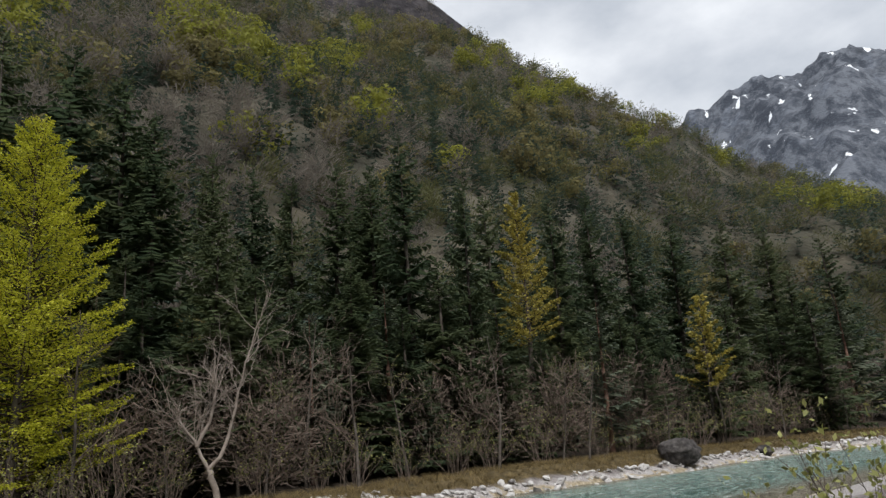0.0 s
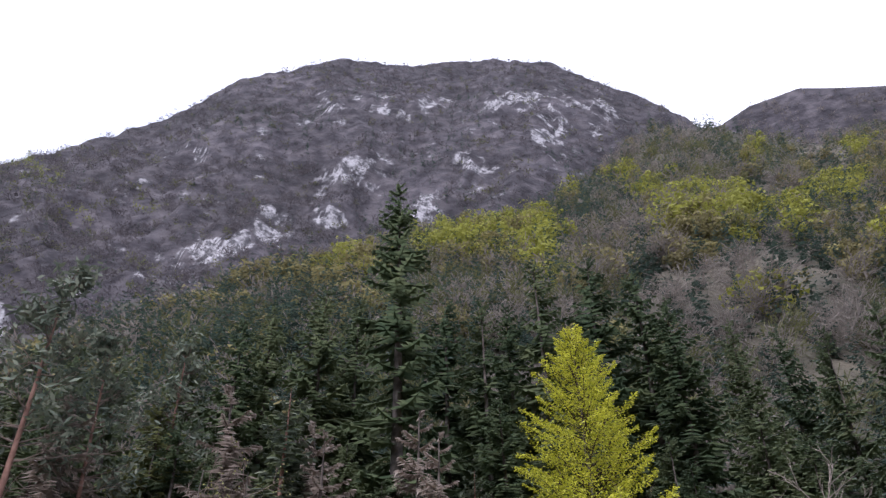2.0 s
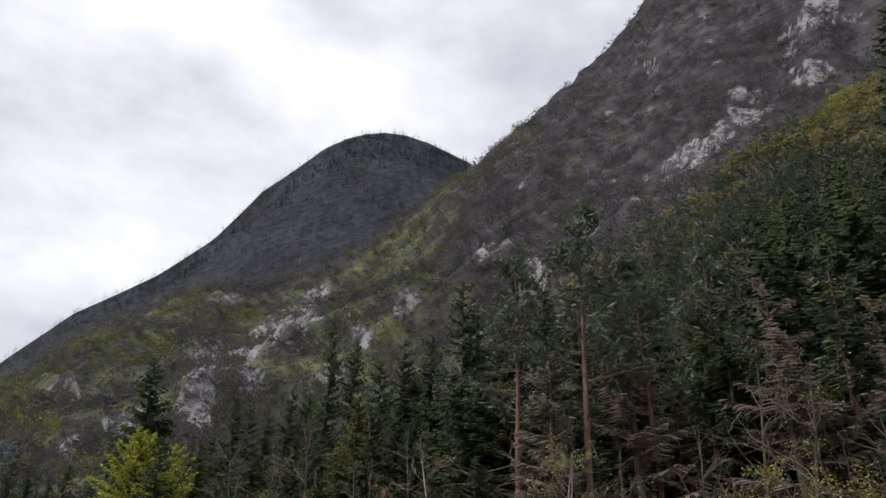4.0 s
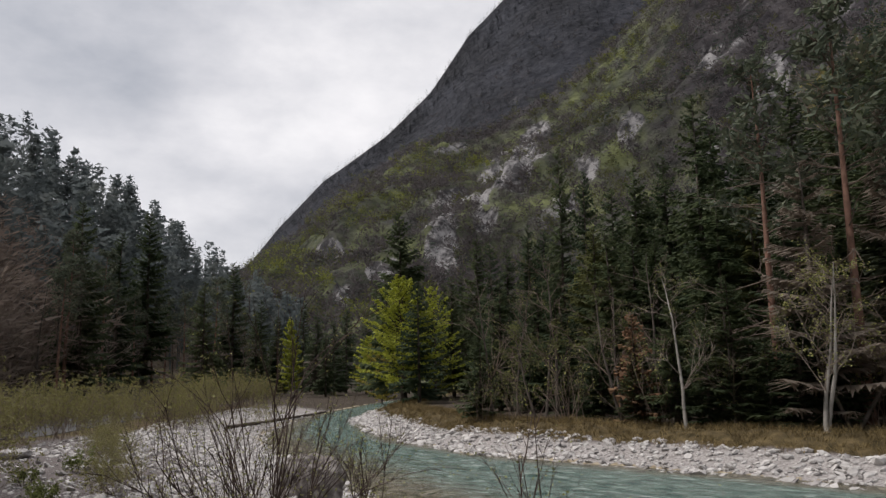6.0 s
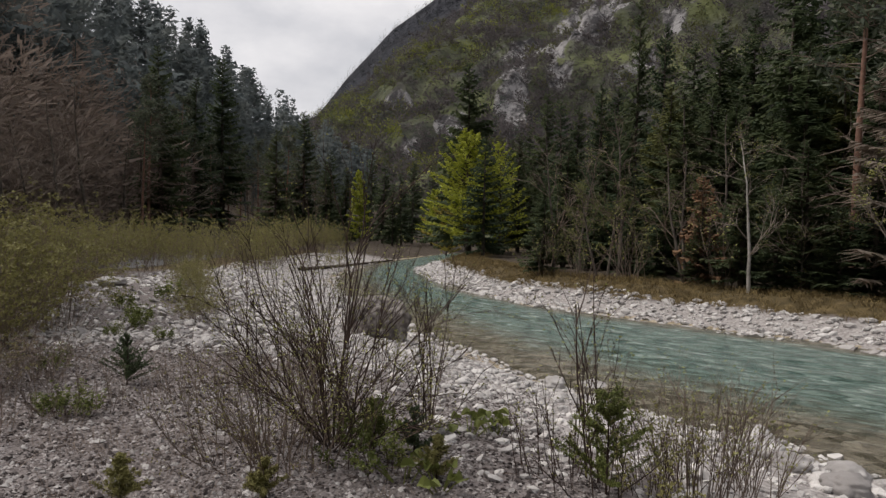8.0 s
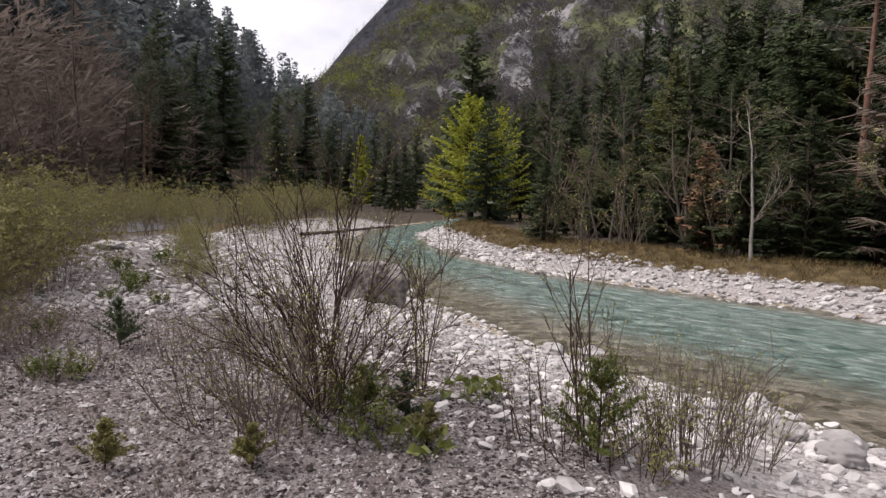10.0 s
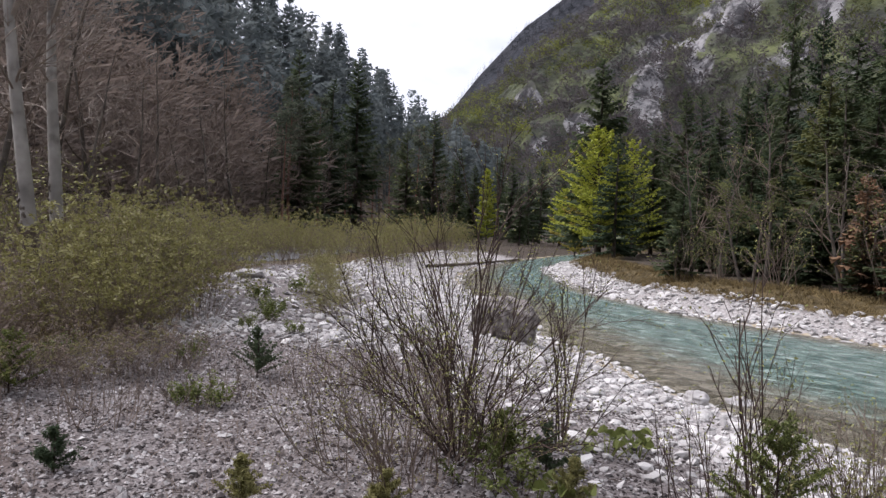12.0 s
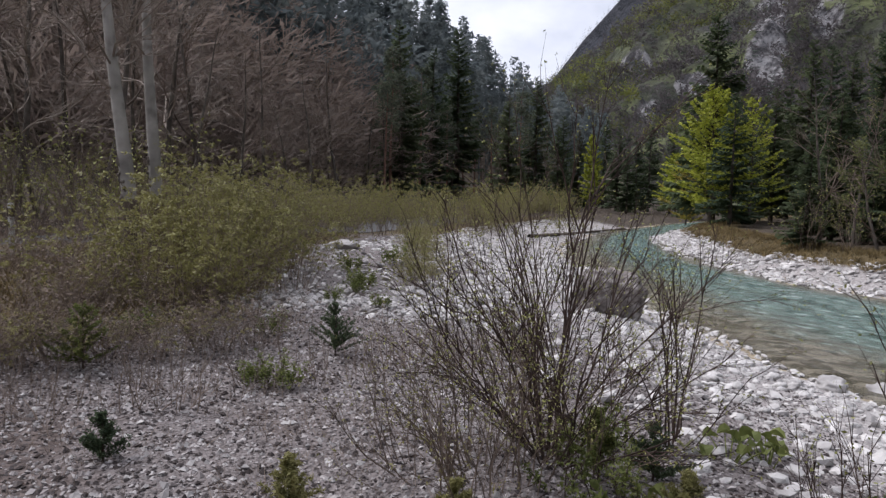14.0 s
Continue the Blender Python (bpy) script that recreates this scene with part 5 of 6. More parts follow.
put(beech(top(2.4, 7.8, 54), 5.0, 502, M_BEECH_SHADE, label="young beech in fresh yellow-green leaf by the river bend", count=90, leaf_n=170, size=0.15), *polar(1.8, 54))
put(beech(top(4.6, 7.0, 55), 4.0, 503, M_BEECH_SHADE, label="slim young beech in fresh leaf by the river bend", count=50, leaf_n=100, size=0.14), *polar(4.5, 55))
put(spruce(top(2.0, 13.3, 58), 3.3, 217, density=1.5, label="tall dark spruce rising behind the green beeches"), *polar(2.0, 58))
put(spruce(top(3.0, 7.6, 50), 1.9, 215, label="narrow dark spruce in front of the green beeches"), *polar(3.2, 49.5))
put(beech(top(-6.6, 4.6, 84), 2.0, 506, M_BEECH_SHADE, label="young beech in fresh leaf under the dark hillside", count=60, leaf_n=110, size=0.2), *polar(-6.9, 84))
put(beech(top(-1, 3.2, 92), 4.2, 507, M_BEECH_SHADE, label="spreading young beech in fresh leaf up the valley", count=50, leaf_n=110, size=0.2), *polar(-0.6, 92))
put(beech(top(0.8, 3.0, 72), 3.6, 508, M_LARCH, label="olive-leaved young beech beside the bend", count=50, leaf_n=110, size=0.16), *polar(0.2, 72))
put(beech(top(117, 18.8, 44), 3.4, 504, M_LARCH, "larch_tree", "slim larch with ochre-yellow spring needles", count=80, leaf_n=220, size=0.11, low=0.4), *polar(117.3, 44))
put(beech(top(130.5, 9.0, bank_distance(130.6) + 7), 2.6, 505, M_LARCH, "larch_tree", "small larch with ochre-yellow spring needles", count=40, leaf_n=90, size=0.15, low=0.35), *polar(130.6, bank_distance(130.6) + 7))


# front rows along the far bank: young spruces, brown larches not yet in leaf, bare trees
BROWN_LARCH = (12, spruce(12, 2.3, 233, M_LARCH_BROWN, density=0.8, sparse=0.35, fine=1.9, droop=0.1, name="larch_tree", label="brown larch not yet in leaf"))
OLIVE_SPRUCE = (14, spruce(14, 2.8, 236, M_OLIVE, density=1.1, droop=0.2, label="olive-green spruce with loose drooping sprays"))
GREY_PINE = (13, spruce(13, 2.6, 234, M_PINE, M_BARK_RED, density=0.8, sparse=0.2, droop=0.0, name="pine_tree", label="grey-green pine among the bank trees"))
for k in range(66):
    az = 8 + 138 * ((k * 0.618) % 1)
    e = 5.2 + 9 * ((k * 0.377) % 1)
    el = np.interp(az, [8, 20, 40, 60, 90, 105, 120, 146], [7, 12, 17, 20, 17, 16, 12, 8]) * (0.6 + 0.45 * ((k * 0.73) % 1))
    kind = S[(k + k // 3) % 4]
    if az < 36 and k % 5 == 1:
        kind = OLIVE_SPRUCE
    elif 36 < az < 76 and k % 5 < 3:
        kind = (BROWN_LARCH, GREY_PINE, BROWN_LARCH, OLIVE_SPRUCE)[k % 4]
    elif az > 84 and k % 6 == 0:
        kind = GREY_PINE
    if az > 84:
        e += 3
    if 74 < az < 85:
        continue
    grow(kind, az, bank_distance(az) + e, float(el), wide=1.25)
for k in range(38):
    az = [27, 21, 33, 38, 14, 11, 44, 31, 50, 57, 66, 69, 83, 86, 96, 99, 103, 107, 110, 114, 119, 124, 127, 131, 135, 139, 143, 9, 6.5, 35, 48, 62, 73, 89, 94, 121, 54, 59, 64.5, 71, 42, 46, 52, 92][k]
    e = 4.2 + 4.0 * ((k * 0.377) % 1)
    grow(BARES[k % 3], az, bank_distance(az) + e, scale=float((0.45 if az < 30 or az > 84 else 0.5) + 0.4 * ((k * 0.73) % 1)))
for k in range(4):
    az = 33 + 29 * ((k * 0.618) % 1)
    grow(BROWN_LARCH, az, bank_distance(az) + 5.5 + 4 * ((k * 0.377) % 1), float(15 + 6 * ((k * 0.73) % 1)), wide=1.4)
# low dark spruces and a dead russet one at the edge of the bank
for az, d, h, wd in ((17.5, 28.5, 3.6, 1.6), (23, 25.5, 4.4, 1.3), (27.4, 24.6, 4.8, 1.4), (31.6, 24.2, 4.0, 1.6), (10.6, 37, 4.2, 1.4), (25.3, 24.5, 3.0, 1.5), (15.0, 30.5, 3.3, 1.5), (29.5, 24, 2.6, 1.5), (12.0, 34, 3.2, 1.4), (96, 33, 3.0, 1.2), (87, 31, 2.6, 1.2), (34, 24.5, 3.4, 1.3), (112, 39, 3.4, 1.2), (20, 26, 2.4, 1.4), (9, 41, 3.2, 1.4)):
    grow(S[2], az, d, scale=h / 16, wide=wd, label="low dark bushy spruce at the edge of the bank")
put(spruce(3.9, 0.95, 231, M_RUSSET, density=2.0, label="dead young spruce with russet needles"), *polar(20.3, 26))
put(bare_tree(5.6, 611, M_BARK_PALE, M_TWIG_PALE, 3, 1, M_BUD, 0.035, 1, label="crooked birch with a white trunk and pale buds", radius=0.07), *polar(23.6, 24))
put(bare_tree(5.2, 612, M_BARK_PALE, M_TWIG_PALE, 3, 2, M_BUD, 0.04, 2, label="leaning tree with opening green buds over the bank", radius=0.07), *polar(33.0, 22.5))

# small trees opening their buds along the edge of the bank
for az, el, leaf, ls, ln, sd, text in ((47.4, 6.6, M_OCHRE_LEAF, 0.06, 3, 631, "small rounded tree in ochre-yellow bud on the bank"), (52.3, 9.0, M_BUD, 0.05, 2, 632, "spreading tree in pale green bud on the bank"), (34.9, 7.4, M_BUD, 0.045, 2, 633, "slim tree with pale twigs and opening buds"),
                                       (19.4, 8.4, M_OLIVE, 0.05, 2, 634, "leaning tree with pale olive leaves over the bank"), (56.5, 7.2, M_BUD, 0.05, 3, 635, "low twiggy tree in pale bud"), (29.0, 5.6, M_OLIVE, 0.05, 2, 636, "bushy young tree in olive leaf"), (66.0, 6.4, M_BUD, 0.05, 2, 637, "pale twiggy young tree at the forest edge"), (60.5, 6.0, M_OCHRE_LEAF, 0.05, 2, 638, "young tree in brownish bud at the forest edge"), (12.8, 5.0, M_OLIVE, 0.06, 3, 639, "bushy young tree in olive leaf by the bend")):
    d = bank_distance(az) + 5.0
    put(bare_tree(top(az, el, d), sd, M_BARK, M_HAZEL, 3, 2, leaf, ls, ln, name="budding_tree", label=text, spread=0.75, radius=0.07, kids=(3, 4)), *polar(az, d))

# ================= near bank and left side =================


def gz(x, y):
    return float(ground_height(np.array([[x, y]], float))[0])


def poplar(x, y, height, seed, label, radius, lean, fork):
    """Pale-barked tree with a dark scarred foot and thin grey limbs."""
    g = np.random.default_rng(seed)
    root = tagged(new("poplar_tree"), label, "tree")
    root.location = (x, y, gz(x, y))
    tb, cb, tips = Buf(), Buf(), []
    zz = np.linspace(-0.2, height, 14)
    tr = np.stack([lean[0] * zz + 0.05 * np.sin(zz * 0.9) + 8 * lean[0] * np.clip(zz / height, 0, 1) ** 3, lean[1] * zz + 0.04 * np.cos(zz), zz], 1)
    tube(tb, tr, radius * (1.25 - 1.0 * (zz / height)), 9)
    for k in range(46):
        h = g.uniform(1.1, 2.4) if k < 26 else g.uniform(1.0, 3.0)
        a = g.uniform(0, 2 * np.pi)
        rr = radius * (1.25 - h / height) + 0.004
        s = g.uniform(0.05, 0.1) if k < 26 else g.uniform(0.02, 0.06)
        c = np.array([lean[0] * h + rr * np.cos(a), lean[1] * h + rr * np.sin(a), h])
        t1, up = np.array([-np.sin(a), np.cos(a), 0]), np.array([0, 0, 1])
        nrm = np.array([np.cos(a), np.sin(a), 0])
        ang = np.linspace(0, 2 * np.pi, 7)[:-1]
        rim = c + (t1[None] * np.cos(ang)[:, None] * s + up[None] * np.sin(ang)[:, None] * s * 1.5) * g.uniform(0.7, 1.2, (6, 1))
        sb = Buf()
        sb.add(np.vstack([rim - nrm * 0.03, c + nrm * 0.02]), [[i, (i + 1) % 6, 6] for i in range(6)])
        part("bark_scar", sb, M_BARK, root)
    for k in range(22):
        t = g.uniform(0.34, 1.0)
        q = np.array([np.interp(t * height, zz, tr[:, 0]), np.interp(t * height, zz, tr[:, 1]), t * height])
        a = g.uniform(0, 2 * np.pi)
        branching(g, cb, tips, q, (np.cos(a) * 0.7, np.sin(a) * 0.7, 0.6), height * 0.2 * g.uniform(0.6, 1.2), radius * 0.26 * (1.15 - t), 2, (5, 7), 0.16, 0.02, 0.6, 0.6)
    for d in fork:
        branching(g, cb, tips, tr[7], d, height * 0.45, radius * 0.5, 2, (5, 7), 0.08, 0.04, 0.5, 0.5)
    part("trunk", tb, M_BARK_PALE, root, smooth=True)
    fb = Buf()
    hz = np.linspace(-0.15, 1.35, 9)
    tube(fb, np.stack([lean[0] * hz + 0.05 * np.sin(hz * 0.9), lean[1] * hz + 0.04 * np.cos(hz), hz], 1), (radius * (1.25 - hz / height) + 0.012) * (1 + g.normal(0, 0.04, 9)) * np.array([1, 1, 1, 1, 1, 1, 1, 0.99, 0.9]), 9)
    part("foot_bark", fb, M_LOG, root, "blackish rough bark round the foot")
    part("crown", cb, M_TWIG_PALE, root)
    return root


poplar(-10.1, 12.0, 9.5, 701, "pale-barked leafless poplar with a dark scarred foot", 0.125, (-0.06, -0.03), [(-0.55, 0.1, 1.0), (0.25, 0.1, 1)])
poplar(-10.2, 12.75, 9.8, 702, "pale-barked leafless poplar beside its twin", 0.115, (-0.03, 0.01), [(0.5, -0.2, 1.0), (-0.2, 0.2, 1)])

# leafless trees beyond the willows and along the road
LB = [(9, bare_tree(9, 720 + i, M_BARK, (M_HAZEL, M_TWIG_PALE, M_BROWN)[i], 3, 1, None, label=("leafless brown-twigged tree below the hillside", "leafless grey-twigged tree below the hillside", "slim leafless tree by the road")[i], kids=(3, 5))) for i in range(3)]
for k in range(34):
    az = -10 - 62 * ((k * 0.618) % 1)
    dmin = np.interp(az, [-75, -50, -35, -25, -10], [20, 21, 24, 42, 80])
    d = dmin * (1 + 0.75 * ((k * 0.377) % 1))
    grow(LB[k % 3], az, d, scale=float(0.85 + 0.6 * ((k * 0.73) % 1)))
for k in range(16):
    az = -9 - 15 * ((k * 0.618 + 0.3) % 1)
    dmin = np.interp(az, [-75, -50, -35, -25, -10], [30, 32, 40, 55, 95])
    grow(PINES[k % 2] if k % 3 else S[k % 4], az, dmin * (1 + 0.5 * ((k * 0.377) % 1)), scale=float(0.75 + 0.3 * ((k * 0.73) % 1)), label="tall dark pine at the foot of the hillside" if k % 3 else "dark spruce at the foot of the hillside")


def shrub(stems, height, spread, seed, name, label, twig, leaf=None, leaf_size=0.02, leaf_n=2, depth=1, kids=(4, 7), radius=0.009, curl=0.07, base=0.15, lift=0.02):
    """Many stems from one stool, each with side twigs and, where in leaf, small leaves."""
    g = np.random.default_rng(seed)
    root = tagged(new(name), label, "shrub")
    b, tips = Buf(), []
    for k in range(stems):
        a = g.uniform(0, 2 * np.pi)
        o = abs(g.normal(0, 0.5)) * spread
        d = np.array([np.cos(a) * o, np.sin(a) * o, 1.0])
        branching(g, b, tips, (np.cos(a) * base * g.uniform(0, 1), np.sin(a) * base * g.uniform(0, 1), -0.05), d, height * g.uniform(0.55, 1.08) * (1 - 0.25 * min(o, 1)), radius * g.uniform(0.6, 1.2), depth, kids, curl, lift, 0.45, 0.42, 4)
    frame_part = part("woody_frame", b, twig, root)
    if leaf:
        p = np.concatenate(tips)
        p = np.repeat(p, leaf_n, 0) + g.normal(0, leaf_size * 0.9, (len(p) * leaf_n, 3))
        lb = Buf()
        leaves(lb, p, leaf_size, up=1.0, long=2.0)
        part("foliage", lb, leaf, frame_part)
    return root


put(shrub(36, 1.85, 1.7, 801, "willow_shrub", "large leafless willow shrub with dark stems and pale buds", M_TWIG, M_BUD, 0.009, 2, 2, (5, 7), 0.0076, curl=0.1, lift=0.03), -0.85, 5.5)
put(shrub(80, 0.9, 1.3, 802, "undergrowth_shrub", "low tangle of brown twigs round the willow's foot", M_HAZEL, M_WILLOW, 0.009, 2, 1, (5, 8), 0.005, curl=0.12, base=0.75), -1.15, 5.15)
put(shrub(9, 1.25, 0.9, 807, "willow_shrub", "slim bare willow stems beside the large shrub", M_TWIG, M_BUD, 0.012, 1, 2, (3, 5), 0.007), -0.1, 6.1)
put(shrub(5, 1.55, 0.55, 803, "willow_shrub", "tall slim leafless willow with dark forking stems", M_TWIG, M_BUD, 0.012, 1, 2, (3, 4), 0.009), 1.2, 5.0)
put(shrub(34, 0.8, 0.7, 808, "undergrowth_shrub", "dark upright bare shoots above the stones", M_TWIG, M_BUD, 0.012, 1, 1, (3, 5), 0.005, base=0.4), 0.95, 4.95)
put(shrub(70, 0.85, 0.75, 804, "undergrowth_shrub", "dense grey-brown bare shrub above the stones", M_HAZEL, M_BUD, 0.012, 1, 1, (5, 8), 0.005, base=0.45), 1.85, 5.0)
put(shrub(30, 0.75, 0.8, 809, "undergrowth_shrub", "thin grey bare shrub at the top of the bank", M_HAZEL, M_BUD, 0.013, 1, 1, (4, 6), 0.005, base=0.3), 2.5, 5.5)
put(shrub(26, 0.55, 0.9, 805, "green_shrub", "small leafy yellow-green shrub at the bank's edge", M_TWIG, M_WILLOW, 0.014, 4, 1, (3, 5), 0.005, base=0.4), 1.45, 4.7)
put(shrub(18, 0.42, 1.0, 806, "green_shrub", "low leafy green shrub under the willow", M_TWIG, M_GREEN, 0.014, 9, 1, (4, 6), 0.004, base=0.3), -0.45, 5.05)

W = [(2.0, shrub(24, 2.0, 0.7, 820 + i, "willow_thicket", ("yellow-green budding willow thicket on the gravel", "fresh green willow thicket on the gravel bar", "brownish half-bare willow thicket on dry grass")[i], M_BROWN, (M_WILLOW, M_WILLOW, M_BROWN)[i], 0.028, (9, 10, 5)[i], 1, (5, 7), 0.007, base=0.6)) for i in range(3)]
spots, lows = [], []
for k in range(400):
    x = rng.uniform(-22, -3.0)
    y = rng.uniform(4.5, 46)
    left = np.interp(y, [4, 8, 11, 14, 17, 20, 28, 36, 46], [-6.4, -5.4, -5.8, -7.0, -8.8, -9.6, -8.6, -8.6, -10])
    if x > left or x < -20 or (x < -11.6 and y < 18) or math.hypot(x + 10.0, y - 11.9) < 1.7:
        continue
    if -62 < math.degrees(math.atan2(x, y)) < -37 and math.hypot(x, y) < 16:
        lows.append((x, y))
        continue
    if all((x - a) ** 2 + (y - b) ** 2 > 1.5 for a, b in spots):
        spots.append((x, y))
spots.sort(key=lambda q: math.hypot(*q))
for k, (x, y) in enumerate(spots[:84]):
    h, pr = W[0 if (y > 12 and k % 3) else (1 if k % 2 else 2)]
    sc = rng.uniform(0.5, 1.0) * (0.75 if y < 9 else 1.0)
    grow((h, pr), math.degrees(math.atan2(x, y)), math.hypot(x, y), scale=float(sc), wide=1.15)

for k, (x, y) in enumerate(((-5.6, 8.9), (-6.2, 9.7), (-5.8, 10.6), (-6.8, 10.3), (-6.5, 11.7), (-7.5, 11.3), (-7.6, 12.9), (-8.4, 12.6), (-8.3, 13.9), (-5.6, 8.1), (-7.0, 8.6), (-7.0, 9.6), (-6.6, 7.4))):
    grow(W[k % 2], math.degrees(math.atan2(x, y)), math.hypot(x, y), scale=0.5 + 0.42 * ((k * 0.618) % 1), wide=1.25, label="tall yellow-green willow thicket beside the gravel")
for k, (x, y) in enumerate(lows[:40]):
    grow(W[2], math.degrees(math.atan2(x, y)), math.hypot(x, y), scale=float((0.34 if math.hypot(x + 10, y - 12) > 3.6 else 0.16) + 0.22 * ((k * 0.73) % 1)), wide=1.35, label="brown half-bare willow growth on dry grass")

for k in range(16):
    grow(W[k % 2], -8.5 - 8 * ((k * 0.618) % 1), 42 + 26 * ((k * 0.377) % 1), scale=float(0.8 + 0.5 * ((k * 0.73) % 1)), wide=1.5, label="fresh green willow thicket up the gravel bar")
for k in range(14):
    x, y = -11.2 - 1.0 * ((k * 0.618) % 1), 4.2 + 0.75 * k
    if math.hypot(x + 10.1, y - 12.3) > 1.6:
        grow(W[2], math.degrees(math.atan2(x, y)), math.hypot(x, y), scale=float(0.36 + 0.16 * ((k * 0.73) % 1)), wide=1.4, label="brown leafless willow scrub along the road verge")

# the road with its marker post
b = Buf()
ry = np.linspace(-30, 60, 60)
rx = -14.6 - 0.06 * np.clip(ry - 14, 0, 60)
for off0, off1 in ((-2.4, 2.4),):
    p = np.concatenate([np.stack([rx + off0, ry, 0 * ry], 1), np.stack([rx + off1, ry, 0 * ry], 1)])
    p[:, 2] = ground_height(p[:, :2]) + 0.03
    q = p.copy()
    q[:, 2] -= 0.4
    n = len(ry)
    i = np.arange(n - 1)
    b.add(np.concatenate([p, q]), np.concatenate([np.stack([i, i + n, i + n + 1, i + 1], 1), np.stack([i + n, i + 3 * n, i + 3 * n + 1, i + n + 1], 1)]))
tagged(new("road", b.mesh("road", M_ROAD)), "narrow grey asphalt road beyond the willows", "road", kind="structure")


def marker_post(x, y):
    root = tagged(new("marker_post"), "white roadside marker post with a dark band", "post")
    root.location = (x, y, gz(x, y) + 0.1)
    bm = bmesh.new()
    bmesh.ops.create_cube(bm, size=1, matrix=Matrix.LocRotScale((0, 0, 0.5), None, (0.11, 0.07, 1.0)))
    bmesh.ops.bevel(bm, geom=bm.edges[:], offset=0.015, segments=2, affect="EDGES")
    me = bpy.data.meshes.new("post")
    bm.to_mesh(me)
    me.materials.append(M_POST)
    ob = new("post", me)
    ob.parent = root
    bm = bmesh.new()
    bmesh.ops.create_cube(bm, size=1, matrix=Matrix.LocRotScale((0, 0, 0.82), None, (0.118, 0.078, 0.16)))
    me = bpy.data.meshes.new("band")
    bm.to_mesh(me)
    me.materials.append(M_LOG)
    ob = new("band", me)
    ob.parent = root


marker_post(-12.0, 11.0)

# boulders, stones, logs


def rock(radius, seed, flat=0.65, sub=3, name="boulder", label="", mat=M_BOULDER):
    bm = bmesh.new()
    bmesh.ops.create_icosphere(bm, subdivisions=sub, radius=1)
    off = Vector((seed * 3.7, seed * 1.3, seed * 7.1))
    for v in bm.verts:
        d = v.co.normalized()
        n = noise.fractal(d * 1.4 + off, 0.8, 2.0, 5) + 0.35 * abs(noise.fractal(d * 5 + off, 0.7, 2.0, 4))
        v.co = d * radius * (1 + 0.26 * n)
        v.co.z *= flat
    me = bpy.data.meshes.new(name)
    bm.to_mesh(me)
    me.polygons.foreach_set("use_smooth", [True] * len(me.polygons))
    me.materials.append(mat)
    return me


def boulder(x, y, r, seed, label, flat=0.65, sink=0.25, mat=M_BOULDER):
    ob = tagged(new("boulder", rock(r, seed, flat, 4, mat=mat)), label, "boulder")
    ob.location = (x, y, gz(x, y) + r * flat * (1 - sink) * 0.75)
    return ob


boulder(-1.35, 14.6, 0.66, 14, "rounded grey-brown boulder on the gravel", 0.85, 0.45)
boulder(*polar(127.7, bank_distance(127.7) + 0.6), 1.0, 8, "dark boulder at the foot of the far bank", 0.7, 0.1, M_DARK_ROCK)
boulder(*polar(133.5, bank_distance(133.5) + 0.3), 0.5, 9, "dark boulder at the water's edge", mat=M_DARK_ROCK)
for x, y, r, k in ((3.4, 7.4, 0.24, 21), (4.0, 6.8, 0.2, 22), (3.4, 6.7, 0.17, 23), (3.5, 5.95, 0.19, 24), (4.1, 9.0, 0.18, 25), (1.9, 11.6, 0.2, 26), (2.6, 11.9, 0.24, 27)):
    boulder(x, y, r, k, "large pale limestone rock at the river's edge", 0.6, 0.35, M_STONE)
boulder(-8.2, 17.2, 0.36, 12, "pale white rock among the willows", 0.4, mat=M_STONE)


def stone_template(seed):
    bm = bmesh.new()
    bmesh.ops.create_icosphere(bm, subdivisions=1, radius=1)
    g = np.random.default_rng(seed)
    for v in bm.verts:
        v.co *= 1 + 0.16 * g.normal()
        v.co.z *= 0.62
        v.co.x *= 1.25
    bmesh.ops.triangulate(bm, faces=bm.faces[:])
    v = np.array([v.co[:] for v in bm.verts])
    f = np.array([[q.index for q in p.verts] for p in bm.faces])
    bm.free()
    return v, f


STONES = [stone_template(s) for s in range(8)]


def chip_template(seed):
    g = np.random.default_rng(seed)
    v = np.array([(1, 0, 0), (-1, 0, 0), (0, 1, 0), (0, -1, 0), (0, 0, .7), (0, 0, -.7)], float) * g.uniform(0.7, 1.3, (6, 1))
    return v, np.array([(0, 2, 4), (2, 1, 4), (1, 3, 4), (3, 0, 4), (2, 0, 5), (1, 2, 5), (3, 1, 5), (0, 3, 5)])


CHIPS = [chip_template(s) for s in range(8)]


def stones(name, label, xy, size, shapes=STONES, mat=M_STONE):
    at = np.column_stack([xy, ground_height(xy) + size * 0.18])
    pick, b = rng.integers(0, 8, len(xy)), Buf()
    for k, (v, f) in enumerate(shapes):
        m = pick == k
        a, tilt = rng.uniform(0, 6.28, m.sum()), rng.normal(0, 0.25, (m.sum(), 2))
        w = v[None] * size[m][:, None, None]
        x = w[..., 0] * np.cos(a)[:, None] - w[..., 1] * np.sin(a)[:, None]
        y = w[..., 0] * np.sin(a)[:, None] + w[..., 1] * np.cos(a)[:, None]
        z = w[..., 2] + x * tilt[:, :1] + y * tilt[:, 1:]
        b.add((np.stack([x, y, z], -1) + at[m][:, None]).reshape(-1, 3), (f[None] + (np.arange(m.sum()) * len(v))[:, None, None]).reshape(-1, 3))
    tagged(new(name, b.mesh(name, mat, smooth=False)), label, "stones", kind="stuff")


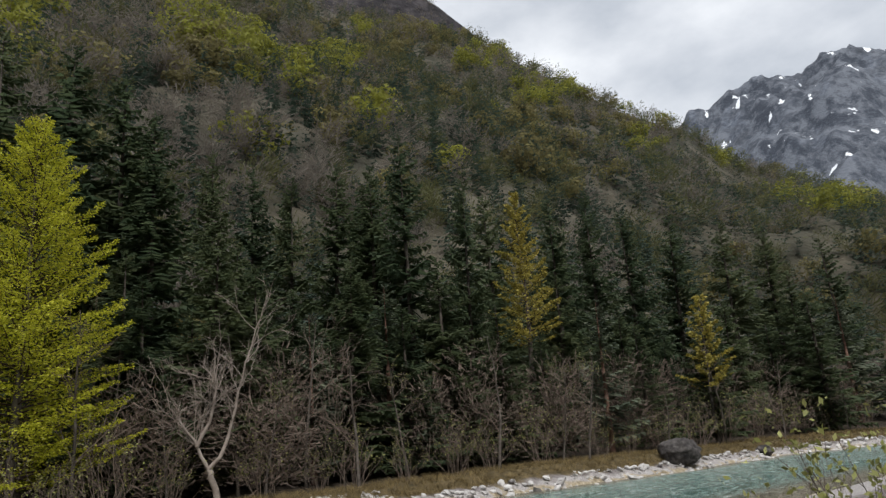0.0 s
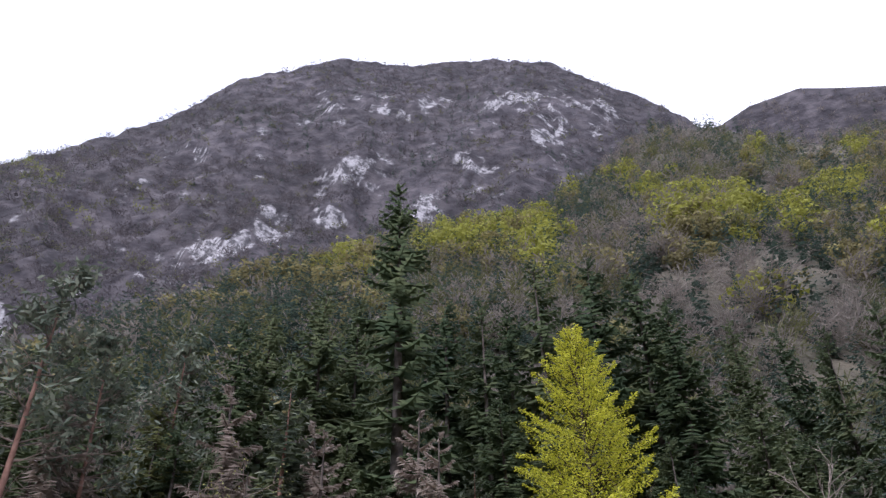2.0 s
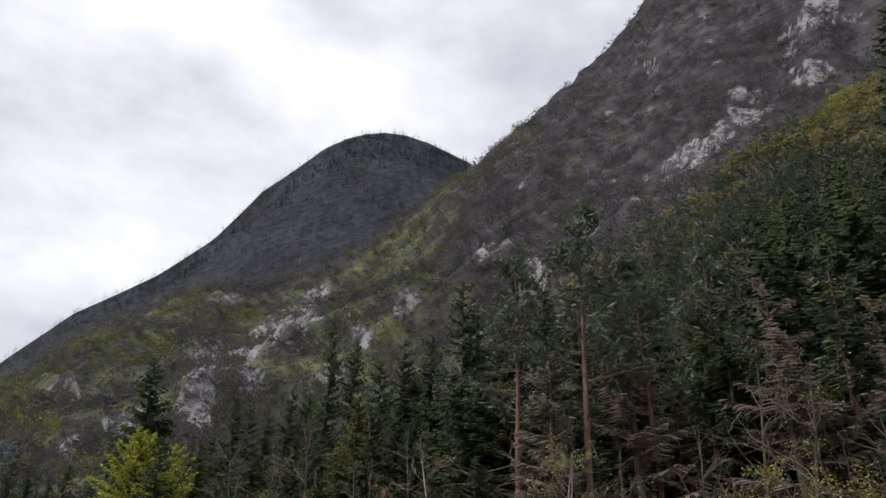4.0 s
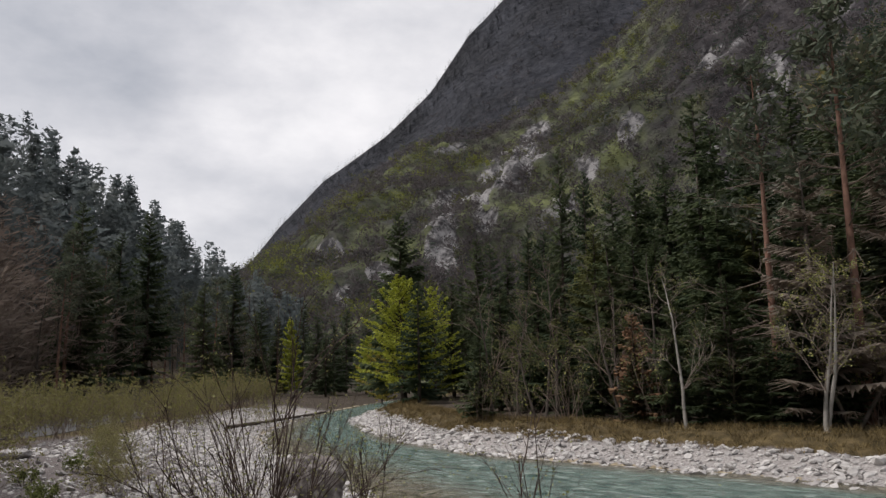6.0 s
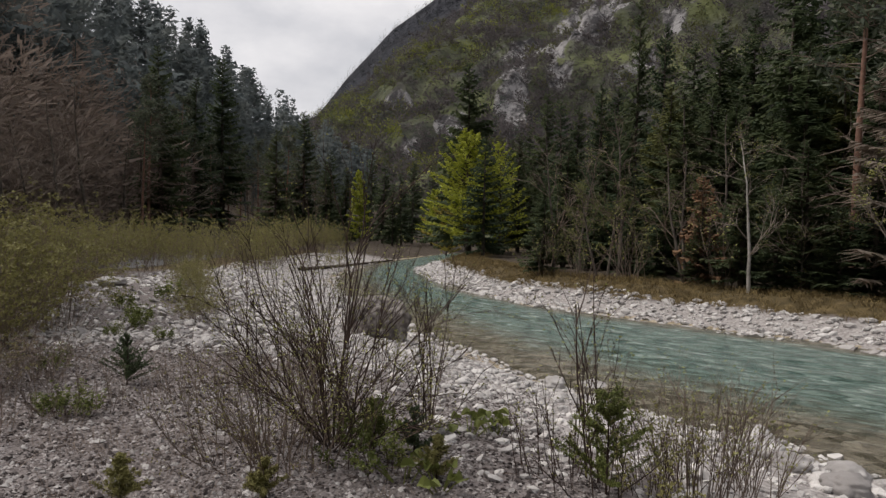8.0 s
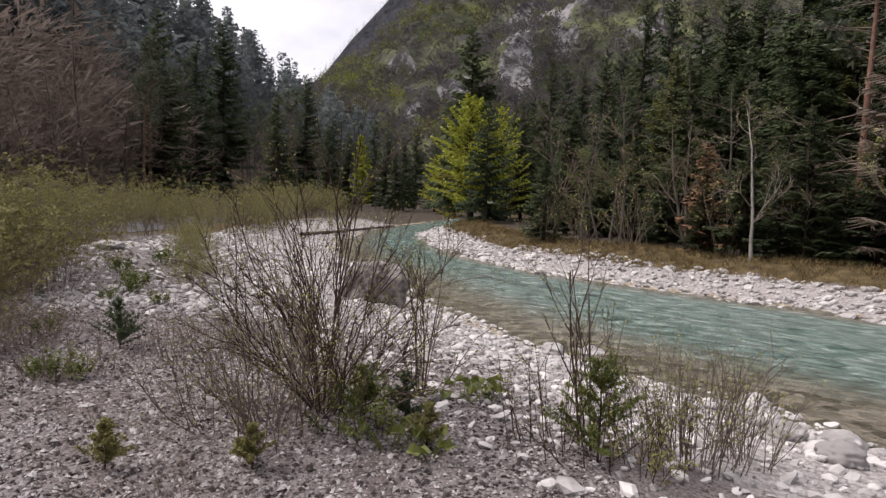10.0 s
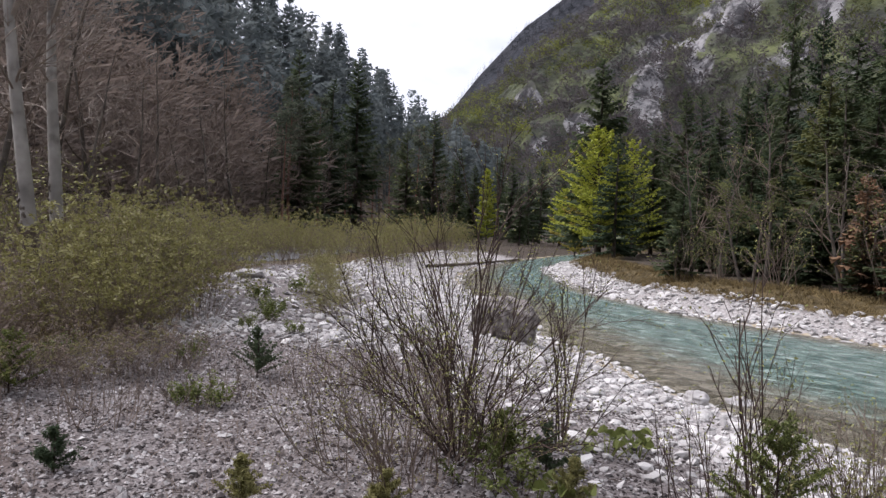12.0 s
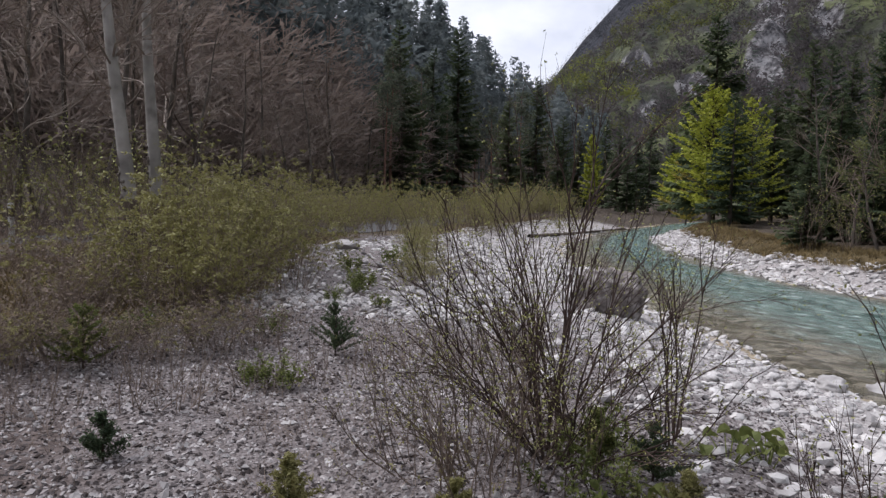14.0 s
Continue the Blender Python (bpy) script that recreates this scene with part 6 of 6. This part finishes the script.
def strip(n, side, i0, i1, e0, e1):
    """Points along a bank, e metres from the water's edge."""
    bank = BF if side > 0 else BN
    tan = np.gradient(bank, axis=0)
    nrm = np.stack([-tan[:, 1], tan[:, 0]], 1) / np.linalg.norm(tan, axis=1, keepdims=True)
    nrm = nrm * np.sign((nrm * (BF - BN)).sum(1, keepdims=True)) * side
    i = rng.integers(i0, i1, n)
    e = e0 + (e1 - e0) * rng.uniform(0, 1, n) ** 1.25
    j, u = np.minimum(i + 1, len(bank) - 1), rng.uniform(0, 1, (n, 1))
    return bank[i] * (1 - u) + bank[j] * u + nrm[i] * e[:, None] + rng.normal(0, 0.06, (n, 2)), e


def by_y(y):
    return int(np.argmin(np.abs(BN[:, 1] - y)))


xy, e = strip(6800, 1, by_y(70), by_y(-4), -0.5, 1.75)
stones("bank_stones", "pale limestone cobbles along the far bank", xy, np.abs(rng.normal(0.025, 0.04, len(xy))) + 0.028)
xy, e = strip(900, 1, by_y(-4), by_y(-60), -0.4, 0.7)
stones("bank_stones", "pale cobbles along the upstream bank", xy, np.abs(rng.normal(0.05, 0.06, len(xy))) + 0.04)
xy, e = strip(12500, -1, by_y(56), by_y(-8), -0.35, 5.2)
stones("bar_stones", "pale rounded cobbles of the gravel bar", xy, np.abs(rng.normal(0.01, 0.025, len(xy))) + 0.016)
xy = np.concatenate([np.stack([rng.uniform(-7, 3.0, 9000), -2.5 + 15.5 * rng.uniform(0, 1, 9000)], 1), np.stack([rng.uniform(-6.5, 1.2, 34000), 3.3 + 6.2 * rng.uniform(0, 1, 34000) ** 1.4], 1)])
stones("gravel", "fine pale gravel on the bar", xy, np.abs(rng.normal(0.004, 0.008, len(xy))) + 0.006, CHIPS, M_GRAVEL)
xy = np.stack([rng.uniform(-7, 1.5, 3600), 3.4 + 10 * rng.uniform(0, 1, 3600) ** 1.3], 1)
stones("pebbles", "pale pebbles strewn over the gravel", xy, np.abs(rng.normal(0.008, 0.01, len(xy))) + 0.012, CHIPS)
xy = np.stack([rng.uniform(-6.2, -2.2, 900), 9.9 + rng.normal(0, 0.32, 900)], 1)
stones("ridge_stones", "pale and dark stones along the edge of the gravel mound", xy, np.abs(rng.normal(0.012, 0.022, len(xy))) + 0.014)
xy = np.stack([rng.uniform(-9.5, -2.6, 2600), rng.uniform(10.2, 27, 2600)], 1)
stones("bar_pebbles", "scattered pale stones on the upper gravel bar", xy, np.abs(rng.normal(0.01, 0.03, len(xy))) + 0.018)
cobble_meshes = [rock(1, 40 + k, 0.6, 1, "cobble", mat=M_STONE) for k in range(8)]
bar = bpy.data.objects["ground"]
xy, e = strip(260, -1, by_y(14), by_y(4), 0.2, 3.8)
for k, (x, y) in enumerate(xy):
    s = abs(rng.normal(0.015, 0.036)) + 0.032
    ob = new("cobble", cobble_meshes[k % 8])
    ob.parent = bar
    ob.matrix_basis = Matrix.LocRotScale((x, y, gz(x, y) + s * 0.2), Euler((rng.normal(0, .2), rng.normal(0, .2), rng.uniform(0, 6.28))), (s * 1.2, s, s * 0.85))


def log(pts, r0, r1, label, mat=M_LOG):
    b = Buf()
    p = np.array(pts, float)
    tube(b, np.stack([np.interp(np.linspace(0, 1, 14), np.linspace(0, 1, len(p)), p[:, i]) for i in range(3)], 1) + rng.normal(0, 0.02, (14, 3)), np.linspace(r0, r1, 14), 8)
    tagged(new("drift_log", b.mesh("drift_log", mat, smooth=True)), label, "log")


log([(x, y, gz(x, y) + 0.06) for x, y in ((-7.6, 37), (-6.8, 43), (-5.6, 51), (-4.3, 59))], 0.13, 0.08, "long dark drift log lying along the water")

# grass tufts of the far bank and dry grass on the left
def grass(name, label, xy, h, mat, blades=9, thick=None):
    z = ground_height(xy)
    n = len(xy) * blades
    c = np.repeat(np.column_stack([xy, z]), blades, 0) + np.column_stack([rng.normal(0, 0.09, (n, 2)), np.zeros(n)])
    hh = h * rng.uniform(0.5, 1.2, n)
    d = np.column_stack([rng.normal(0, 0.75, (n, 2)), np.ones(n)])
    a = rng.uniform(0, 6.28, n)
    w = np.stack([np.cos(a), np.sin(a), 0 * a], 1) * (thick or 0.005 + 0.012 * h)
    v = np.stack([c - w, c + w, c + d * hh[:, None]], 1)
    b = Buf()
    b.add(v.reshape(-1, 3), np.arange(n * 3).reshape(-1, 3))
    tagged(new(name, b.mesh(name, mat)), label, "grass", kind="stuff")


xy, e = strip(7000, 1, by_y(62), by_y(-60), 0.8, 4.2)
xy = xy[e > shingle_width(xy[:, 1]) - 0.1]
grass("bank_grass", "dry straw-coloured grass along the far bank", xy, 0.24, M_GRASS, 14)
xy = np.stack([rng.uniform(-13, -4.8, 2600), rng.uniform(4, 22, 2600)], 1)
xy = xy[xy[:, 0] < np.interp(xy[:, 1], [4, 8, 11, 14, 17, 20, 22], [-5.8, -5.2, -6.0, -7.2, -9.0, -9.8, -9.8]) - 0.8 * rng.uniform(0, 1, len(xy))]
grass("dry_grass", "dry grass and weeds between the willows", xy, 0.24, M_GRASS, 10)

# small plants on the gravel
def sapling(height, seed, needles, label):
    """Young conifer: thin stem, whorls of rising twigs set with short needles."""
    g = np.random.default_rng(seed)
    root = tagged(new("conifer_sapling"), label, "sapling")
    b, nb = Buf(), Buf()
    tube(b, [(0, 0, -0.03), (0.01, 0, height * 0.5), (0, 0.01, height)], [0.009, 0.006, 0.002], 5)
    for k in range(int(26 + 30 * height)):
        t = 0.06 + 0.88 * g.uniform(0, 1)
        a = g.uniform(0, 2 * np.pi)
        L = height * (0.6 * (1 - t) + 0.09) * g.uniform(0.7, 1.15)
        p, _ = limb_path(g, (0, 0, t * height), (np.cos(a), np.sin(a), 0.35 + 0.5 * t), L, 4, 0.1, 0.06)
        tube(b, p, [0.003, 0.0025, 0.002, 0.001], 3)
        n = int(40 + 320 * L)
        u = g.uniform(0.1, 1, n) * 3
        i = np.minimum(u.astype(int), 2)
        c = p[i] + (p[i + 1] - p[i]) * (u - i)[:, None] + g.normal(0, 0.008, (n, 3))
        leaves(nb, c, 0.008, up=1.0, long=4.5)
    stem = part("stem", b, M_TWIG, root)
    part("needles", nb, needles, stem)
    return root


for x, y, h, mat, sd, text in ((-3.35, 7.4, 0.55, M_SPRUCE, 881, "dark little spruce sapling on the gravel"), (-5.1, 5.95, 0.6, M_GREEN, 882, "green spruce sapling among dry weeds"), (-3.4, 4.45, 0.3, M_SPRUCE, 883, "dull green spruce seedling on the gravel"), (-1.95, 4.2, 0.3, M_WILLOW, 884, "small yellow-green pine seedling on the gravel"),
                               (-1.1, 4.35, 0.28, M_WILLOW, 885, "small yellow-green pine seedling under the willow"), (-0.02, 4.8, 0.3, M_WILLOW, 886, "small olive pine seedling by the stones"), (1.15, 4.75, 0.75, M_GREEN, 887, "upright green pine sapling among bare shoots"), (-0.5, 5.2, 0.45, M_GREEN, 888, "bushy green juniper at the willow's foot"), (-0.2, 5.35, 0.35, M_SPRUCE, 889, "dark green juniper at the willow's foot")):
    put(sapling(h, sd, mat, text), x, y)
SEED = (0.4, shrub(12, 0.38, 0.9, 860, "seedling_plant", "small green seedling on the gravel", M_TWIG, M_GREEN, 0.016, 6, 1, (3, 5), 0.003, base=0.06))
for x, y, s in ((-3.43, 6.25, 0.9), (-3.2, 6.3, 0.7), (-3.6, 6.35, 0.6), (-4.5, 8.0, 0.9), (-3.9, 9.8, 0.7), (-4.7, 9.9, 0.7), (-4.8, 10.8, 1.1), (-5.0, 11.6, 1.2), (-6.2, 13.6, 1.3), (-6.0, 15.2, 1.4), (-5.6, 7.2, 1.1)):
    grow(SEED, math.degrees(math.atan2(x, y)), math.hypot(x, y), scale=s, wide=1.1)
RED = (0.6, shrub(9, 0.6, 0.9, 850, "bare_shrub", "small reddish bare shrub on the gravel", M_BROWN, None, depth=1, kids=(3, 5), radius=0.004))
for k in range(40):
    x, y = -1.4 - 4.6 * ((k * 0.618) % 1), 3.8 + 5.0 * ((k * 0.377) % 1)
    grow(RED, math.degrees(math.atan2(x, y)), math.hypot(x, y), scale=float(0.6 + 0.7 * ((k * 0.73) % 1)))


# low brown and olive growth on the dry soil, twig debris on the gravel
for k in range(22):
    x, y = -4.4 - 2.6 * ((k * 0.618 + 0.4) % 1), 5.2 + 4.2 * ((k * 0.377 + 0.2) % 1)
    grow(W[2 if k % 3 else 0], math.degrees(math.atan2(x, y)), math.hypot(x, y), scale=float(0.18 + 0.16 * ((k * 0.73) % 1)), wide=1.7, label="low scrubby willow growth on the dry gravel")
for k in range(18):
    x, y = -8.6 + 4.6 * ((k * 0.618) % 1), 11.0 + 12.0 * ((k * 0.377 + 0.1) % 1)
    grow(W[k % 2], math.degrees(math.atan2(x, y)), math.hypot(x, y), scale=float(0.14 + 0.2 * ((k * 0.73) % 1)), wide=1.7, label="low budding willow scattered on the gravel bar")
xy = np.stack([rng.uniform(-7.5, 0.6, 2000), 3.4 + 7.5 * rng.uniform(0, 1, 2000)], 1)
xy = xy[vnoise(xy, 0.7, 3) + 0.12 * (-2.5 - xy[:, 0]) > 0.35]
grass("dry_weeds", "thin brown dead weeds on the gravel", xy, 0.15, M_BROWN, 7, 0.0022)
b = Buf()
n = 1500
c = np.stack([rng.uniform(-7, 1.0, n), 3.3 + 7 * rng.uniform(0, 1, n) ** 1.3], 1)
c = np.column_stack([c, ground_height(c) + 0.018])
a = rng.uniform(0, 6.28, n)
d = np.stack([np.cos(a), np.sin(a), rng.normal(0, 0.12, n)], 1) * rng.uniform(0.02, 0.11, (n, 1))
w = np.stack([-np.sin(a), np.cos(a), 0 * a], 1) * 0.0028
up = np.array([0, 0, 0.005])
b.add(np.stack([c - d, c + w, c + d, c - w, c + up], 1).reshape(-1, 3), (np.array([(0, 1, 4), (1, 2, 4), (2, 3, 4), (3, 0, 4)])[None] + 5 * np.arange(n)[:, None, None]).reshape(-1, 3))
tagged(new("twig_debris", b.mesh("twig_debris", M_TWIG)), "short dead twigs lying on the gravel", "twigs", kind="stuff")


def rosette(x, y, seed, n=8, size=0.05):
    """Low plant of broad grey-green leaves on short stalks."""
    g = np.random.default_rng(seed)
    root = tagged(new("butterbur_plant"), "low plant with broad grey-green leaves among the stones", "plant")
    root.location = (x, y, gz(x, y))
    for k in range(n):
        a = g.uniform(0, 6.28)
        r = g.uniform(0.05, 0.28)
        c = np.array([r * np.cos(a), r * np.sin(a), g.uniform(0.06, 0.16)])
        s = size * g.uniform(0.6, 1.1)
        ang = np.linspace(0, 2 * np.pi, 11)[:-1]
        tilt = np.array(Euler((g.normal(0, 0.4), g.normal(0, 0.4), a)).to_matrix())
        rim = np.stack([s * np.cos(ang) * 0.9, s * np.sin(ang), 0.03 * np.cos(2 * ang) + 0.02], 1) @ tilt.T + c
        b = Buf()
        b.add(np.vstack([rim, c[None]]), [[i, (i + 1) % 10, 10] for i in range(10)])
        tube(b, [(c[0] * 0.3, c[1] * 0.3, -0.02), c * [0.7, 0.7, 0.6], c], [0.006, 0.005, 0.004], 4)
        part("leaf", b, M_GREEN, root)


rosette(0.25, 5.95, 1, 9, 0.06)
rosette(0.5, 6.1, 2, 9, 0.06)
rosette(0.0, 4.65, 3, 10, 0.05)
rosette(-0.25, 4.75, 4, 8, 0.045)

# shrubs of the near bank upstream


def forked_tree(az, d):
    """Crooked pale tree: a leaning stem that forks low into three bare limbs full of twigs."""
    g = np.random.default_rng(601)
    x, y = polar(az, d)
    root = tagged(new("forked_tree"), "crooked pale leafless tree forking low on the bank", "tree")
    root.location = (x, y, gz(x, y))
    side = np.array([math.cos(radians(az)), -math.sin(radians(az)), 0])

    def line(pts):
        p = np.array([side * a + [0, 0, b] for a, b in pts])
        t = np.linspace(0, 1, 12)
        q = np.stack([np.interp(t, np.linspace(0, 1, len(p)), p[:, i]) for i in range(3)], 1)
        q[1:-1] = (q[:-2] + 2 * q[1:-1] + q[2:]) / 4
        return q + g.normal(0, 0.025, q.shape)
    tb, cb = Buf(), Buf()
    tube(tb, line([(0.1, -0.3), (-0.1, 0.5), (-0.36, 1.2)]), np.linspace(0.13, 0.1, 12), 8)
    for pts, r in (([(-0.36, 1.2), (-0.72, 2.0), (-1.1, 2.6), (-1.6, 3.3)], 0.07), ([(-0.72, 2.0), (-0.25, 3.0), (-0.1, 3.9), (-0.25, 5.3)], 0.07), ([(-0.36, 1.2), (0.18, 1.7), (0.5, 3.0), (0.75, 4.3), (1.2, 5.9)], 0.08)):
        q = line(pts)
        tube(tb, q, np.linspace(r, 0.02, 12), 7)
        for k in range(13):
            i = g.integers(4, 12)
            a = g.uniform(-1, 1)
            branching(g, cb, [], q[i], side * a + [g.normal(0, 0.4), g.normal(0, 0.4), g.uniform(0.3, 1.1)], g.uniform(0.7, 1.6), 0.02, 2, (3, 5), 0.12, 0.03, 0.55, 0.6)
    part("trunk", tb, M_TWIG_PALE, root, smooth=True)
    part("crown", cb, M_TWIG_PALE, root)


forked_tree(92.6, 25.8)
log([(*polar(a, 27.5), gz(*polar(a, 27.5)) + 0.9) for a in (66.5, 69.5, 72.6)], 0.16, 0.11, "fallen grey trunk lying over the undergrowth of the bank", M_TWIG_PALE)
x, y = polar(101.6, 6.0)
put(shrub(3, 1.75, 0.06, 870, "willow_shrub", "single willow shoot with pale catkin leaves", M_TWIG, M_BUD, 0.035, 3, 1, (3, 4), 0.007, curl=0.04, base=0.05), x, y)
x, y = polar(141.5, 7.5)
put(shrub(22, 1.85, 0.8, 871, "willow_shrub", "willow shrub with fresh yellow-green leaves by the river", M_TWIG, M_BUD, 0.04, 3, 1, (4, 6), 0.008, base=0.3), x, y)
# brush and scree at the foot of the upstream bank
BRUSH = (2.4, shrub(20, 2.4, 0.8, 872, "bank_brush", "brownish budding brush on the upstream bank", M_BROWN, M_BUD, 0.035, 1, 2, (2, 3), 0.011, base=0.5))
for az, e, s in ((129, 6, 1.2), (131, 7, 1.3), (133, 8, 1.3), (135, 8, 1.1), (126.5, 6, 0.9), (137.5, 8, 1.2), (122, 6, 0.8), (140, 9, 1.3), (143, 9, 1.2)):
    grow(BRUSH, az, bank_distance(az) + e, scale=s, wide=1.3)
for k in range(30):
    az = 8 + 120 * ((k * 0.618 + 0.17) % 1)
    grow(BRUSH, az, bank_distance(az) + 4.6 + 2.6 * ((k * 0.377) % 1), scale=0.6 + 0.6 * ((k * 0.73) % 1), wide=1.25, label="grey-brown leafless brush at the forest edge")
b = Buf()
xy, e = strip(90, 1, by_y(2), by_y(-46), 4.6, 12)
scatter(b, SHAPES["twig"][1], np.column_stack([xy, ground_height(xy)]), rng.uniform(2.5, 6.5, len(xy)), rng.uniform(3, 6, len(xy)))
tagged(new("bank_undergrowth", b.mesh("bank_undergrowth", M_HAZEL)), "brown leafless undergrowth among the bank spruces", "undergrowth", kind="stuff")
# undergrowth and a young spruce on the slope beyond the road
for k in range(26):
    az = -66 + 30 * ((k * 0.618) % 1)
    grow(BRUSH, az, 20 + 14 * ((k * 0.377) % 1), scale=0.6 + 0.7 * ((k * 0.73) % 1), wide=1.3, label="brown leafless undergrowth on the slope by the road")
grow(S[2], -53.7, 24, 3.2, wide=1.3, label="young dark spruce on the slope above the road")
